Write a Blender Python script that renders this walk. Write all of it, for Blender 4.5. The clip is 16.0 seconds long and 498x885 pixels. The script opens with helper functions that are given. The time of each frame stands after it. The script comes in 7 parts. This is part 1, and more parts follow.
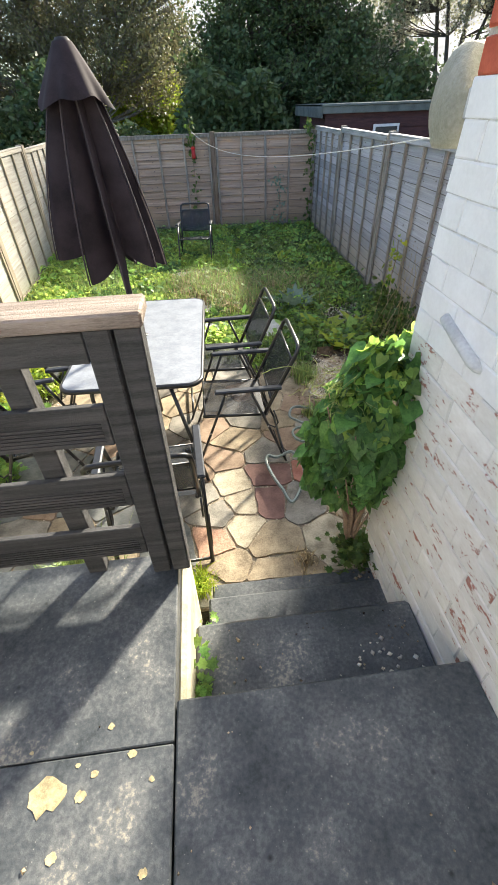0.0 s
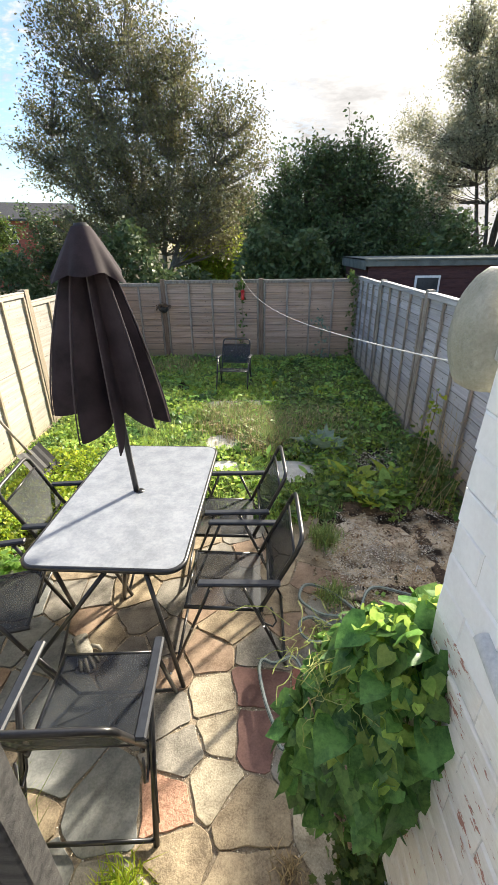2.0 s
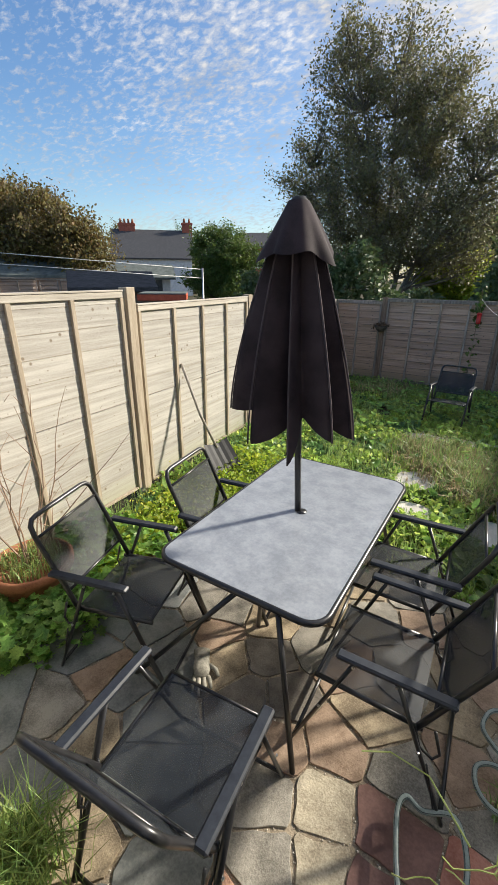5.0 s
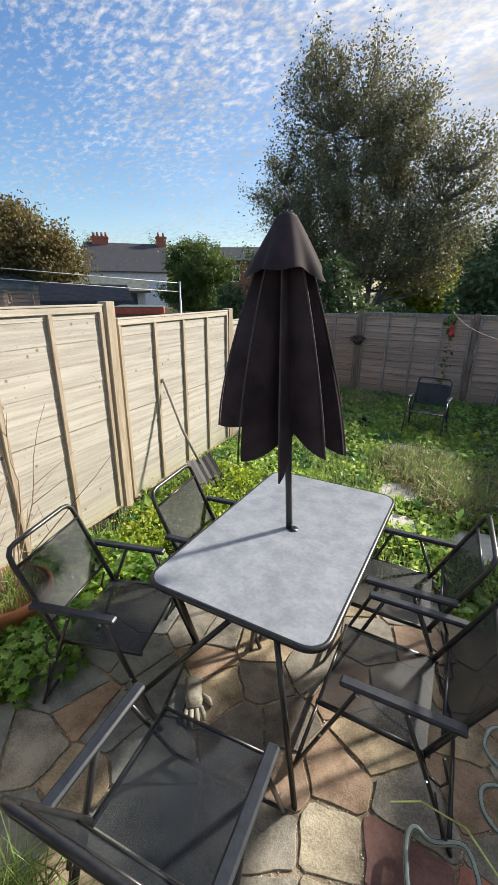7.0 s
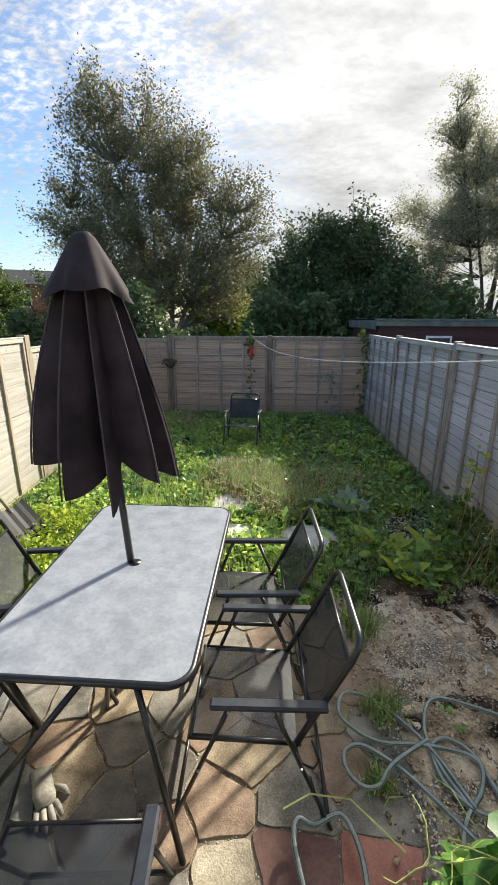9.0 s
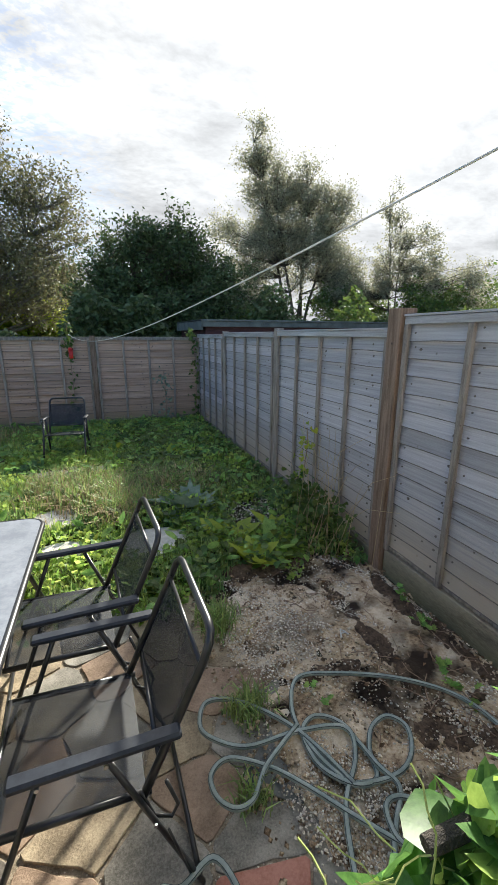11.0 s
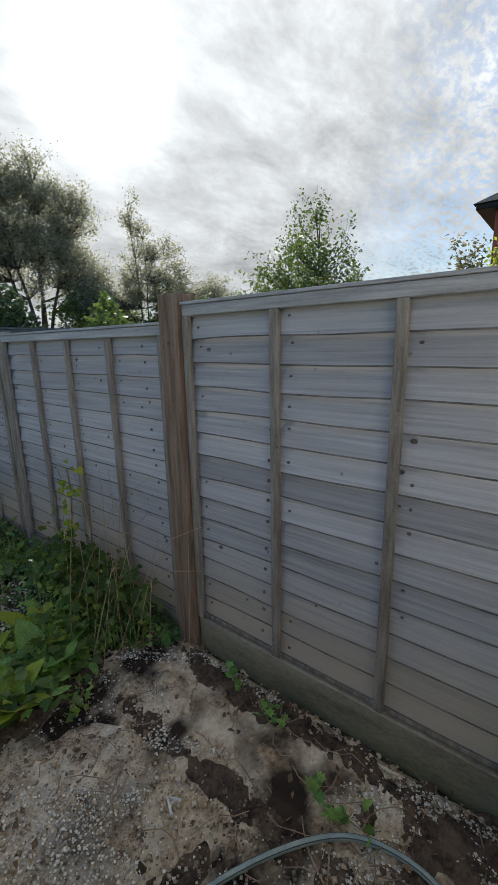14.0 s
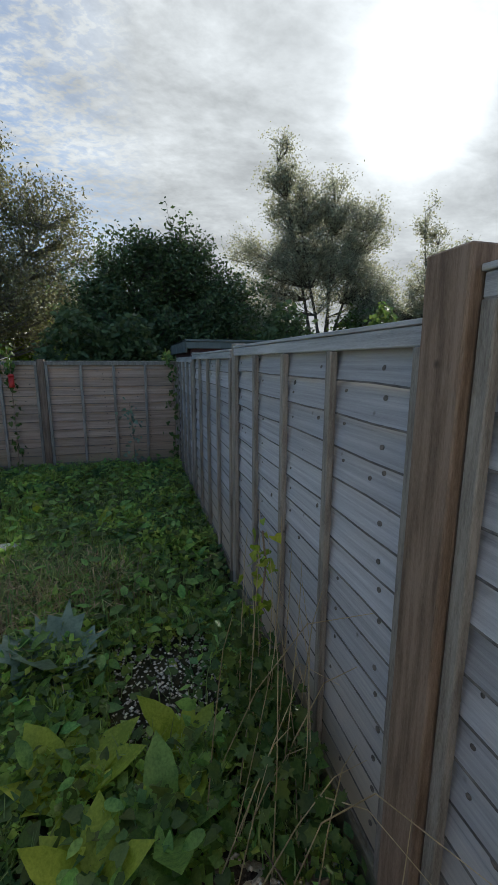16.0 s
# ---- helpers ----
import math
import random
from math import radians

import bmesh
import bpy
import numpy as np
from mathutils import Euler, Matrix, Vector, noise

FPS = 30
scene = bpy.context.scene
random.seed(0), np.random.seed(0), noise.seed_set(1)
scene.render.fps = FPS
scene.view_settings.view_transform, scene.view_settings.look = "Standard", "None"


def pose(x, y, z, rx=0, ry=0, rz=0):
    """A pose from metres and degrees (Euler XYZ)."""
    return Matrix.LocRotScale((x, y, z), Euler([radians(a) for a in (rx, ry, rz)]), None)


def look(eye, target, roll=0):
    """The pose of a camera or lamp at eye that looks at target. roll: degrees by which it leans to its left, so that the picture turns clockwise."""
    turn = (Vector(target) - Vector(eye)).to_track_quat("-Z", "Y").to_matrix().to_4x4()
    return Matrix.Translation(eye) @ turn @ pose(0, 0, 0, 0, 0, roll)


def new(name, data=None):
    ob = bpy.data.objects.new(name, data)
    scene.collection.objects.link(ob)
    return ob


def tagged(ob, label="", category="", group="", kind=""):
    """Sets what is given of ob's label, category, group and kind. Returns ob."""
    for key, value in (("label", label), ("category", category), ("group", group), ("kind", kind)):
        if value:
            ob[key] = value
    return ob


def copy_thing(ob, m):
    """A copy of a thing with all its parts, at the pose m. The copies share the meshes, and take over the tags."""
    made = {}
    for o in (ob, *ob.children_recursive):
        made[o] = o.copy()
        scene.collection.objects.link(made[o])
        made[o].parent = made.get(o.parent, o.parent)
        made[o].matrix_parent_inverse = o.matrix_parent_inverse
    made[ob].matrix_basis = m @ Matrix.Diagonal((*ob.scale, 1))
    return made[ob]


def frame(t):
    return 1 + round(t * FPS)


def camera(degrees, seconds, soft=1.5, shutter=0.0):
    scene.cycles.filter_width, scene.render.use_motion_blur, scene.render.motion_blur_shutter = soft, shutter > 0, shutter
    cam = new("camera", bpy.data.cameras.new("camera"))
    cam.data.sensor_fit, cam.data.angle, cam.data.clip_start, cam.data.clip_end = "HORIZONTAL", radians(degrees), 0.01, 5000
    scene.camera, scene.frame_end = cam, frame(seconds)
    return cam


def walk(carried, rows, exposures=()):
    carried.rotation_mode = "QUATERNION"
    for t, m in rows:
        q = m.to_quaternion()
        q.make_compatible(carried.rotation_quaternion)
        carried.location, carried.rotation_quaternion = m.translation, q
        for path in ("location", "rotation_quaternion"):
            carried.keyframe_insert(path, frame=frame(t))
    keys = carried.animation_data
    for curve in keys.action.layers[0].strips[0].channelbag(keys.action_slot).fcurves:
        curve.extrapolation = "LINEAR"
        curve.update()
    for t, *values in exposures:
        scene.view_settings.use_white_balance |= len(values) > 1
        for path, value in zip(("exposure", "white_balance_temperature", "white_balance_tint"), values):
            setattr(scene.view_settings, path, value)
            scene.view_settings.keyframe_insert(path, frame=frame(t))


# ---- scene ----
cam = camera(62.4, 16.0)
PATH = [
    (0, (0.795, 0.593, 1.931), (0.903, 2.131, 0.658), -2.1),
    (0.5, (0.902, 0.735, 1.967), (1.081, 2.338, 0.784), -0.9),
    (1, (0.963, 0.914, 1.991), (1.096, 2.602, 0.925), -1.1),
    (1.5, (1.013, 1.066, 2.033), (1.044, 2.826, 1.084), -1.2),
    (2, (1.078, 1.178, 2.076), (0.996, 2.985, 1.223), -0.8),
    (2.5, (1.13, 1.265, 2.111), (0.961, 3.096, 1.326), -0.7),
    (3, (1.152, 1.312, 2.14), (0.912, 3.154, 1.398), -0.4),
    (3.5, (1.143, 1.332, 2.101), (0.813, 3.173, 1.393), -0.1),
    (4, (1.085, 1.416, 1.94), (0.61, 3.228, 1.24), 0.6),
    (4.5, (1.056, 1.51, 1.891), (0.341, 3.234, 1.174), 0.5),
    (5, (1.042, 1.567, 1.875), (0.081, 3.155, 1.131), 0.4),
    (7.5, (0.942, 1.595, 1.884), (0.155, 3.316, 1.237), 0.5),
    (8, (0.934, 1.604, 1.879), (0.376, 3.429, 1.28), -0.0),
    (8.5, (0.922, 1.603, 1.876), (0.622, 3.491, 1.291), -0.1),
    (8.7, (0.918, 1.603, 1.879), (0.715, 3.505, 1.295), 0.1),
    (10.8, (1.033, 1.794, 1.613), (1.572, 3.651, 1.101), 0.0),
    (11, (1.028, 1.84, 1.599), (1.688, 3.658, 1.091), 0.2),
    (11.5, (1.039, 1.993, 1.556), (2.033, 3.653, 1.05), -0.2),
    (12, (1.031, 2.129, 1.569), (2.35, 3.54, 1.049), -0.5),
    (12.5, (1.062, 2.212, 1.55), (2.599, 3.388, 1.044), -0.5),
    (13, (1.194, 2.291, 1.53), (2.819, 3.352, 1.049), -0.7),
    (13.5, (1.375, 2.407, 1.559), (2.98, 3.505, 1.09), -1.0),
    (14, (1.488, 2.545, 1.536), (3.011, 3.756, 1.072), -1.2),
    (14.5, (1.651, 2.775, 1.522), (3.027, 4.15, 1.057), -1.3),
    (15, (1.826, 2.943, 1.53), (2.979, 4.509, 1.065), -1.5),
    (15.5, (2.05, 3.122, 1.532), (2.915, 4.874, 1.108), -0.4),
    (16, (2.172, 3.298, 1.554), (2.692, 5.19, 1.165), 0.1),
]
walk(cam, [(t, look(eye, target, roll)) for t, eye, target, roll in PATH],
     exposures=((0, 2.05, 6850, 7), (1.5, 1.9, 7000, 8), (3, 1.65, 7000, 9), (4, 1.42, 6900, 9), (5, 1.12, 6650, 8), (7.5, 1.17, 6600, 9), (8.5, 1.35, 6750, 7), (11, 1.5, 6450, 6), (13, 1.22, 6400, 5), (15, 0.95, 6350, 4), (16, 0.88, 6250, 3)))

# world, sun, exposure
SUN_AZ, SUN_EL = radians(35.0), radians(27.0)
TO_SUN = Vector((math.sin(SUN_AZ) * math.cos(SUN_EL), math.cos(SUN_AZ) * math.cos(SUN_EL), math.sin(SUN_EL)))


def make_world():
    w = bpy.data.worlds.new("sky")
    scene.world = w
    w.use_nodes = True
    t = w.node_tree
    n, l = t.nodes, t.links
    n.clear()
    out = n.new("ShaderNodeOutputWorld")
    bg = n.new("ShaderNodeBackground")
    bg.inputs["Strength"].default_value = 0.1
    sky = n.new("ShaderNodeTexSky")
    sky.sky_type = "NISHITA"
    sky.sun_disc = False
    sky.sun_elevation = SUN_EL
    sky.sun_rotation = SUN_AZ
    sky.air_density, sky.dust_density, sky.ozone_density = 1.1, 0.7, 3.0
    co = n.new("ShaderNodeTexCoord")
    sep = n.new("ShaderNodeSeparateXYZ")
    l.new(co.outputs["Generated"], sep.inputs[0])

    def m(op, a, b=None, clamp=False):
        x = n.new("ShaderNodeMath")
        x.operation, x.use_clamp = op, clamp
        for i, v in enumerate((a, b)):
            if v is None:
                continue
            if isinstance(v, (int, float)):
                x.inputs[i].default_value = v
            else:
                l.new(v, x.inputs[i])
        return x.outputs[0]

    up = m("MAXIMUM", sep.outputs["Z"], 0.0)
    den = m("ADD", up, 0.26)
    flat = n.new("ShaderNodeCombineXYZ")
    l.new(m("DIVIDE", sep.outputs["X"], den), flat.inputs[0])
    l.new(m("DIVIDE", sep.outputs["Y"], den), flat.inputs[1])

    def noise_tex(scale, detail, rough, stretch, turn):
        mp = n.new("ShaderNodeMapping")
        mp.inputs["Scale"].default_value = stretch
        mp.inputs["Rotation"].default_value = (0, 0, turn)
        l.new(flat.outputs[0], mp.inputs[0])
        x = n.new("ShaderNodeTexNoise")
        x.inputs["Scale"].default_value = scale
        x.inputs["Detail"].default_value = detail
        x.inputs["Roughness"].default_value = rough
        x.inputs["Distortion"].default_value = 0.25
        l.new(mp.outputs[0], x.inputs["Vector"])
        return x.outputs["Fac"]

    puffs = noise_tex(27.0, 4.0, 0.6, (1.0, 1.5, 1), 0.7)
    veil = noise_tex(0.75, 4.0, 0.55, (1, 1.3, 1), 0.4)
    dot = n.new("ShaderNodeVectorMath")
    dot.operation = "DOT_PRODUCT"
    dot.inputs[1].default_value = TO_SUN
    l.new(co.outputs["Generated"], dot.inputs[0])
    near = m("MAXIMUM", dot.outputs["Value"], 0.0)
    # thin high cloud: patchy in rows, thicker towards the sun's side of the sky
    cover = m("ADD", m("MULTIPLY", veil, 1.7), m("MULTIPLY", m("POWER", near, 1.7), 1.55))
    c1 = m("MULTIPLY", m("SUBTRACT", puffs, 0.40), 2.9)
    c2 = m("ADD", m("SUBTRACT", cover, 1.30), c1)
    cl = m("MAXIMUM", m("MULTIPLY", c2, 0.95, True), m("MULTIPLY", m("POWER", near, 4.0), 1.7, True))
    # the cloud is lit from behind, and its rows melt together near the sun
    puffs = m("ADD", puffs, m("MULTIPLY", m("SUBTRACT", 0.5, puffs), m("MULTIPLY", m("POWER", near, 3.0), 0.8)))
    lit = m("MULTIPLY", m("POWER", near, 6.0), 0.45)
    zen = m("ADD", 0.72, m("MULTIPLY", up, 0.95))
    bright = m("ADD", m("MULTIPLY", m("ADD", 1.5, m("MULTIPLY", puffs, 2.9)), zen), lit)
    grey = noise_tex(2.6, 6.0, 0.6, (1.0, 1.5, 1), 0.9)
    bright = m("MULTIPLY", bright, m("MAXIMUM", m("ADD", 0.12, m("MULTIPLY", grey, 1.75)), 0.65))
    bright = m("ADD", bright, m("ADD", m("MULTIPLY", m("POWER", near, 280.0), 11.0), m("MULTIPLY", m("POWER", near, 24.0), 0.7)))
    cc = n.new("ShaderNodeCombineXYZ")
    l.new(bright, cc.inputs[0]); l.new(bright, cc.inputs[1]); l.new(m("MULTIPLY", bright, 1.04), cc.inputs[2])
    mix = n.new("ShaderNodeMix")
    mix.data_type = "RGBA"
    sat = n.new("ShaderNodeHueSaturation")
    sat.inputs["Saturation"].default_value = 1.15
    sat.inputs["Hue"].default_value = 0.506
    sat.inputs["Value"].default_value = 0.86
    l.new(sky.outputs[0], sat.inputs["Color"])
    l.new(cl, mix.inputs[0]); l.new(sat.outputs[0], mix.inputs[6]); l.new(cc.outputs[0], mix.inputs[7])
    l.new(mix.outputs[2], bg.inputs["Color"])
    l.new(bg.outputs[0], out.inputs[0])


make_world()
sun_data = bpy.data.lights.new("sun", "SUN")
sun_data.energy, sun_data.angle, sun_data.color = 4.0, radians(3.6), (1.0, 0.93, 0.82)
sun = new("sun", sun_data)
sun.matrix_world = look(TO_SUN * 30, (0, 0, 0))


# materials
def ramp_of(t, points):
    r = t.nodes.new("ShaderNodeValToRGB")
    e = r.color_ramp.elements
    for i, (p, c) in enumerate(points):
        x = e[i] if i < 2 else e.new(p)
        x.position, x.color = p, (*c, 1)
    return r


def surf(name, dark, light, scale=8.0, stretch=(1, 1, 1), rough=0.75, metal=0.0, bump=0.3, fine=90.0, depth=0.004,
         vary=0.0, hue=0.0, spots=None, island=False, spec=0.4, alpha=1.0, moss=None, stops=None, sub=0.0, blotch=0.0):
    """A grained surface: a broad stain and a fine grain, a little different from piece to piece.
    spots: (colour, scale, radius) of small round marks. moss: (colour, height, fade) of green growing up from the ground."""
    mt = bpy.data.materials.new(name)
    mt.use_nodes = True
    t = mt.node_tree
    n, l = t.nodes, t.links
    b = n["Principled BSDF"]
    co = n.new("ShaderNodeTexCoord")
    info = n.new("ShaderNodeObjectInfo")
    rnd = info.outputs["Random"]
    if island:
        g = n.new("ShaderNodeNewGeometry")
        rnd = g.outputs["Random Per Island"]
    mp = n.new("ShaderNodeMapping")
    mp.inputs["Scale"].default_value = stretch
    add = n.new("ShaderNodeVectorMath")
    add.operation = "MULTIPLY_ADD"
    l.new(rnd, add.inputs[0])
    add.inputs[1].default_value = (17.0, 31.0, 23.0)
    l.new(co.outputs["Object"], add.inputs[2])
    l.new(add.outputs[0], mp.inputs[0])

    def nz(s, detail=6, r=0.6):
        x = n.new("ShaderNodeTexNoise")
        x.inputs["Scale"].default_value, x.inputs["Detail"].default_value, x.inputs["Roughness"].default_value = s, detail, r
        l.new(mp.outputs[0], x.inputs["Vector"])
        return x.outputs["Fac"]

    def m(op, a, b2, clamp=False):
        x = n.new("ShaderNodeMath")
        x.operation, x.use_clamp = op, clamp
        for i, v in enumerate((a, b2)):
            if isinstance(v, (int, float)):
                x.inputs[i].default_value = v
            else:
                l.new(v, x.inputs[i])
        return x.outputs[0]

    big, small = nz(scale), nz(fine, 3, 0.7)
    mixv = m("ADD", m("MULTIPLY", big, 0.64), m("MULTIPLY", small, 0.36))
    r = ramp_of(t, stops or [(0.39, dark), (0.60, light)])
    l.new(mixv, r.inputs[0])
    col = r.outputs[0]
    if vary or hue:
        hs = n.new("ShaderNodeHueSaturation")
        l.new(m("ADD", m("MULTIPLY", rnd, vary * 2), 1 - vary), hs.inputs["Value"])
        if hue:
            r2 = m("FRACT", m("MULTIPLY", rnd, 7.31), 0)
            l.new(m("ADD", m("MULTIPLY", r2, hue), 0.5 - hue / 2), hs.inputs["Hue"])
        l.new(col, hs.inputs["Color"])
        col = hs.outputs[0]

    def blend(fac, colour):
        nonlocal col
        x = n.new("ShaderNodeMix")
        x.data_type = "RGBA"
        l.new(fac, x.inputs[0])
        l.new(col, x.inputs[6])
        x.inputs[7].default_value = (*colour, 1)
        col = x.outputs[2]

    if spots:
        for colour, s, rad in spots:
            v = n.new("ShaderNodeTexVoronoi")
            v.inputs["Scale"].default_value = s
            mp2 = n.new("ShaderNodeMapping")
            mp2.inputs["Scale"].default_value = (1, 1, 1)
            l.new(add.outputs[0], mp2.inputs[0])
            l.new(mp2.outputs[0], v.inputs["Vector"])
            f = m("MULTIPLY", m("SUBTRACT", rad, v.outputs["Distance"]), 14.0, True)
            blend(f, colour)
    if blotch:
        bx = n.new("ShaderNodeTexNoise")
        bx.inputs["Scale"].default_value = 3.1
        bx.inputs["Detail"].default_value = 8
        l.new(co.outputs["Object"], bx.inputs["Vector"])
        f = m("MULTIPLY", m("SUBTRACT", bx.outputs["Fac"], 0.50), 9.0 * blotch, True)
        blend(f, tuple(c * 0.55 for c in dark))
    if moss:
        g2 = n.new("ShaderNodeNewGeometry")
        sp = n.new("ShaderNodeSeparateXYZ")
        l.new(g2.outputs["Position"], sp.inputs[0])
        f = m("MULTIPLY", m("SUBTRACT", m("ADD", moss[1], m("MULTIPLY", big, 0.35)), sp.outputs["Z"]), 1.0 / moss[2], True)
        blend(m("MULTIPLY", f, 0.75), moss[0])
    l.new(col, b.inputs["Base Color"])
    b.inputs["Roughness"].default_value = rough
    b.inputs["Metallic"].default_value = metal
    b.inputs["Specular IOR Level"].default_value = spec
    b.inputs["Alpha"].default_value = alpha
    if bump:
        bp = n.new("ShaderNodeBump")
        bp.inputs["Strength"].default_value = bump
        bp.inputs["Distance"].default_value = depth
        l.new(mixv, bp.inputs["Height"])
        l.new(bp.outputs[0], b.inputs["Normal"])
    if sub:
        tr = n.new("ShaderNodeBsdfTranslucent")
        mx = n.new("ShaderNodeMixShader")
        hs = n.new("ShaderNodeHueSaturation")
        hs.inputs["Value"].default_value = 1.6
        hs.inputs["Hue"].default_value = 0.485
        l.new(col, hs.inputs["Color"])
        l.new(hs.outputs[0], tr.inputs["Color"])
        mx.inputs[0].default_value = sub
        l.new(b.outputs[0], mx.inputs[1])
        l.new(tr.outputs[0], mx.inputs[2])
        l.new(mx.outputs[0], n["Material Output"].inputs[0])
    return mt


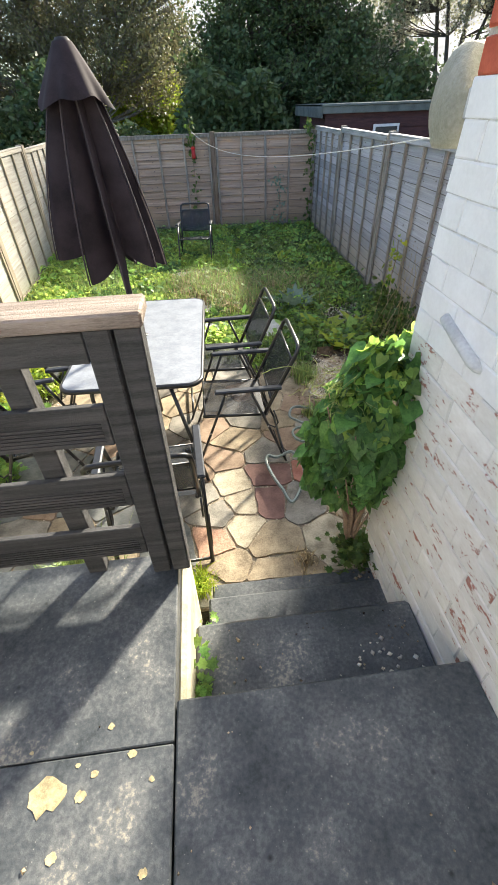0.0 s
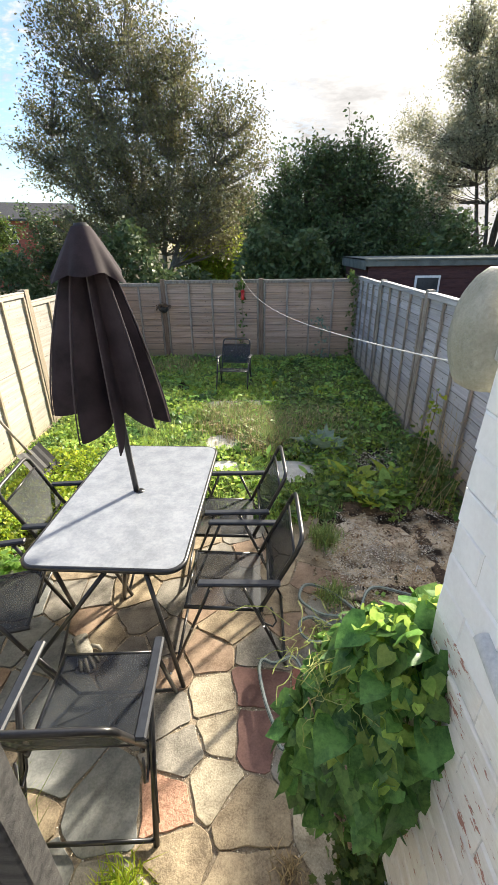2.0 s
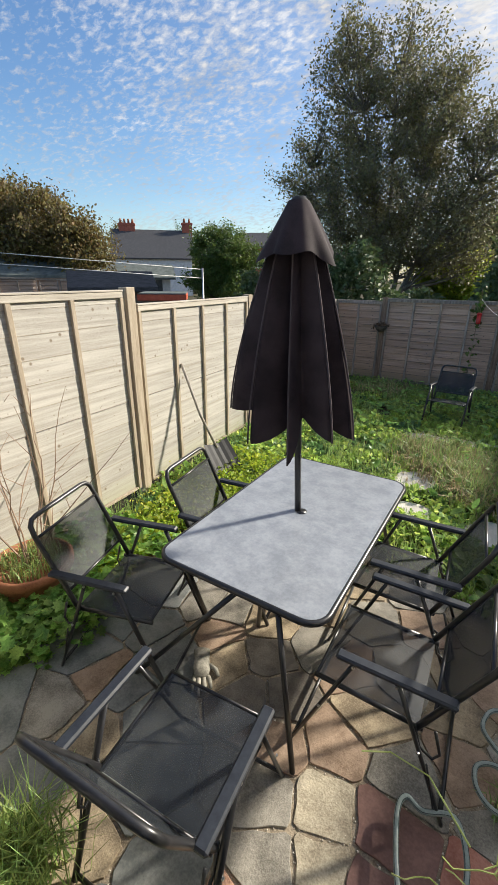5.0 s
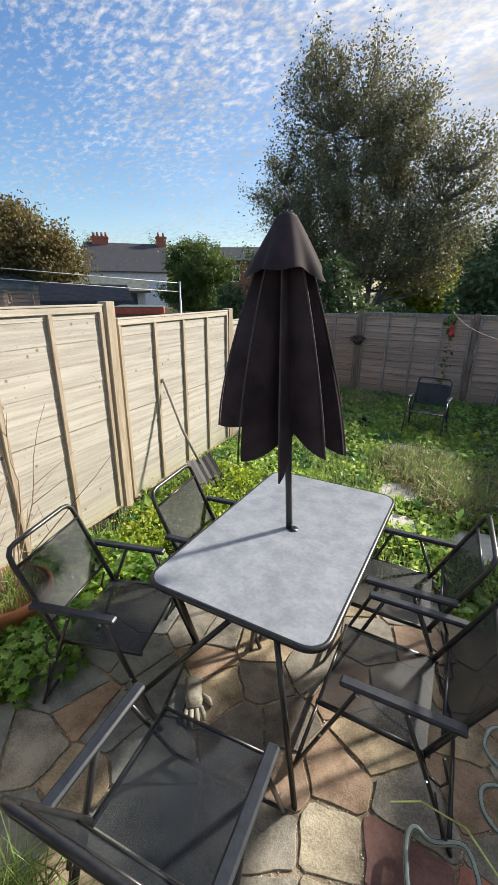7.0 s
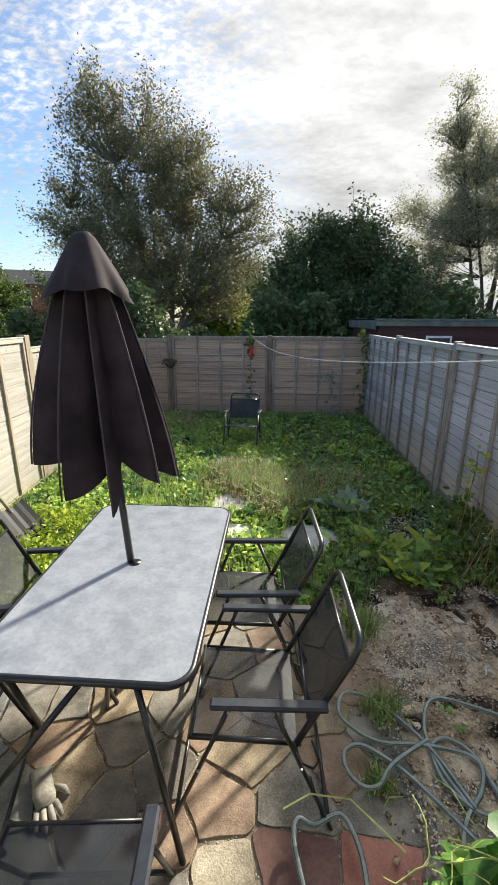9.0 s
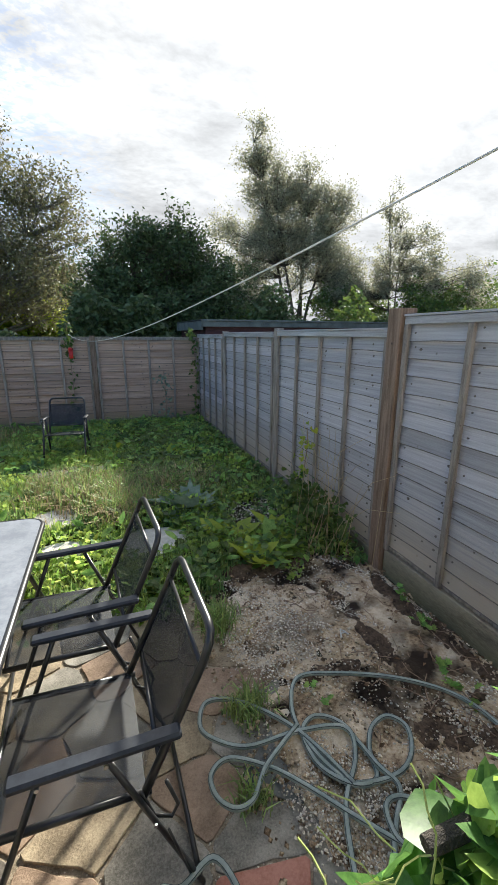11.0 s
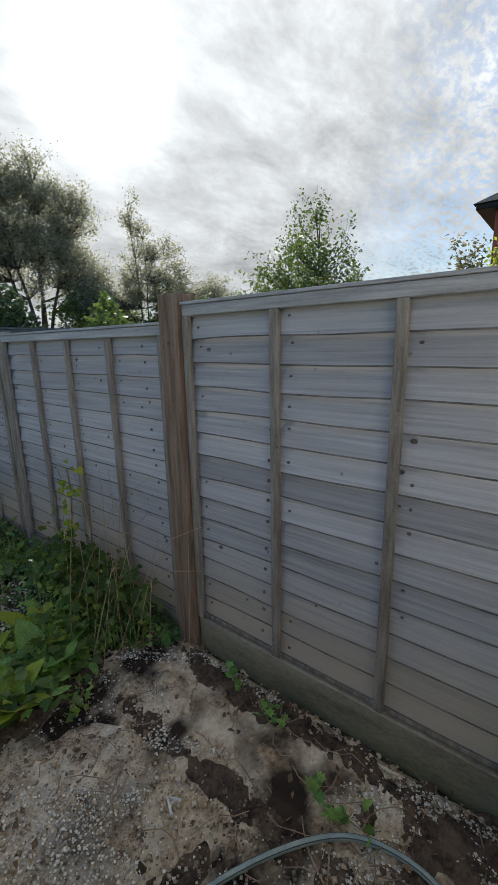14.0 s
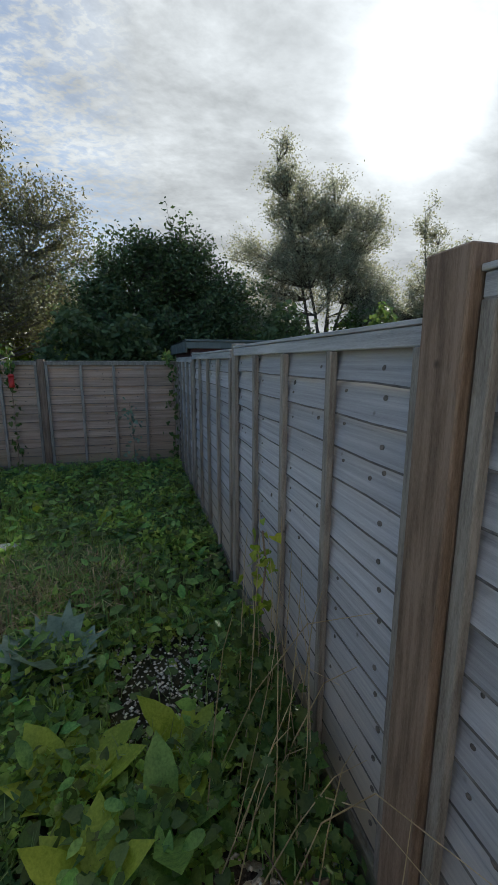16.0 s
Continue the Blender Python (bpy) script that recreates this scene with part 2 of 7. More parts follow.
KNOT = ((0.15, 0.13, 0.12), 8.5, 0.08)
NAIL = ((0.10, 0.085, 0.075), 13.0, 0.055)
GREEN = (0.10, 0.12, 0.035)
MAT = dict(
    knot=surf("dark_knot", (0.07, 0.058, 0.05), (0.20, 0.165, 0.14), 60.0, bump=0.3),
    slat_grey=surf("grey_fence_wood", (0.24, 0.235, 0.24), (0.56, 0.545, 0.55), 4.0, (0.5, 5, 22), vary=0.22, spots=[KNOT], moss=((0.42, 0.33, 0.22), 0.45, 0.4), bump=0.6, depth=0.003,
                   stops=[(0.32, (0.24, 0.225, 0.23)), (0.42, (0.355, 0.34, 0.35)), (0.53, (0.43, 0.415, 0.425)), (0.66, (0.54, 0.525, 0.525))]),
    # darker board edges: the shadow line under each lap is put into their colour
    lip_grey=surf("grey_lap_shade_edge", (0.07, 0.06, 0.054), (0.20, 0.175, 0.155), 9.0, (1, 4, 4), bump=0.2),
    lip_pale=surf("pale_lap_shade_edge", (0.24, 0.20, 0.155), (0.42, 0.37, 0.30), 9.0, (1, 4, 4), bump=0.2),
    slat_pale=surf("pale_fence_wood", (0.31, 0.285, 0.25), (0.47, 0.445, 0.40), 3.0, (0.5, 4, 14), vary=0.07, spots=[((0.20, 0.16, 0.12), 8.5, 0.13), ((0.24, 0.2, 0.16), 17.0, 0.12)], moss=((0.27, 0.27, 0.12), 0.12, 0.4), bump=0.4),
    slat_brown=surf("brown_fence_wood", (0.30, 0.205, 0.15), (0.52, 0.375, 0.285), 3.0, (0.5, 4, 14), vary=0.10, spots=[KNOT], moss=(GREEN, 0.2, 0.4), bump=0.4),
    rail_grey=surf("grey_rail_wood", (0.27, 0.26, 0.26), (0.52, 0.505, 0.51), 4.0, (0.6, 7, 12), vary=0.08, bump=0.5, depth=0.003, spots=[((0.10, 0.085, 0.075), 9.0, 0.07)]),
    rail_pale=surf("pale_rail_wood", (0.33, 0.295, 0.245), (0.52, 0.475, 0.405), 4.0, (0.6, 7, 12), vary=0.08, bump=0.4, spots=[((0.16, 0.12, 0.09), 9.0, 0.06)]),
    batten=surf("batten_wood", (0.17, 0.14, 0.115), (0.38, 0.33, 0.285), 6.0, (7, 7, 0.8), vary=0.15, bump=0.6, depth=0.003, spots=[((0.07, 0.05, 0.04), 11.0, 0.09)]),
    batten_pale=surf("pale_batten_wood", (0.27, 0.215, 0.155), (0.44, 0.37, 0.28), 6.0, (6, 6, 0.6), vary=0.1, bump=0.35),
    post=surf("post_wood", (0.13, 0.083, 0.055), (0.29, 0.20, 0.145), 5.0, (9, 9, 0.7), vary=0.12, bump=0.7, spots=[((0.06, 0.04, 0.03), 6.0, 0.07)]),
    board=surf("concrete_board", (0.15, 0.125, 0.09), (0.40, 0.345, 0.26), 5.0, (0.5, 1, 2), moss=((0.13, 0.15, 0.06), 0.0, 0.25), bump=0.5),
    white=surf("white_masonry_paint", (0.72, 0.71, 0.69), (0.88, 0.875, 0.86), 5.0, rough=0.6, vary=0.03, bump=0.7, depth=0.006, fine=60,
               stops=[(0.2, (0.36, 0.15, 0.11)), (0.325, (0.48, 0.32, 0.27)), (0.335, (0.78, 0.77, 0.75)), (0.65, (0.90, 0.895, 0.88))]),
    flaked=surf("flaking_white_paint", (0.66, 0.63, 0.56), (0.83, 0.81, 0.75), 8.0, (1, 0.6, 1.6), rough=0.65, vary=0.04, bump=0.9, depth=0.008, fine=55,
                stops=[(0.3, (0.36, 0.13, 0.09)), (0.410, (0.42, 0.22, 0.17)), (0.424, (0.74, 0.71, 0.65)), (0.65, (0.88, 0.86, 0.81))]),
    red=surf("red_painted_brick", (0.42, 0.075, 0.035), (0.56, 0.12, 0.06), 9.0, rough=0.55, vary=0.1, bump=0.5),
    mortar=surf("mortar", (0.38, 0.34, 0.28), (0.60, 0.56, 0.48), 30.0, bump=0.6),
    mortar_white=surf("painted_mortar", (0.55, 0.52, 0.47), (0.78, 0.77, 0.74), 24.0, bump=0.8, depth=0.006),
    old_paint=surf("old_cream_paint", (0.26, 0.22, 0.13), (0.62, 0.50, 0.28), 26.0, bump=0.6),
    cream=surf("cream_render", (0.42, 0.37, 0.25), (0.64, 0.59, 0.45), 7.0, bump=0.8, depth=0.01, fine=40),
    slate_paint=surf("dark_painted_concrete", (0.045, 0.052, 0.056), (0.17, 0.18, 0.185), 4.2, rough=0.5, bump=0.6, fine=70, depth=0.004, spec=0.5,
                     stops=[(0.36, (0.030, 0.037, 0.042)), (0.5, (0.082, 0.090, 0.096)), (0.59, (0.15, 0.155, 0.155)), (0.66, (0.38, 0.35, 0.28))],
                     spots=[((0.34, 0.33, 0.29), 19.0, 0.07), ((0.30, 0.29, 0.26), 47.0, 0.09), ((0.015, 0.015, 0.015), 8.0, 0.08)]),
    rail=surf("weathered_dark_rail", (0.03, 0.03, 0.031), (0.098, 0.095, 0.094), 4.0, (0.6, 9, 9), rough=0.7, bump=0.9, depth=0.006),
    rail_top=surf("weathered_rail_cap", (0.17, 0.13, 0.10), (0.46, 0.38, 0.32), 4.0, (0.7, 12, 9), rough=0.75, bump=1.0, depth=0.007),
    steel=surf("black_powder_coat", (0.012, 0.012, 0.013), (0.022, 0.022, 0.024), 30.0, rough=0.32, bump=0.05, spec=0.6),
    arm=surf("arm_rest_plastic", (0.014, 0.017, 0.024), (0.028, 0.033, 0.043), 25.0, rough=0.46, bump=0.1, spec=0.45),
    rivet=surf("bare_rivet", (0.4, 0.4, 0.4), (0.6, 0.6, 0.6), 20.0, rough=0.35, metal=1.0, bump=0.0),
    glasstop=surf("grey_printed_glass", (0.22, 0.24, 0.272), (0.325, 0.345, 0.38), 10.0, rough=0.28, bump=0.0, fine=45, spec=0.5,
                  spots=[((0.55, 0.56, 0.58), 23.0, 0.05)]),
    canopy=surf("faded_black_canvas", (0.018, 0.013, 0.0155), (0.044, 0.033, 0.038), 5.0, rough=0.85, bump=0.25, fine=260, depth=0.001, spec=0.2),
    seam=surf("lit_ridge_canvas_seam", (0.045, 0.036, 0.040), (0.085, 0.070, 0.076), 5.0, rough=0.8, bump=0.2, fine=260, depth=0.001, spec=0.25),
    dark_earth=surf("damp_dark_earth", (0.032, 0.022, 0.016), (0.16, 0.11, 0.075), 14.0, bump=1.0, depth=0.02, fine=70, rough=0.9, spec=0.2),
    soil=surf("dry_soil", (0.06, 0.042, 0.03), (0.27, 0.21, 0.15), 6.0, blotch=0.9, bump=1.0, depth=0.02, fine=50, rough=0.95, spec=0.2,
              stops=[(0.36, (0.05, 0.033, 0.023)), (0.41, (0.26, 0.18, 0.115)), (0.48, (0.50, 0.38, 0.25)), (0.60, (0.72, 0.61, 0.46))]),
    lawn=surf("earth_under_weeds", (0.035, 0.03, 0.018), (0.085, 0.075, 0.04), 6.0, bump=1.0, depth=0.03, rough=0.95, spec=0.2),
    grit=surf("mortar_grit", (0.17, 0.135, 0.095), (0.42, 0.35, 0.26), 30.0, bump=1.0, depth=0.008, fine=160, rough=0.95, spec=0.2),
    concrete=surf("broken_concrete", (0.10, 0.07, 0.045), (0.60, 0.50, 0.40), 8.0, bump=1.0, depth=0.015, fine=150, rough=0.9, spec=0.25, blotch=0.5,
                  stops=[(0.38, (0.15, 0.10, 0.065)), (0.42, (0.45, 0.33, 0.22)), (0.50, (0.68, 0.56, 0.41)), (0.62, (0.80, 0.73, 0.61))]),
    slab=surf("weathered_slab", (0.44, 0.41, 0.35), (0.68, 0.64, 0.57), 8.0, bump=0.6, vary=0.06),
    bark=surf("bark", (0.04, 0.032, 0.025), (0.12, 0.10, 0.08), 8.0, (4, 4, 1), bump=1.0, depth=0.02),
    bark_pale=surf("pale_bark", (0.10, 0.09, 0.08), (0.26, 0.24, 0.21), 8.0, (4, 4, 1), bump=0.8, depth=0.02),
    leaf_dark=surf("dark_foliage", (0.045, 0.078, 0.028), (0.11, 0.155, 0.06), 3.0, rough=0.55, bump=0.0, vary=0.3, hue=0.04, island=True, sub=0.22),
    leaf_grey=surf("greyish_foliage", (0.10, 0.105, 0.045), (0.22, 0.215, 0.105), 3.0, rough=0.55, bump=0.0, vary=0.32, hue=0.06, island=True, sub=0.25),
    # greyish leaves made paler: the glare round them is put into the colour
    leaf_haze=surf("hazed_foliage", (0.19, 0.20, 0.13), (0.36, 0.36, 0.25), 3.0, rough=0.6, bump=0.0, vary=0.32, hue=0.05, island=True, sub=0.42),
    leaf_young=surf("young_leaves", (0.15, 0.27, 0.05), (0.33, 0.46, 0.11), 3.0, rough=0.42, bump=0.0, vary=0.28, hue=0.03, island=True, sub=0.5),
    weed_dark=surf("dark_weed_leaves", (0.07, 0.15, 0.05), (0.17, 0.30, 0.11), 3.0, rough=0.5, bump=0.0, vary=0.35, hue=0.04, island=True, sub=0.3),
    leaf_olive=surf("autumn_foliage", (0.10, 0.085, 0.03), (0.20, 0.16, 0.05), 3.0, rough=0.6, bump=0.0, vary=0.3, hue=0.07, island=True, sub=0.25),
    leaf_mid=surf("garden_foliage", (0.05, 0.095, 0.02), (0.12, 0.18, 0.04), 3.0, rough=0.5, bump=0.0, vary=0.3, hue=0.05, island=True, sub=0.3),
    leaf_lime=surf("lime_foliage", (0.17, 0.26, 0.02), (0.38, 0.47, 0.06), 3.0, rough=0.5, bump=0.0, vary=0.3, hue=0.05, island=True, sub=0.35),
    weed=surf("weed_leaves", (0.15, 0.26, 0.05), (0.42, 0.55, 0.15), 3.0, rough=0.42, bump=0.0, vary=0.45, hue=0.06, island=True, sub=0.5),
    grass=surf("grass_blades", (0.13, 0.21, 0.06), (0.33, 0.43, 0.15), 3.0, rough=0.45, bump=0.0, vary=0.45, hue=0.06, island=True, sub=0.3),
    straw=surf("dry_grass", (0.27, 0.20, 0.10), (0.52, 0.42, 0.25), 3.0, rough=0.7, bump=0.0, vary=0.4, island=True, sub=0.2),
    broad=surf("broad_leaves", (0.10, 0.22, 0.05), (0.28, 0.46, 0.12), 14.0, rough=0.38, bump=0.4, vary=0.35, hue=0.04, island=True, sub=0.48),
    thistle=surf("blue_green_leaves", (0.13, 0.19, 0.14), (0.24, 0.32, 0.24), 14.0, rough=0.5, bump=0.3, vary=0.2, island=True, sub=0.2),
    hose=surf("grey_green_hose", (0.20, 0.25, 0.23), (0.32, 0.37, 0.345), 12.0, rough=0.38, bump=0.05, spec=0.5),
    hose_dark=surf("dark_hose_stripe", (0.02, 0.035, 0.037), (0.045, 0.062, 0.065), 12.0, rough=0.4, bump=0.0),
    terracotta=surf("terracotta", (0.22, 0.08, 0.04), (0.38, 0.16, 0.085), 9.0, bump=0.4, rough=0.8),
    roof_slate=surf("roof_slates", (0.045, 0.045, 0.05), (0.11, 0.11, 0.115), 5.0, (1, 8, 8), bump=0.5, rough=0.95, vary=0.1, spec=0.08),
    felt=surf("green_grey_roof_felt", (0.09, 0.105, 0.10), (0.17, 0.19, 0.18), 4.0, bump=0.5, rough=0.95, spec=0.1),
    maroon=surf("maroon_shed_boards", (0.045, 0.018, 0.02), (0.085, 0.036, 0.036), 6.0, (1, 1, 6), bump=0.5),
    housebrick=surf("red_house_brick", (0.30, 0.085, 0.055), (0.46, 0.15, 0.10), 12.0, bump=0.5, vary=0.12),
    render_white=surf("white_render", (0.62, 0.63, 0.64), (0.80, 0.80, 0.80), 5.0, bump=0.3),
    shed_wood=surf("brown_shed_wood", (0.13, 0.10, 0.07), (0.26, 0.20, 0.15), 6.0, (1, 1, 7), bump=0.4),
    shovel=surf("black_plastic", (0.010, 0.010, 0.011), (0.022, 0.022, 0.025), 15.0, rough=0.55, spec=0.25, bump=0.1),
    handle=surf("handle_wood", (0.24, 0.21, 0.17), (0.42, 0.38, 0.32), 8.0, (6, 6, 0.6), bump=0.3),
    feeder=surf("red_plastic", (0.42, 0.02, 0.015), (0.62, 0.04, 0.03), 8.0, rough=0.35, bump=0.1),
    cord=surf("white_cord", (0.55, 0.55, 0.52), (0.70, 0.70, 0.67), 30.0, bump=0.1),
    cover=surf("khaki_plastic_cover", (0.27, 0.275, 0.22), (0.41, 0.41, 0.35), 9.0, rough=0.45, bump=0.8, depth=0.02, sub=0.12),
    glove=surf("grey_work_glove", (0.16, 0.15, 0.12), (0.34, 0.32, 0.27), 14.0, bump=0.6),
    lead=surf("grey_sill", (0.46, 0.46, 0.45), (0.66, 0.66, 0.64), 10.0, bump=0.3),
    darkwin=surf("window_glass", (0.03, 0.035, 0.04), (0.06, 0.07, 0.08), 2.0, rough=0.08, bump=0.0, spec=0.8),
    twig=surf("bare_twigs", (0.20, 0.13, 0.09), (0.38, 0.27, 0.19), 8.0, bump=0.3),
    yellow=surf("yellow_flowers", (0.42, 0.42, 0.06), (0.60, 0.58, 0.12), 8.0, bump=0.0, island=True, sub=0.3),
    litter=surf("dead_leaves", (0.10, 0.06, 0.035), (0.26, 0.16, 0.09), 8.0, bump=0.0, vary=0.3, island=True),
    clod=surf("brown_crumbs", (0.12, 0.085, 0.055), (0.36, 0.27, 0.19), 8.0, bump=0.0, vary=0.4, island=True),
    chips=surf("pale_grit", (0.50, 0.44, 0.36), (0.80, 0.75, 0.66), 8.0, bump=0.0, vary=0.45, island=True),
)
STONE = dict(
    tan=surf("tan_stone", (0.17, 0.13, 0.085), (0.46, 0.37, 0.25), 7.0, bump=0.7, vary=0.1, fine=120, depth=0.009),
    cream=surf("cream_stone", (0.24, 0.20, 0.14), (0.58, 0.51, 0.38), 7.0, bump=0.8, vary=0.08, fine=110, depth=0.009),
    grey=surf("grey_stone", (0.13, 0.12, 0.10), (0.36, 0.33, 0.28), 7.0, bump=0.7, vary=0.1, fine=130, depth=0.009, spots=[((0.5, 0.45, 0.3), 21.0, 0.06)]),
    dark=surf("dark_stone", (0.105, 0.09, 0.075), (0.21, 0.185, 0.155), 9.0, bump=0.8, vary=0.1, fine=110, depth=0.009),
    purple=surf("purple_stone", (0.16, 0.085, 0.07), (0.27, 0.15, 0.125), 8.0, bump=0.3, vary=0.06, fine=90, depth=0.003),
    pink=surf("pink_pebbled_stone", (0.34, 0.18, 0.12), (0.56, 0.34, 0.24), 70.0, bump=1.0, vary=0.05, fine=150, depth=0.006),
    brown=surf("rusty_brown_stone", (0.20, 0.135, 0.09), (0.39, 0.28, 0.20), 9.0, bump=0.8, vary=0.1, fine=110, depth=0.009),
    slate=surf("blue_grey_slate", (0.13, 0.14, 0.135), (0.26, 0.265, 0.25), 9.0, bump=0.4, vary=0.12, fine=90, depth=0.003),
    brick=surf("worn_red_brick", (0.30, 0.115, 0.08), (0.46, 0.22, 0.165), 9.0, bump=0.7, vary=0.1),
)


# mesh building
class Shape:
    """Collects boxes, tubes, prisms and loose faces into one mesh."""

    def __init__(self):
        self.v, self.f = [], []

    def add(self, verts, faces, m=None):
        k = len(self.v)
        self.v += [tuple(m @ Vector(p)) if m else tuple(p) for p in verts]
        self.f += [tuple(i + k for i in f) for f in faces]
        return self

    def box(self, a, b, m=None, bevel=0.0):
        (x0, y0, z0), (x1, y1, z1) = a, b
        e = min(bevel, (x1 - x0) / 3, (y1 - y0) / 3, (z1 - z0) / 3)
        if e <= 0:
            v = [(x0, y0, z0), (x1, y0, z0), (x1, y1, z0), (x0, y1, z0), (x0, y0, z1), (x1, y0, z1), (x1, y1, z1), (x0, y1, z1)]
            return self.add(v, [(0, 3, 2, 1), (4, 5, 6, 7), (0, 1, 5, 4), (1, 2, 6, 5), (2, 3, 7, 6), (3, 0, 4, 7)], m)
        bm = bmesh.new()
        bmesh.ops.create_cube(bm, size=1.0)
        for p in bm.verts:
            p.co = Vector(((x0 + x1) / 2 + p.co.x * (x1 - x0), (y0 + y1) / 2 + p.co.y * (y1 - y0), (z0 + z1) / 2 + p.co.z * (z1 - z0)))
        bmesh.ops.bevel(bm, geom=bm.edges[:], offset=e, segments=1, affect="EDGES")
        bm.verts.index_update()
        self.add([p.co for p in bm.verts], [[q.index for q in f.verts] for f in bm.faces], m)
        bm.free()
        return self

    def tube(self, pts, r, n=8, closed=False, caps=True, flat=1.0):
        pts = [Vector(p) for p in pts]
        k0 = len(self.v)
        N = len(pts)
        up = Vector((0.13, 0.07, 1)).normalized()
        prev = None
        for i, p in enumerate(pts):
            a = pts[(i - 1) % N] if closed or i else p
            b = pts[(i + 1) % N] if closed or i < N - 1 else p
            d = (b - a).normalized()
            if prev is None:
                s = d.cross(up)
                if s.length < 0.1:
                    s = d.cross(Vector((1, 0, 0)))
            else:
                s = prev - d * prev.dot(d)
            s.normalize()
            prev = s
            t = d.cross(s)
            rr = r[i] if isinstance(r, (list, tuple)) else r
            for j in range(n):
                c, q = math.cos(2 * math.pi * j / n), math.sin(2 * math.pi * j / n)
                self.v.append(tuple(p + s * (c * rr) + t * (q * rr * flat)))
        for i in range(N if closed else N - 1):
            for j in range(n):
                a, b = k0 + i * n + j, k0 + i * n + (j + 1) % n
                c, d2 = k0 + ((i + 1) % N) * n + (j + 1) % n, k0 + ((i + 1) % N) * n + j
                self.f.append((a, b, c, d2))
        if caps and not closed:
            self.f.append(tuple(k0 + j for j in reversed(range(n))))
            self.f.append(tuple(k0 + (N - 1) * n + j for j in range(n)))
        return self

    def prism(self, poly, z0, z1, inset=0.0):
        """An upright prism over a flat polygon, its top edge drawn in by inset."""
        n = len(poly)
        cx, cy = sum(p[0] for p in poly) / n, sum(p[1] for p in poly) / n
        rings = [[(x, y, z0) for x, y in poly]]
        if inset:
            zm = z1 - min(inset * 0.8, (z1 - z0) * 0.5)
            rings.append([(x, y, zm) for x, y in poly])
            top = []
            for x, y in poly:
                d = math.hypot(x - cx, y - cy) or 1
                k = max(0.2, (d - inset) / d)
                top.append((cx + (x - cx) * k, cy + (y - cy) * k, z1))
            rings.append(top)
        else:
            rings.append([(x, y, z1) for x, y in poly])
        v = [p for r in rings for p in r]
        f = []
        for k in range(len(rings) - 1):
            for i in range(n):
                j = (i + 1) % n
                f.append((k * n + i, k * n + j, (k + 1) * n + j, (k + 1) * n + i))
        f.append(tuple((len(rings) - 1) * n + i for i in range(n)))
        return self.add(v, f)

    def mesh(self, name, material, smooth=False):
        me = bpy.data.meshes.new(name)
        me.from_pydata(self.v, [], self.f)
        me.materials.append(material)
        if smooth:
            me.shade_smooth()
        me.update()
        return me


def part(name, shape, material, parent=None, label="", smooth=False, kind="", m=None):
    me = shape if isinstance(shape, bpy.types.Mesh) else shape.mesh(name, material, smooth)
    ob = new(name, me)
    if parent:
        ob.parent = parent
    if m:
        ob.matrix_basis = m
    return tagged(ob, label=label, kind=kind)


def thing(name, label="", category="", group="", m=None, kind=""):
    ob = new(name)
    ob.empty_display_size = 0.1
    if m:
        ob.matrix_basis = m
    return tagged(ob, label, category, group, kind)


def solo(name, shape, material, label="", category="", group="", kind="", smooth=False, m=None):
    ob = part(name, shape, material, smooth=smooth, m=m)
    return tagged(ob, label, category, group, kind)


def quad_mesh(name, V, k, material, smooth=False):
    """A mesh of loose faces with k corners each, from an array of corners."""
    V = np.asarray(V, dtype=np.float32).reshape(-1, 3)
    n = len(V) // k
    me = bpy.data.meshes.new(name)
    me.vertices.add(len(V))
    me.vertices.foreach_set("co", V.ravel())
    me.loops.add(len(V))
    me.loops.foreach_set("vertex_index", np.arange(len(V), dtype=np.int32))
    me.polygons.add(n)
    me.polygons.foreach_set("loop_start", np.arange(0, n * k, k, dtype=np.int32))
    me.materials.append(material)
    me.update(calc_edges=True)
    me.validate()
    return me


def indexed_mesh(name, V, F, material, smooth=False):
    """V: (n, 3); F: (m, k) faces of one size."""
    V = np.asarray(V, dtype=np.float32)
    F = np.asarray(F, dtype=np.int32)
    k = F.shape[1]
    me = bpy.data.meshes.new(name)
    me.vertices.add(len(V))
    me.vertices.foreach_set("co", V.ravel())
    me.loops.add(F.size)
    me.loops.foreach_set("vertex_index", F.ravel())
    me.polygons.add(len(F))
    me.polygons.foreach_set("loop_start", np.arange(0, F.size, k, dtype=np.int32))
    me.materials.append(material)
    if smooth:
        me.polygons.foreach_set("use_smooth", np.ones(len(F), dtype=bool))
    me.update(calc_edges=True)
    return me


rng = np.random.default_rng(7)


def leaf_cloud(name, P, size, material, droop=0.3, aspect=0.55, fold=0.25, up=0.0):
    """Small pointed, folded leaves, two triangles a side, about the points P."""
    P = np.asarray(P, dtype=float)
    n = len(P)
    d = rng.normal(size=(n, 3))
    d[:, 2] = d[:, 2] * 0.6 - droop + up
    d /= np.linalg.norm(d, axis=1)[:, None]
    r = rng.normal(size=(n, 3))
    s = np.cross(d, r)
    s /= np.linalg.norm(s, axis=1)[:, None] + 1e-9
    nn = np.cross(d, s)
    L = (size * rng.uniform(0.6, 1.3, n))[:, None]
    W = L * aspect * 0.5
    a = P
    b = P + d * L * 0.45 + s * W + nn * W * fold
    c = P + d * L
    e = P + d * L * 0.45 - s * W + nn * W * fold
    V = np.stack([a, b, c, e], 1).reshape(-1, 3)
    k = np.arange(n)[:, None] * 4
    F = np.concatenate([k + [0, 1, 2], k + [0, 2, 3]], 0)
    return indexed_mesh(name, V, F, material)


# ground
FX, BY = 2.8, 9.42


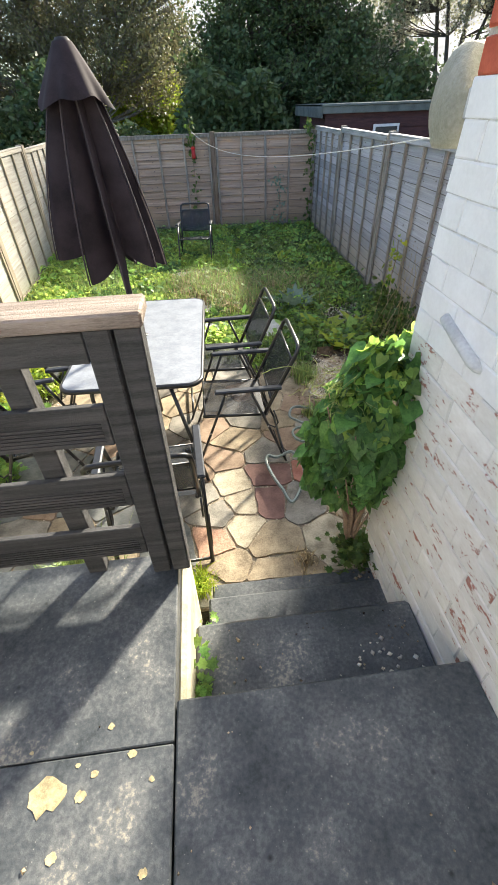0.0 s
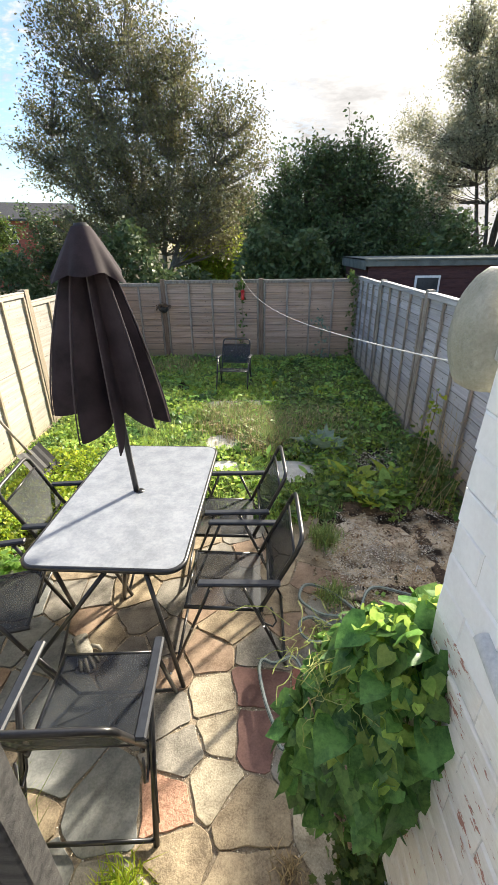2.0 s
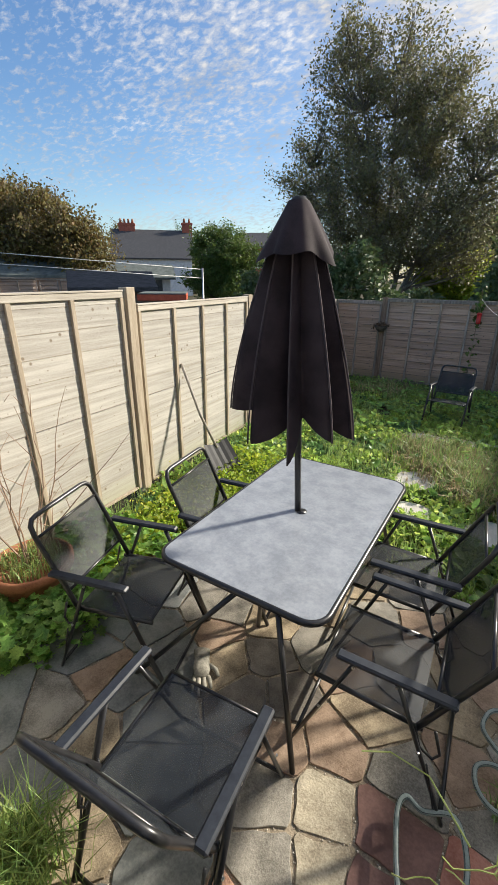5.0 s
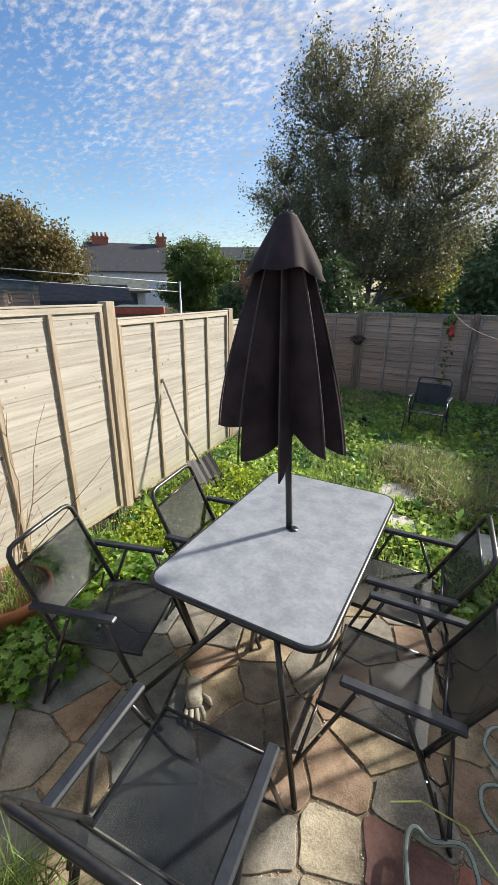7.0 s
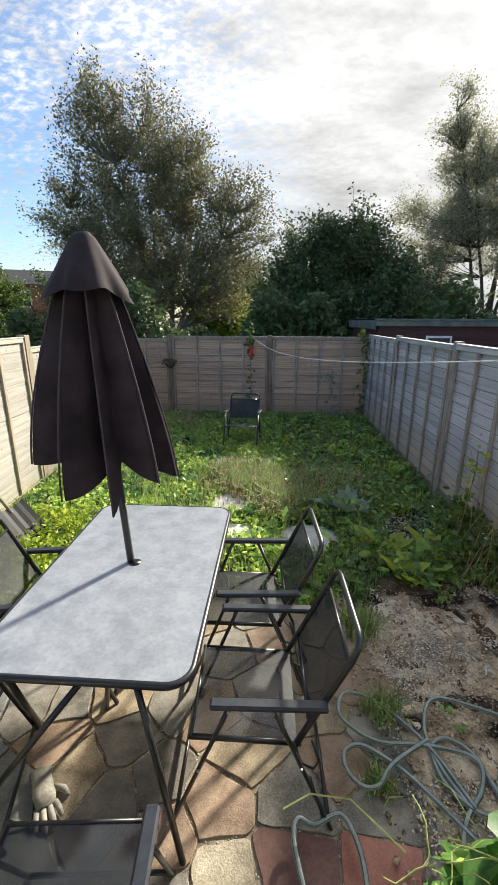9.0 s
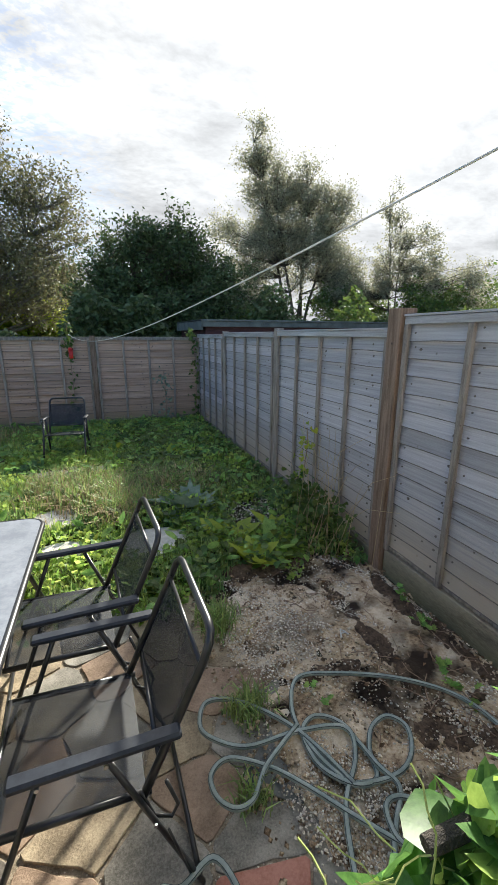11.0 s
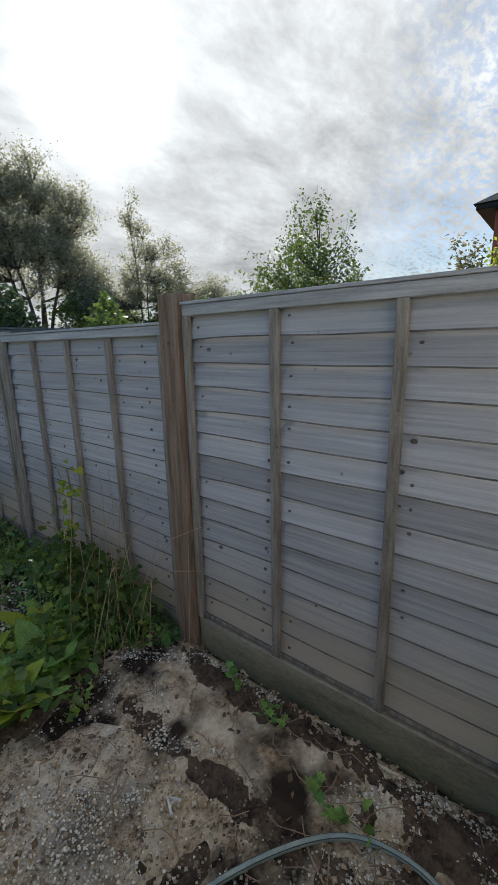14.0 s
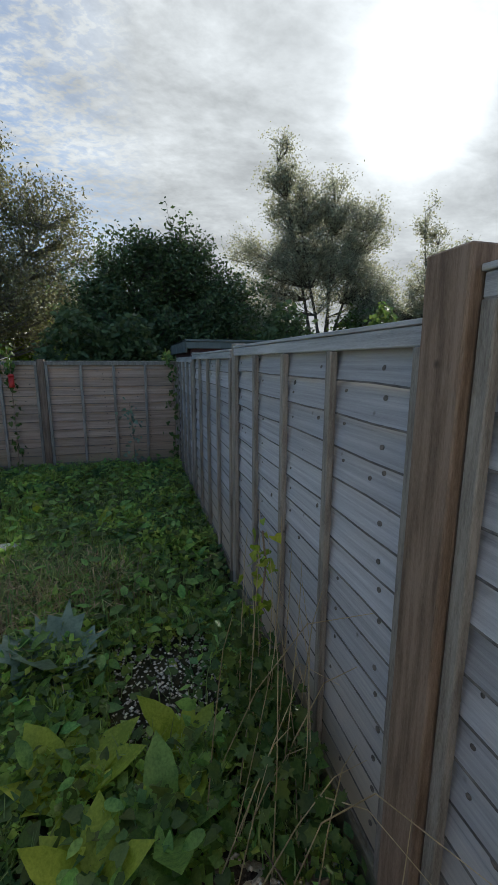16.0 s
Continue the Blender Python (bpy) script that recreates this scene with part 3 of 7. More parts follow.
def ground_sheet():
    xs = np.concatenate([[-400, -60, -12], np.linspace(-3, 4, 57), [12, 60, 400]])
    ys = np.concatenate([[-400, -60, -12], np.linspace(-2, 11, 105), [20, 60, 400]])
    X, Y = np.meshgrid(xs, ys, indexing="ij")
    Z = np.full(X.shape, -0.05)
    for i in range(X.shape[0]):
        for j in range(X.shape[1]):
            x, y = X[i, j], Y[i, j]
            if -3 <= x <= 4 and -2 <= y <= 11:
                k = min(1, max(0, (y - 3.6) / 1.5))
                Z[i, j] = -0.03 + 0.035 * k + 0.03 * k * noise.noise(Vector((x * 1.6, y * 1.6, 0))) + 0.008 * max(0, y - 6)
                if x > 1.45 and y < 4.2:
                    Z[i, j] = -0.012 + 0.022 * noise.noise(Vector((x * 3, y * 3, 2))) + 0.012 * noise.noise(Vector((x * 11, y * 11, 5)))
    n0, n1 = X.shape
    V = np.stack([X, Y, Z], -1).reshape(-1, 3)
    i, j = np.meshgrid(np.arange(n0 - 1), np.arange(n1 - 1), indexing="ij")
    a = (i * n1 + j).ravel()
    F = np.stack([a, a + n1, a + n1 + 1, a + 1], 1)
    return indexed_mesh("ground", V, F, MAT["lawn"], True)


g = new("ground", ground_sheet())
tagged(g, kind="structure")

# patio: a bed of grit with irregular flat stones laid in it
bed = Shape()
bed_poly = [(-1.25, 1.4), (1.6, 1.4), (1.5, 2.3), (1.4, 3.3), (1.2, 3.95), (0.3, 3.85), (-0.6, 3.9), (-1.1, 3.2)]
bed.prism(bed_poly, -0.06, -0.005)
patio = solo("patio", bed, MAT["grit"], kind="structure")

# bare soil to the side, where the earth was dug over
soil_poly = [(1.42, 1.66), (2.74, 1.66), (2.74, 4.1), (2.2, 4.35), (1.55, 4.3), (1.35, 3.6), (1.4, 2.7)]


def soil_patch():
    xs, ys = np.linspace(1.5, 2.76, 50), np.linspace(1.66, 4.5, 95)
    V, F = [], []
    for x in xs:
        for y in ys:
            z = 0.012 + 0.03 * noise.noise(Vector((x * 2.2, y * 2.2, 1))) + 0.02 * abs(noise.noise(Vector((x * 7, y * 7, 3)))) + 0.008 * noise.noise(Vector((x * 25, y * 25, 3)))
            edge = min((x - 1.5 + 0.05 * math.sin(y * 9)) / 0.2, (2.76 - x) / 0.05 + 0.6, (4.5 - y) / 0.5)
            V.append((x, y, z - 0.06 * max(0, 1 - edge)))
    m = len(ys)
    for i in range(len(xs) - 1):
        for j in range(m - 1):
            F.append((i * m + j, (i + 1) * m + j, (i + 1) * m + j + 1, i * m + j + 1))
    return indexed_mesh("soil", V, F, MAT["soil"], True)


tagged(new("soil_bed", soil_patch()), kind="structure")


def dark_patches():
    """Damp earth that lies over the dry soil along the fence and in the hollows."""
    spots = ((2.58, 2.35, 0.26, 0.70), (2.30, 3.28, 0.07, 0.36), (2.02, 4.22, 0.38, 0.12), (2.28, 2.85, 0.22, 0.14), (2.66, 3.4, 0.10, 0.75), (1.95, 3.27, 0.30, 0.07), (2.30, 3.82, 0.07, 0.20))
    xs, ys = np.linspace(1.55, 2.755, 70), np.linspace(1.7, 4.45, 150)
    V, F = [], []
    for x in xs:
        for y in ys:
            base = 0.012 + 0.03 * noise.noise(Vector((x * 2.2, y * 2.2, 1))) + 0.02 * abs(noise.noise(Vector((x * 7, y * 7, 3))))
            k = max(1 - ((x - a) / c) ** 2 - ((y - b) / d) ** 2 for a, b, c, d in spots)
            k = max(-1, k) + 0.9 * noise.noise(Vector((x * 9, y * 9, 8))) + 0.4 * noise.noise(Vector((x * 27, y * 27, 8)))
            V.append((x, y, base - 0.045 + 0.052 * max(0, min(1, 0.45 + 0.9 * k)) + 0.012 * noise.noise(Vector((x * 40, y * 40, 2)))))
    m = len(ys)
    for i in range(len(xs) - 1):
        for j in range(m - 1):
            F.append((i * m + j, (i + 1) * m + j, (i + 1) * m + j + 1, i * m + j + 1))
    return indexed_mesh("dark_earth", V, F, MAT["dark_earth"], True)


tagged(new("soil_bed", dark_patches()), kind="structure")

STONES_A = "0.44 1.82 pink;0.79 1.77 tan;1.15 1.77 cream;0.81 2.09 purple;0.48 2.01 grey;0.64 2.09 cream;0.58 2.29 cream;0.82 2.35 purple;0.54 2.53 brown;0.84 2.55 grey;0.65 2.74 tan;0.62 1.90 cream;1.02 2.04 grey;0.50 1.62 tan;0.80 1.57 tan;0.36 2.21 grey;-0.1 2.65 tan;0.07 2.78 dark;-0.63 2.63 slate;-0.31 2.96 grey;-0.04 3.03 tan;0.21 1.78 slate;-0.15 1.99 slate;-0.46 2.25 slate;1.17 3.14 brown;0.98 3.2 tan;1.05 2.96 tan;0.1 2.55 dark;1.08 2.73 brown;1.23 2.52 grey;1.2 2.33 brick;1.25 2.87 grey;0.33 2.4 brown;0.24 2.62 dark"
STONES_B = "-0.71 2.02 grey;-0.66 2.24 brown;-0.43 2.02 tan;-0.27 2.2 slate;-0.79 2.3 slate;-0.27 2.78 brown;-0.5 1.75 slate;-0.46 2.95 grey;0.3 3.0 grey;0.45 2.95 brown;0.75 3.05 grey;0.2 3.3 tan;0.5 3.35 grey;0.8 3.45 brown;-0.2 3.35 grey;-0.5 3.3 tan;0.0 3.6 dark;0.35 3.65 tan;0.7 3.7 grey;1.05 3.6 tan;1.3 3.45 tan;1.35 2.7 slate;1.38 2.25 grey;1.33 1.98 tan;-0.8 2.6 slate;-0.9 1.85 slate;-0.2 1.7 tan;0.0 1.5 slate;0.25 1.5 grey;-0.5 1.5 grey;-0.75 2.9 slate;-0.4 2.55 slate"


def clip_cell(seed, others, poly):
    for o in others:
        nx, ny = o[0] - seed[0], o[1] - seed[1]
        d = math.hypot(nx, ny)
        if d > 1.0 or d < 1e-6:
            continue
        nx, ny = nx / d, ny / d
        lim = d / 2
        out = []
        for i, p in enumerate(poly):
            q = poly[(i + 1) % len(poly)]
            a = (p[0] - seed[0]) * nx + (p[1] - seed[1]) * ny - lim
            b = (q[0] - seed[0]) * nx + (q[1] - seed[1]) * ny - lim
            if a <= 0:
                out.append(p)
            if a * b < 0:
                k = a / (a - b)
                out.append((p[0] + (q[0] - p[0]) * k, p[1] + (q[1] - p[1]) * k))
        poly = out
        if len(poly) < 3:
            return []
    return poly


def inset_rough(poly, gap, seed, rnd):
    """Draws a cell in from its neighbours and wears its edges."""
    out = []
    n = len(poly)
    for i in range(n):
        p, q = Vector(poly[i]), Vector(poly[(i + 1) % n])
        L = (q - p).length
        if L < 0.012:
            continue
        k = max(1, int(L / 0.06))
        for j in range(k):
            w = p.lerp(q, (j + (0.22 if j == 0 else 0)) / k)
            d = w - Vector(seed)
            w = Vector(seed) + d * max(0.3, (d.length - gap - rnd.uniform(-0.003, 0.010)) / d.length)
            out.append((w.x, w.y))
        if k >= 1:
            w = p.lerp(q, 1 - 0.2 / k)
            d = w - Vector(seed)
            w = Vector(seed) + d * max(0.3, (d.length - gap) / d.length)
            out.append((w.x, w.y))
    return out


def lay_stones():
    rnd = random.Random(5)
    seeds = []
    for s in (STONES_A + ";" + STONES_B).split(";"):
        x, y, c = s.split()
        seeds.append((float(x), float(y), c))
    for s in seeds:
        hull = [(-1.25, 1.4), (-0.05, 1.4), (0.38, 1.4), (0.38, 1.53), (1.26, 1.53), (1.3, 1.64), (1.5, 1.64), (1.58, 2.3), (1.48, 3.3), (1.2, 3.9), (0.3, 3.82), (-0.6, 3.6), (-1.1, 3.1)]
        # cells are cut out of a generous square, then kept inside the patio
        sq = [(s[0] - 0.32, s[1] - 0.32), (s[0] + 0.32, s[1] - 0.32), (s[0] + 0.32, s[1] + 0.32), (s[0] - 0.32, s[1] + 0.32)]
        cell = clip_cell(s, [o for o in seeds if o is not s], sq)
        ymin = 1.52 if s[0] > 0.3 else 1.40
        cell = [(min(x, 1.6), max(y, ymin)) for x, y in cell]
        if len(cell) < 3:
            continue
        poly = inset_rough(cell, 0.005, s[:2], rnd)
        if len(poly) < 3:
            continue
        sh = Shape()
        h = rnd.uniform(0.0, 0.008)
        sh.prism([(x - s[0], y - s[1]) for x, y in poly], -0.04, h, 0.0022)
        ob = part("paving_stone", sh, STONE[s[2]], patio)
        ob.location = (s[0], s[1], 0)
        ob.rotation_euler = (rnd.uniform(-0.012, 0.012), rnd.uniform(-0.012, 0.012), 0)


# deck of painted concrete with three steps, seen from the top one
DZ, AZ, BZ = 0.575, 0.33, 0.08
deck = Shape()
deck.box((-2.0, 0.680, -0.05), (0.318, 1.34, DZ), bevel=0.004)
deck_ob = solo("deck", deck, MAT["slate_paint"], kind="structure")
solo("deck_slab", Shape().box((-2.0, -1.2, -0.05), (0.318, 0.676, DZ), bevel=0.004), MAT["slate_paint"], kind="structure")
solo("landing", Shape().box((0.324, -1.2, -0.05), (1.278, 0.79, DZ), bevel=0.006), MAT["slate_paint"], kind="structure")
solo("step_upper", Shape().box((0.36, 0.792, -0.05), (1.278, 1.15, AZ), bevel=0.014), MAT["slate_paint"], kind="structure")
solo("step_lower", Shape().box((0.40, 1.152, -0.05), (1.30, 1.41, BZ), bevel=0.012), MAT["slate_paint"], kind="structure")
solo("step_foot", Shape().box((0.42, 1.412, -0.05), (1.33, 1.52, 0.012), bevel=0.006), MAT["slate_paint"], kind="structure")
cr = Shape().box((0.315, 0.80, -0.05), (0.357, 1.36, 0.50), bevel=0.01)
cr.box((-2.0, 1.342, -0.05), (0.357, 1.362, 0.54), bevel=0.006)
solo("deck_side_render", cr, MAT["cream"], kind="structure")

# house wall at the right of the steps
WX, WY = 1.28, 1.652
core = Shape().box((WX + 0.005, -1.4, -0.05), (2.58, WY - 0.005, 2.036))
house_wall = solo("wall_east", core, MAT["mortar_white"], kind="structure")
solo("wall_back", Shape().box((-2.2, -1.6, -0.05), (2.58, -1.404, 3.6)), MAT["white"], kind="structure")
solo("mortar_band", Shape().box((WX + 0.010, -1.4, 2.038), (2.58, WY - 0.010, 3.6)), MAT["mortar"], kind="structure")


def lay_bricks():
    rnd = random.Random(3)
    H, L = 0.0875, 0.232
    meshes = {}
    for kind in ("white", "flaked", "red"):
        for length in ("full", "half"):
            for var in range(3):
                ln = (L if length == "full" else L / 2) - (0.003 if kind != "red" else 0.012)
                hh = H - (0.003 if kind != "red" else 0.013)
                e = 0.004 if kind != "red" else 0.006
                sh = Shape()
                ring = lambda x, i: [(x, i, i), (x, ln - i, i), (x, ln - i, hh - i), (x, i, hh - i)]
                j = lambda: rnd.uniform(-0.002, 0.002)
                v = ring(0.02, 0) + [(p[0] + j(), p[1] + j(), p[2] + j()) for p in ring(0.004, 0)] + [(p[0] + j(), p[1] + j(), p[2] + j()) for p in ring(0.0, e)]
                f = [(8, 11, 10, 9)]
                for a, b in ((0, 4), (4, 8)):
                    for q in range(4):
                        f.append((a + q, b + q, b + (q + 1) % 4, a + (q + 1) % 4))
                sh.add(v, f)
                meshes[kind, length, var] = sh.mesh("brick", MAT[kind])
    rows = int((3.1 - 0.0) / H)
    for r in range(rows):
        z = 2.041 - 24 * H + r * H
        if z < -0.02 or z > 3.1:
            continue
        kind = "red" if z > 2.02 else ("flaked" if z < 1.33 else "white")
        y = WY - (L if r % 2 else L / 2)
        length = "full" if r % 2 else "half"
        while y > -0.75:
            k2 = "flaked" if kind == "white" and rnd.random() < 0.08 else kind
            ob = part("brick", meshes[k2, length, rnd.randrange(3)], None, house_wall)
            ob.location = (WX + rnd.uniform(-0.002, 0.002), y, z)
            length = "full"
            y -= L


pipe = solo("grey_sill_end", Shape().tube([(1.283, 1.225, 1.400), (1.277, 1.24, 1.405), (1.272, 1.26, 1.412), (1.272, 1.36, 1.437), (1.275, 1.46, 1.462)], [0.008, 0.016, 0.019, 0.019, 0.018], 12), MAT["lead"],
            "short grey pipe fixed along the white painted brick wall", "pipe", smooth=True)

# railing at the edge of the deck
rail = thing("railing", "weathered dark grey timber railing with worn pale cap on deck edge", "railing")
part("cap", Shape().box((-1.97, 1.24, 1.595), (0.375, 1.37, 1.635), bevel=0.006), MAT["rail_top"], rail, "worn brown cap board with peeling paint")
for x in (0.225, 0.30):
    part("post", Shape().box((x, 1.255, 0.575), (x + 0.066, 1.325, 1.594), bevel=0.005), MAT["rail"], rail)
for z0, z1 in ((1.50, 1.585), (1.23, 1.37), (0.965, 1.105), (0.70, 0.85)):
    sh = Shape().box((-1.97, 1.262, z0), (0.222, 1.284, z1), bevel=0.003)
    board_ = part("rail_board", sh, MAT["rail"], rail)
    if z0 < 1.4:
        ribs = Shape()
        for i in range(6):
            ribs.box((-1.9, 1.2585, z0 + 0.014 + i * 0.0125), (0.2, 1.2625, z0 + 0.020 + i * 0.0125))
        tagged(part("ribbing", ribs, MAT["rail"], board_), kind="stuff")
for x in (0.0, -0.75, -1.5):
    part("inner_post", Shape().box((x - 0.035, 1.288, 0.56), (x + 0.035, 1.34, 1.594), bevel=0.004), MAT["rail"], rail)


# fences
def slat_mesh(L, pitch, mat, var, lip=0.026):
    rnd = random.Random(var)
    n = 8
    v = []
    for i in range(n + 1):
        x = L * i / n
        w = rnd.uniform(-0.005, 0.005)
        if lip < 0.005:
            # boards that lie nearly flush
            v += [(x, -lip, w * 0.4), (x, -lip, w * 0.4 + 0.004), (x, 0.0004, pitch + 0.010), (x, 0.012, pitch + 0.010), (x, 0.009, w * 0.4)]
            continue
        v += [(x, -lip, w + 0.0005), (x, -lip + 0.0025, w + 0.006), (x, 0.004 + max(0, 0.012 - lip) * 0.8, pitch + 0.012), (x, 0.010 + max(0, 0.012 - lip), pitch + 0.012), (x, -lip + 0.011, w)]
    f = []
    for i in range(n):
        for a in range(5):
            b = (a + 1) % 5
            f.append((i * 5 + a, i * 5 + b, (i + 1) * 5 + b, (i + 1) * 5 + a))
    f += [(4, 3, 2, 1, 0), (n * 5, n * 5 + 1, n * 5 + 2, n * 5 + 3, n * 5 + 4)]
    me = Shape().add(v, f).mesh("slat", mat)
    # the bottom edge gets the dark colour that paints the lap's shadow
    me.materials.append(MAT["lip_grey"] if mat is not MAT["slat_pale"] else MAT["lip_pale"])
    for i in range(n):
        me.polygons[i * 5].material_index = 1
    return me


def fence_panel(fence, p, ang, L, z0, z1, pitch, mat, bmat, battens, label, gap_row=None, lip=0.026, knots=0):
    """A lap panel from p along the direction ang; the side seen is its local -y."""
    H = z1 - z0
    w = 0.036
    frame_ = Shape()
    front = -lip - 0.022
    frame_.box((0, front + 0.003, H - 0.05), (L, -0.003, H - 0.006), bevel=0.003)
    rmat = MAT["rail_pale"] if bmat is MAT["batten_pale"] else MAT["rail_grey"] if mat is MAT["slat_grey"] else bmat
    ob = part("fence_panel", frame_, rmat, fence, label, m=Matrix.Translation((p[0], p[1], z0)) @ pose(0, 0, 0, 0, 0, ang))
    part("cap", Shape().box((-0.004, front - 0.002, H - 0.0045), (L + 0.004, 0.034, H + 0.008), bevel=0.002), rmat, ob)
    part("bottom_rail", Shape().box((0, -0.02, -0.004), (L, 0.012, 0.018), bevel=0.003), bmat, ob)
    me = [slat_mesh(L, pitch, mat, k, lip) for k in range(3)]
    rk = random.Random(int(L * 1000 + p[1] * 77))
    spots = Shape()
    z, k = 0.02, 0
    while z < H - 0.05:
        sl = part("slat", me[k % 3], None, ob)
        sl.location = (0, 0, z)
        sl.scale = (1, 1, min(1.0, (H - 0.008 - z) / (pitch + 0.012)))
        if knots:
            where = []
            for c in range(battens):
                xc = (L - w) * c / (battens - 1) + w / 2
                where += [(xc + rk.uniform(0.045, 0.06), 0.0055)] if rk.random() < 0.55 else []
                if (c * 7 + int(p[1] * 3)) % 3 == 0:
                    where.append((xc - 0.09 + 0.012 * k * (1 if c % 2 else -1) * 0.5, 0.0075))
            where += [(rk.uniform(0.1, L - 0.1), rk.uniform(0.004, 0.010)) for _ in range(knots)]
            for xk, rr in where:
                hz = rk.uniform(0.35, 0.8) * pitch
                yk = -lip + 0.002 + (lip + 0.002) * (hz - 0.006) / (pitch + 0.006)
                if 0.03 < xk < L - 0.03:
                    el = rk.uniform(1.0, 1.5)
                    ring = [(rr * el * math.cos(radians(45 * q)), rr * math.sin(radians(45 * q))) for q in range(8)]
                    tilt = (lip + 0.002) / pitch
                    spots.add([(xk + a, yk + b * tilt + (0.002 if s else -0.0014), z + hz + b) for s in (0, 1) for a, b in ring],
                              [tuple(range(8))] + [(q + 8, (q + 1) % 8 + 8, (q + 1) % 8, q) for q in range(8)])
        if gap_row is not None and k == gap_row:
            z += 0.016
        z += pitch
        k += 1
    if knots:
        tagged(part("knot", spots, MAT["knot"], ob), kind="stuff")
    for i in range(battens):
        x = (L - w) * i / (battens - 1)
        part("batten", Shape().box((x, front, 0.0), (x + w, -lip + 0.003, H - 0.0505), bevel=0.003), bmat, ob)
        part("back_batten", Shape().box((x, 0.011, 0.0), (x + w, 0.03, H - 0.046)), bmat, ob)
    return ob


def fence_post(fence, x, y, z1, mat, w=0.09):
    return part("fence_post", Shape().box((-w / 2, -w / 2, 0), (w / 2, w / 2, z1 + 0.05), bevel=0.004), mat, fence, m=Matrix.Translation((x, y, -0.05)))


def gravel_board(fence, x0, y0, x1, y1, z, label):
    ang = math.degrees(math.atan2(y1 - y0, x1 - x0))
    L = math.hypot(x1 - x0, y1 - y0)
    return part("gravel_board", Shape().box((0, -0.02, -0.08), (L, 0.02, z), bevel=0.004), MAT["board"], fence, label, m=pose(x0, y0, 0, 0, 0, ang))


# the shaded side, seen from -x
fr_ = thing("fence_shaded", "grey weathered lap fence with battens and brown posts, in shade", "fence")
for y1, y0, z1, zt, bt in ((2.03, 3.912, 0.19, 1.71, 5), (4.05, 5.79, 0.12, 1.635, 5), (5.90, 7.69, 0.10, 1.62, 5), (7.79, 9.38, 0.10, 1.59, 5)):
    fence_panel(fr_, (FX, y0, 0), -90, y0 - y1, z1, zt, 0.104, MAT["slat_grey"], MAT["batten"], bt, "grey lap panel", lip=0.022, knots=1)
    gravel_board(fr_, FX - 0.012, y0, FX - 0.012, y1, z1 - 0.012, "mossy concrete gravel board")
fence_post(fr_, FX - 0.008, 3.976, 1.755, MAT["post"], 0.118)
fence_post(fr_, FX + 0.005, 5.845, 1.66, MAT["batten"], 0.075)
fence_post(fr_, FX + 0.005, 7.740, 1.645, MAT["batten"], 0.075)
fence_post(fr_, FX + 0.005, 1.975, 1.72, MAT["post"], 0.088)
# the end
fe_ = thing("fence_end", "brown-grey lap fence across the end of the garden", "fence")
for x0, x1 in ((1.02, 2.76), (-0.845, 0.925), (-1.78, -0.935)):
    fence_panel(fe_, (x0, BY, 0), 0, x1 - x0, 0.12, 1.545 if x0 > -1 else 1.50, 0.118, MAT["slat_brown"], MAT["batten"], 5 if x1 - x0 > 1 else 3, "brown-grey lap panel", knots=1)
    gravel_board(fe_, x0, BY, x1, BY, 0.11, "brown gravel board")
for x in (0.972, -0.89):
    fence_post(fe_, x, BY, 1.57, MAT["post"], 0.085)
# the sunlit side, seen from +x; it runs a little outwards
fl_ = thing("fence_sunlit", "pale sunlit lap fence with knotty boards and brown posts", "fence")
LANG = 92.58


def left_x(y):
    return -1.56 - 0.045 * (y - 4.05)


for y0, y1, zt in ((2.07, 3.93, 1.775), (0.11, 1.96, 1.775), (-1.80, 0.0, 1.775), (4.08, 5.92, 1.665), (6.02, 7.86, 1.55), (7.94, 9.35, 1.51)):
    fence_panel(fl_, (left_x(y0), y0, 0), LANG, (y1 - y0) * 1.001, 0.08, zt, 0.157, MAT["slat_pale"], MAT["batten_pale"], 5, "pale knotty lap panel", gap_row=4, lip=0.003, knots=4)
for y, zt in ((4.005, 1.80), (5.97, 1.69), (7.90, 1.57), (2.015, 1.79), (0.055, 1.79)):
    fence_post(fl_, left_x(y) - 0.01, y, zt, MAT["batten_pale"], 0.09)


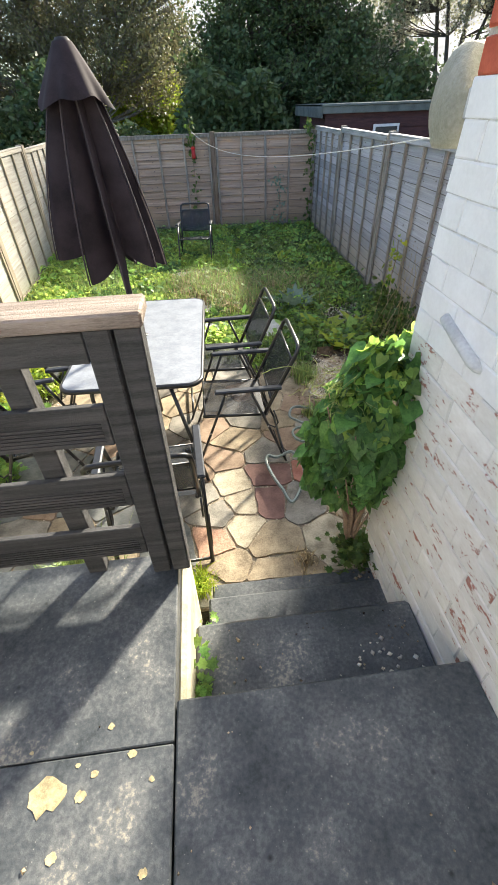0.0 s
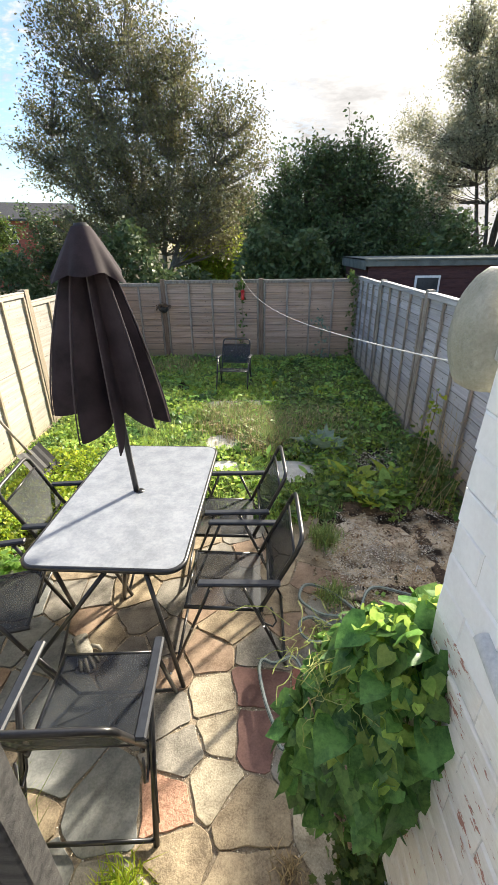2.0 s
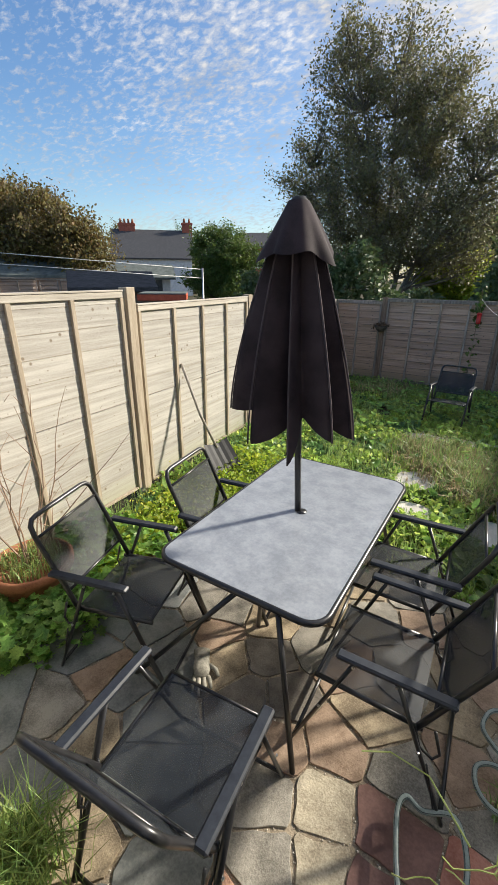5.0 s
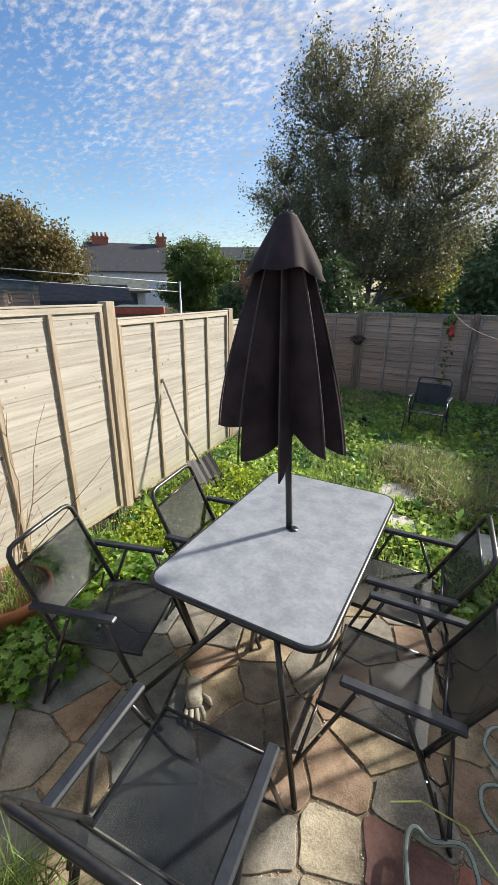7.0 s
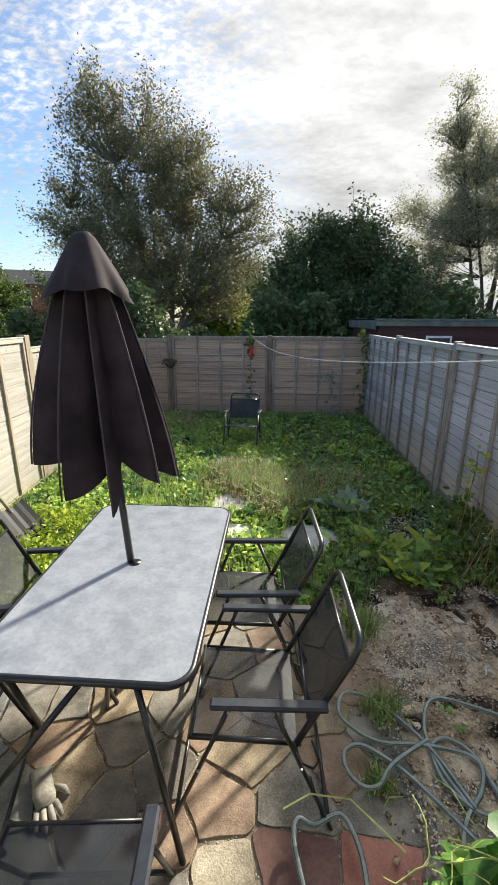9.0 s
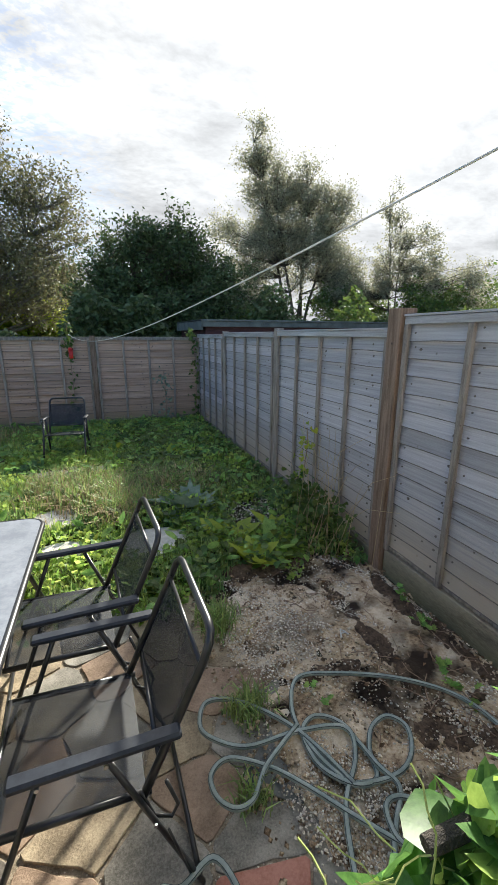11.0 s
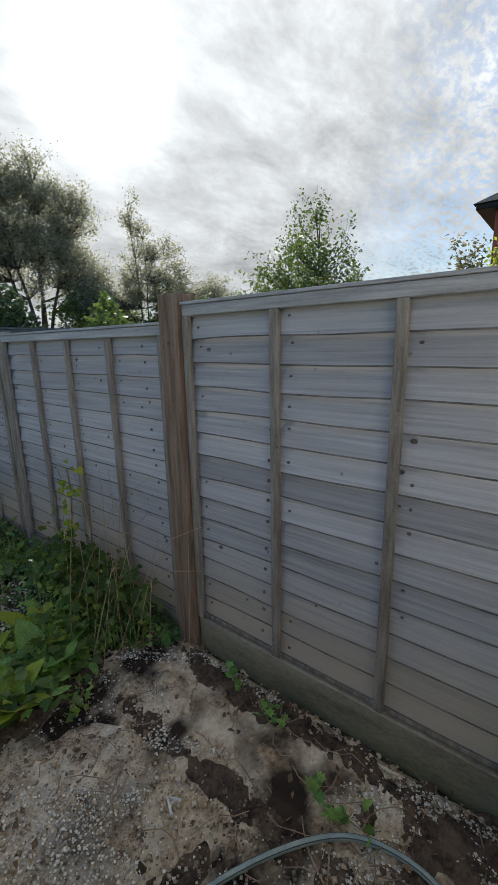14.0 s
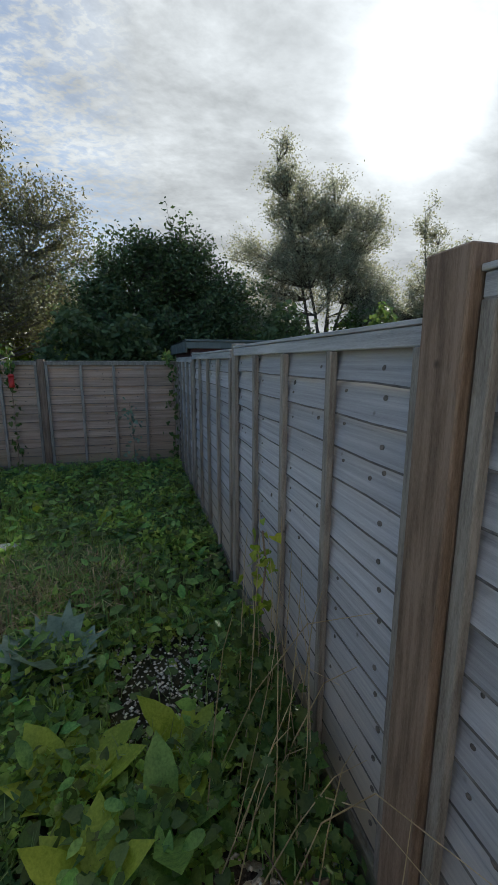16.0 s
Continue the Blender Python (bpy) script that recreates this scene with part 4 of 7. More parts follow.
# folding chairs
def build_chair():
    """Faces +y; the seat's middle is above the origin."""
    ob = thing("folding_chair")
    for s in (-1, 1):
        x = 0.255 * s
        part("arm_rest", Shape().box((x - 0.022, -0.285, 0.612), (x + 0.022, 0.135, 0.636), bevel=0.007), MAT["arm"], ob)
        part("rear_leg", Shape().tube([(x, -0.33, 0.006), (x, -0.21, 0.31), (x, -0.09, 0.612)], 0.0125, 10, flat=0.7), MAT["steel"], ob, smooth=True)
        part("front_leg", Shape().tube([(x - 0.004 * s, 0.30, 0.006), (x - 0.004 * s, 0.17, 0.34), (x - 0.004 * s, 0.065, 0.612)], 0.0125, 10, flat=0.7), MAT["steel"], ob, smooth=True)
        part("brace_rod", Shape().tube([(x + 0.012 * s, -0.29, 0.09), (x + 0.012 * s, -0.235, 0.30)], 0.004, 6), MAT["steel"], ob, smooth=True)
        part("hinge_loop", Shape().tube([(x - 0.018 * s, -0.17, 0.43), (x - 0.018 * s, -0.20, 0.33), (x - 0.018 * s, -0.25, 0.30), (x - 0.018 * s, -0.27, 0.34), (x - 0.018 * s, -0.24, 0.44)], 0.006, 6), MAT["steel"], ob, smooth=True)
        part("seat_rail", Shape().tube([(x - 0.035 * s, -0.20, 0.405), (x - 0.035 * s, 0.225, 0.425)], 0.011, 8), MAT["steel"], ob, smooth=True)
        for y, z in ((-0.09, 0.60), (0.068, 0.60), (-0.2, 0.335), (0.185, 0.315)):
            part("rivet", Shape().tube([(x + 0.011 * s, y, z), (x + 0.017 * s, y, z)], 0.006, 8), MAT["rivet"], ob, smooth=False)
    part("front_stretcher", Shape().tube([(-0.25, 0.285, 0.045), (0.25, 0.285, 0.045)], 0.009, 8), MAT["steel"], ob, smooth=True)
    part("rear_stretcher", Shape().tube([(-0.25, -0.322, 0.03), (0.25, -0.322, 0.03)], 0.009, 8), MAT["steel"], ob, smooth=True)
    # the back's bent tube
    pts = []
    for s in (-1, 1):
        side = [(0.228 * s, -0.175, 0.40), (0.228 * s, -0.23, 0.52), (0.228 * s, -0.36, 0.80)]
        top = [(0.222 * s, -0.378, 0.845), (0.20 * s, -0.388, 0.866), (0.165 * s, -0.391, 0.872)]
        pts += (side + top) if s < 0 else list(reversed(side + top))
    part("back_frame", Shape().tube(pts, 0.0125, 10), MAT["steel"], ob, smooth=True)

    def sling(a, b, w, n, sag, name):
        a, b = Vector(a), Vector(b)
        v, f = [], []
        nx = 8
        nrm = (b - a).normalized().cross(Vector((1, 0, 0)))
        for i in range(n + 1):
            for j in range(nx + 1):
                u, t = j / nx * 2 - 1, i / n
                p = a.lerp(b, t) + nrm * (sag * (1 - u * u) * math.sin(math.pi * t))
                v.append((u * w, p.y, p.z))
        for i in range(n):
            for j in range(nx):
                q = i * (nx + 1) + j
                f.append((q, q + 1, q + nx + 2, q + nx + 1))
        k = len(v)
        off = nrm * -0.0015
        v += [(x + off.x, y + off.y, z + off.z) for x, y, z in v]
        f += [tuple(reversed([q + k for q in g2])) for g2 in f]
        return part(name, Shape().add(v, f), MAT["sling"], ob, "black woven mesh " + name.replace("_", " "), smooth=True)

    sling((0, 0.215, 0.432), (0, -0.185, 0.416), 0.222, 8, 0.014, "seat")
    sling((0, -0.225, 0.50), (0, -0.352, 0.785), 0.22, 8, -0.012, "backrest")
    for nm, y, z, w in (("seat_hem", 0.215, 0.430, 0.222), ("back_hem", -0.352, 0.787, 0.22), ("back_hem", -0.226, 0.503, 0.22)):
        part(nm, Shape().tube([(-w, y, z), (w, y, z)], 0.007, 8), MAT["steel"], ob, smooth=True)
    return ob


def sling_material():
    mt = bpy.data.materials.new("woven_mesh")
    mt.use_nodes = True
    t = mt.node_tree
    n, l = t.nodes, t.links
    b = n["Principled BSDF"]
    b.inputs["Roughness"].default_value = 0.55
    co = n.new("ShaderNodeTexCoord")
    nz = n.new("ShaderNodeTexNoise")
    nz.inputs["Scale"].default_value = 9.0
    l.new(co.outputs["Object"], nz.inputs["Vector"])
    r = ramp_of(t, [(0.35, (0.010, 0.014, 0.019)), (0.7, (0.024, 0.029, 0.036))])
    l.new(nz.outputs["Fac"], r.inputs[0])
    l.new(r.outputs[0], b.inputs["Base Color"])
    tr = n.new("ShaderNodeBsdfTransparent")
    mx = n.new("ShaderNodeMixShader")
    mx.inputs[0].default_value = 0.62
    l.new(tr.outputs[0], mx.inputs[1])
    l.new(b.outputs[0], mx.inputs[2])
    l.new(mx.outputs[0], n["Material Output"].inputs[0])
    return mt


MAT["sling"] = sling_material()
chair = build_chair()
CH = "black folding garden chair with mesh seat drawn up to the table"
tagged(chair, CH, "chair", "chairs round the table")
chair.matrix_basis = pose(0.66, 2.715, 0, 0, 0, 90)
for x, y, r, lab in ((0.61, 3.33, 92, CH), (0.155, 1.99, 3, "black folding garden chair at the table's end beside the deck"),
                     (-0.60, 2.51, -76, CH), (-0.36, 3.2, -84, CH)):
    c = copy_thing(chair, pose(x, y, 0, 0, 0, r))
    tagged(c, lab)
c = copy_thing(chair, pose(0.57, 7.42, -0.03, 5, 0, 176) @ Matrix.Scale(0.95, 4))
far_chair = c
tagged(c, "black folding garden chair alone among the weeds near the end fence", group="chairs")
c["group"] = "chairs on the lawn"


# table
def rounded_rect(hx, hy, r, n=6):
    out = []
    for cx, cy, a0 in ((hx - r, hy - r, 0), (-hx + r, hy - r, 90), (-hx + r, -hy + r, 180), (hx - r, -hy + r, 270)):
        for i in range(n + 1):
            a = radians(a0 + 90 * i / n)
            out.append((cx + r * math.cos(a), cy + r * math.sin(a)))
    return out


table = thing("garden_table", "rectangular black steel table with marbled grey glass top on the patio", "table", m=pose(0.045, 3.19, 0, 0, 0, -2.0))
TW, TL = 0.425, 0.705
part("tabletop", Shape().prism(rounded_rect(TW, TL, 0.085), 0.696, 0.702, 0.002), MAT["glasstop"], table, "marbled grey printed glass top")
part("rim", Shape().tube([(x, y, 0.688) for x, y in rounded_rect(TW + 0.004, TL + 0.004, 0.09)], 0.0155, 8, closed=True), MAT["steel"], table, smooth=True)
for name, a, b in (("leg", (0.24, -0.70, 0.67), (0.41, -0.84, 0.0)), ("leg", (0.03, -0.70, 0.67), (-0.50, -0.86, 0.0)), ("leg", (-0.24, -0.70, 0.67), (-0.40, -0.36, 0.0)), ("leg", (0.08, -0.55, 0.67), (-0.12, -0.24, 0.0)),
                   ("leg", (0.24, 0.66, 0.67), (0.40, 0.80, 0.0)), ("leg", (-0.24, 0.66, 0.67), (-0.40, 0.80, 0.0))):
    part(name, Shape().tube([a, b], 0.0125, 10), MAT["steel"], table, smooth=True)
part("cross_bar", Shape().tube([(-0.41, -0.66, 0.672), (0.41, -0.66, 0.672)], 0.011, 8), MAT["steel"], table, smooth=True)
part("cross_bar", Shape().tube([(-0.41, 0.66, 0.672), (0.41, 0.66, 0.672)], 0.011, 8), MAT["steel"], table, smooth=True)
part("hole_collar", Shape().tube([(0.0, 0.02, 0.700), (0.0, 0.02, 0.706)], 0.03, 16), MAT["steel"], table, smooth=True)


# closed parasol
def parasol():
    ob = thing("parasol", "closed faded black garden parasol standing through the table", "parasol")
    base, top = Vector((0.060, 3.205, 0.02)), Vector((-0.072, 3.24, 2.283))
    part("pole", Shape().tube([base, base.lerp(top, 0.97)], 0.019, 12), MAT["steel"], ob, "black steel pole", smooth=True)
    axis = (top - base).normalized()
    part("finial", Shape().tube([base.lerp(top, 0.965), base.lerp(top, 0.99), base.lerp(top, 1.0)], [0.05, 0.047, 0.03], 16), MAT["shovel"], ob, smooth=True)

    # ridges of the furled cloth: direction, reach at the hem, height of the tip
    RIDGES = ((-168, 0.43, 1.27), (-128, 0.33, 1.15), (-84, 0.20, 1.05), (-28, 0.30, 1.20), (14, 0.33, 1.16), (70, 0.22, 1.15), (135, 0.30, 1.22))

    def furled(th):
        """Reach and hem height in a direction: full at the ridges, drawn in between them."""
        d = math.degrees(th) % 360
        ks = sorted(((q[0] % 360), q[1], q[2]) for q in RIDGES)
        for i, q in enumerate(ks):
            n = ks[(i + 1) % len(ks)]
            span = (n[0] - q[0]) % 360
            t = ((d - q[0]) % 360) / span
            if t <= 1:
                # a fold hangs over to one side, so the valley sits nearer to the next ridge
                dip = math.sin(math.pi * t ** 1.35)
                r = (q[1] + (n[1] - q[1]) * t) * (1 - 0.74 * dip ** 0.85)
                return r, q[2] + (n[2] - q[2]) * t + 0.13 * dip ** 1.3, dip
        return 0.2, 1.2, 0

    def canopy(name, z_top, nt=168, nz=34):
        v, f = [], []
        for i in range(nz + 1):
            t = i / nz
            for j in range(nt):
                th = 2 * math.pi * j / nt
                rh, zh, dip = furled(th)
                z = z_top + (zh - z_top) * t
                g = t ** 0.8 * (1 - 0.12 * t ** 4)
                r = 0.052 + (rh - 0.052) * g + 0.010 * t * math.sin(9 * th + 4 * t) * dip
                c = base.lerp(top, (z - base.z) / (top.z - base.z))
                v.append((c.x + r * math.cos(th), c.y + r * math.sin(th), z))
        for i in range(nz):
            for j in range(nt):
                a, b = i * nt + j, i * nt + (j + 1) % nt
                f.append((a, b, b + nt, a + nt))
        return part(name, Shape().add(v, f), MAT["canopy"], ob, smooth=True)

    def vent(nt=96, nz=12):
        v, f = [], []
        for i in range(nz + 1):
            t = i / nz
            for j in range(nt):
                th = 2 * math.pi * j / nt
                fold = 1 + 0.10 * t * math.cos(5 * th + 0.6) + 0.05 * t * math.cos(9 * th + 2.0)
                r = (0.047 + 0.135 * t ** 0.95 * (1 + 0.10 * math.cos(th + 2.6))) * fold
                z = 2.268 - (0.235 + 0.022 * math.cos(3 * th + 0.8) + 0.018 * math.cos(5 * th + 0.6)) * t
                c = base.lerp(top, (z - base.z) / (top.z - base.z))
                v.append((c.x + r * math.cos(th), c.y + r * math.sin(th), z))
        for i in range(nz):
            for j in range(nt):
                a, b = i * nt + j, i * nt + (j + 1) % nt
                f.append((a, b, b + nt, a + nt))
        return part("vent_cap", Shape().add(v, f), MAT["canopy"], ob, smooth=True)

    canopy("canopy", 2.235)
    vent()
    # seams on the ridges are coloured paler to paint the light on the folds
    for deg, reach, tip in RIDGES:
        th = radians(deg)
        pts, rad = [], []
        for i in range(1, 15):
            t = i / 14
            z = 2.235 + (tip - 2.235) * t
            r = 0.052 + (reach - 0.052) * t ** 0.8 * (1 - 0.12 * t ** 4) - 0.003
            c = base.lerp(top, (z - base.z) / (top.z - base.z))
            pts.append((c.x + r * math.cos(th), c.y + r * math.sin(th), z))
        part("seam", Shape().tube(pts, 0.0048, 6), MAT["seam"], ob, "greyish seam, lightened like a lit fold ridge", smooth=True)
    for k in range(6):
        th = radians(60 * k + 20)
        p = base.lerp(top, 0.62) + Vector((0.06 * math.cos(th), 0.06 * math.sin(th), 0))
        part("rib", Shape().tube([base.lerp(top, 0.93) + Vector((0.03 * math.cos(th), 0.03 * math.sin(th), 0)), p], 0.006, 6), MAT["steel"], ob, smooth=True)
    return ob


parasol()


# trees
def tree(name, x, y, lobes, mat, bark, label, leaves, leaf, seed, trunk=0.2, twigs=200, multi=1, category="tree", droop=0.3, sub=3, spray=0.9, fork=0.25, spread=0.10):
    """lobes: (dx, dy, z, rx, rz) of the rounded masses that make up the crown."""
    rnd = random.Random(seed)
    r2 = np.random.default_rng(seed)
    ob = thing(name, label, category, m=pose(x, y, 0))
    topz = max(q[2] + q[4] * 0.3 for q in lobes)
    weight = [q[3] * q[3] * q[4] for q in lobes]
    tr, limbs = Shape(), Shape()
    stems = []
    for k in range(multi):
        q = lobes[k % len(lobes)]
        s0 = Vector((rnd.uniform(-0.3, 0.3), rnd.uniform(-0.3, 0.3), -0.1)) if multi > 1 else Vector((0, 0, -0.1))
        tz = q[2] + q[4] * 0.3
        pts = [s0 + Vector((q[0] * t ** 1.3 + rnd.uniform(-0.07, 0.07), q[1] * t, tz * t)) for t in [i / 7 for i in range(8)]]
        tr.tube(pts, [trunk * (1 - 0.85 * i / 7) / (1 if multi == 1 else 1.5) for i in range(8)], 9)
        stems.append(pts)
    P = []
    per = max(8, leaves // (twigs * (sub + 1)))
    for i in range(twigs):
        q = lobes[rnd.choices(range(len(lobes)), weight)[0]]
        while True:
            u = Vector((rnd.uniform(-1, 1), rnd.uniform(-1, 1), rnd.uniform(-1, 1)))
            if 0.25 < u.length < 1:
                break
        u = u * (0.8 + 0.35 * noise.noise(u * 1.9 + Vector((seed, q[0], 0))))
        e = Vector((q[0] + u.x * q[3], q[1] + u.y * q[3], q[2] + u.z * q[4]))
        best = min((p for st in stems for p in st if p.z < e.z - 0.15), key=lambda p: (p - e).length, default=stems[0][2])
        mid = best.lerp(e, 0.55) + Vector((0, 0, -0.05 * (e - best).length))
        limbs.tube([best, mid, e], [trunk * fork, trunk * fork * 0.55, trunk * fork * 0.18], 5, caps=False)
        out = (e - Vector((q[0] * 0.6, q[1] * 0.6, q[2] - q[4] * 0.7))).normalized()
        ends = [(mid.lerp(e, 0.3), e)]
        for _ in range(sub):
            d = (out + Vector((rnd.uniform(-1, 1), rnd.uniform(-1, 1), rnd.uniform(-0.6, 1.0))) * 0.75).normalized()
            a2 = mid.lerp(e, rnd.uniform(0.5, 1.0))
            b2 = a2 + d * spray * rnd.uniform(0.5, 1.2)
            limbs.tube([a2, b2], [trunk * fork * 0.2, trunk * fork * 0.07], 4, caps=False)
            ends.append((a2, b2))
        for a2, b2 in ends:
            t = r2.uniform(0.05, 1.0, per)[:, None]
            c = np.array(a2) * (1 - t) + np.array(b2) * t
            P.append(c + r2.normal(size=(per, 3)) * spread * np.array([1, 1, 0.8]))
    part("trunk", tr, bark, ob, smooth=True)
    tagged(part("branch_work", limbs, bark, ob, smooth=True), kind="stuff")
    tagged(part("crown", leaf_cloud("crown", np.concatenate(P), leaf, mat, droop=droop), None, ob), kind="stuff")
    return ob


def polar(az, d, x=0.9, y=1.4):
    a = radians(az)
    return x + d * math.sin(a), y + d * math.cos(a)


tx, ty = polar(-13.0, 17)
tree("tall_tree", tx, ty, [(-1.9, 0, 7.6, 1.5, 2.6), (-0.4, 0.4, 7.4, 1.6, 2.3), (-3.1, 0, 5.2, 1.5, 1.7), (0.9, -0.3, 6.4, 1.7, 1.9), (2.7, 0, 5.0, 1.7, 1.8), (-0.6, 0, 4.4, 2.8, 2.2), (1.2, 0, 3.2, 3.0, 1.6), (-2.0, 0, 2.6, 2.0, 1.3), (-4.0, 0.2, 3.9, 0.7, 0.35)],
     MAT["leaf_grey"], MAT["bark_pale"], "tall loose-crowned tree with greyish leaves beyond the end fence", 95000, 0.10, 11, twigs=820, multi=6, trunk=0.17, droop=0.5, spray=0.85, spread=0.17)
tx, ty = polar(9.0, 13.5)
tree("round_tree", tx, ty, [(-0.9, 0, 3.3, 1.1, 1.35), (0.3, 0, 3.7, 1.1, 1.3), (1.2, 0, 3.4, 1.1, 1.2), (2.1, 0, 2.8, 0.9, 1.1), (-1.7, 0, 2.4, 1.1, 1.3), (0.3, 0, 1.8, 2.2, 1.4), (1.7, 0, 2.0, 1.2, 1.3)], MAT["leaf_dark"], MAT["bark"],
     "dense dark green tree beyond the end fence", 80000, 0.105, 12, twigs=560, trunk=0.15, spray=0.75, spread=0.11)
tx, ty = polar(26.0, 24)
tree("birch_tree", tx, ty, [(-2.1, 0.6, 10.2, 1.0, 2.0), (-1.4, 0.4, 8.4, 1.5, 2.1), (0.2, -0.2, 8.3, 1.5, 2.0), (1.6, -0.6, 7.2, 1.25, 1.9), (0.4, -0.2, 5.8, 2.0, 1.9), (-1.8, 0.8, 5.9, 1.7, 1.9), (-3.7, 1.5, 6.4, 1.1, 1.5), (2.2, -1.0, 4.4, 1.6, 1.6), (-3.2, 1.6, 3.6, 1.9, 1.8)], MAT["leaf_haze"], MAT["bark"],
     "slender leaning tree with fine greyish leaves against bright sky", 80000, 0.115, 13, twigs=760, trunk=0.17, multi=5, droop=0.4, spray=0.8, spread=0.20, fork=0.18)
tx, ty = polar(38.5, 23)
tree("young_tree", tx, ty, [(-0.45, 0.3, 7.6, 0.55, 1.3), (0.0, 0, 6.2, 0.8, 1.3), (1.2, -0.6, 5.9, 0.75, 0.9), (-0.5, 0.3, 4.5, 1.1, 1.4), (1.1, -0.5, 4.2, 1.3, 1.4), (2.9, -1.8, 3.9, 1.0, 1.3), (-2.0, 1.4, 3.4, 1.2, 1.3)], MAT["leaf_haze"], MAT["bark"], "thin young tree with sparse leaves", 26000, 0.11, 14, twigs=330, trunk=0.09, spray=0.55, spread=0.13, multi=2)
tx, ty = polar(56, 9)
tree("orchard_tree", tx, ty, [(0.1, 0, 3.0, 0.95, 0.95), (-0.85, 0, 2.4, 0.9, 0.9), (0.85, 0, 2.5, 0.8, 0.8), (0, 0, 1.6, 1.7, 0.9), (-1.3, 0, 1.7, 0.7, 0.7)], MAT["leaf_mid"], MAT["bark"], "bushy green fruit tree behind the grey fence", 22000, 0.062, 15, twigs=240, trunk=0.07, spray=0.45, spread=0.06)
tx, ty = polar(-34.3, 22)
tree("apple_tree", tx, ty, [(-0.4, 0, 3.0, 1.6, 1.5), (1.0, 0, 2.6, 1.3, 1.4), (0, 0, 1.7, 2.1, 1.3)], MAT["leaf_mid"], MAT["bark"], "broad round fruit tree with dark green leaves beyond the fence", 50000, 0.11, 16, twigs=380, trunk=0.12, spray=0.5, spread=0.11)
tx, ty = polar(-58.5, 26)
tree("willow_tree", tx, ty, [(-2.0, 0, 4.6, 3.0, 2.4), (1.5, 0, 4.2, 2.6, 2.0), (3.6, 0.6, 3.6, 1.9, 1.8), (4.5, 1.0, 2.9, 1.5, 1.5), (0, 0, 2.2, 4.0, 1.8)], MAT["leaf_olive"], MAT["bark_pale"], "large drooping tree turning brown for autumn", 70000, 0.16, 17, twigs=480, trunk=0.25, droop=0.9, multi=3, spread=0.2)
for i, (az, d, h, r, mt) in enumerate(((-46, 56, 8.6, 3.2, "leaf_olive"), (-38, 56, 8.6, 3.5, "leaf_mid"), (48, 30, 5.6, 3.2, "leaf_mid"), (33, 24, 4.6, 2.4, "leaf_mid"), (43, 22, 3.9, 2.2, "leaf_mid"), (20, 24, 4.2, 2.6, "leaf_dark"), (0, 22, 4.6, 3.0, "leaf_dark"), (-23, 25, 4.4, 2.8, "leaf_dark"), (-6, 19, 3.4, 1.6, "leaf_lime"))):
    tx, ty = polar(az, d)
    tree("distant_tree", tx, ty, [(-0.35 * r, 0, h * 0.62, 0.65 * r, h * 0.34), (0.4 * r, 0, h * 0.55, 0.6 * r, h * 0.3), (0, 0, h * 0.32, r, h * 0.3)], MAT[mt], MAT["bark"],
         "leafy tree in the neighbouring gardens" if mt != "leaf_lime" else "yellow-green shrub glowing in the sun behind darker trees", 15000, 0.17, 30 + i, twigs=170, trunk=0.12, spread=0.16)


def hedge(x0, y0, x1, y1, h, d, n, mat, leaf, label, seed):
    r2 = np.random.default_rng(seed)
    t = r2.uniform(0, 1, n)
    hh = h * (0.75 + 0.25 * np.sin(t * 23 + seed) + 0.12 * np.sin(t * 61))
    z = hh * r2.uniform(0, 1, n) ** 0.6
    nx, ny = -(y1 - y0), x1 - x0
    L = math.hypot(nx, ny)
    o = r2.uniform(-0.5, 0.5, n) * d
    P = np.stack([x0 + (x1 - x0) * t + nx / L * o, y0 + (y1 - y0) * t + ny / L * o, z], 1)
    ob = new("undergrowth", leaf_cloud("undergrowth", P, leaf, mat))
    return tagged(ob, label, "undergrowth", kind="stuff")


hedge(-6, 13.0, 9.5, 12.6, 2.6, 1.2, 26000, MAT["leaf_dark"], 0.16, "dark undergrowth behind the end fence", 3)
hedge(3.5, 16, 14, 8, 2.6, 1.4, 14000, MAT["leaf_mid"], 0.16, "green undergrowth behind the grey fence", 4)


# what grows: blades, heart-shaped leaves and lobed leaves
def blades(name, P, height, width, mat, bend=0.5):
    P = np.asarray(P, dtype=float)
    n = len(P)
    a = rng.uniform(0, 2 * np.pi, n)
    h = height * rng.uniform(0.5, 1.25, n)
    w = width * rng.uniform(0.7, 1.3, n)
    k = bend * rng.uniform(0.2, 1.2, n)
    d = np.stack([np.cos(a), np.sin(a), np.zeros(n)], 1)
    s = np.stack([-np.sin(a), np.cos(a), np.zeros(n)], 1)
    z = np.array([0, 0, 1.0])
    h1, w1 = h[:, None], w[:, None]
    p1 = P + z * h1 * 0.55 + d * h1 * 0.18 * k[:, None]
    p2 = P + z * h1 * (1 - 0.35 * k[:, None]) + d * h1 * 0.85 * k[:, None]
    V = np.stack([P - s * w1 / 2, P + s * w1 / 2, p1 + s * w1 * 0.4, p1 - s * w1 * 0.4, p2], 1).reshape(-1, 3)
    i = np.arange(n)[:, None] * 5
    F = np.concatenate([i + [0, 1, 2], i + [0, 2, 3], i + [3, 2, 4]], 0)
    return indexed_mesh(name, V, F, mat)


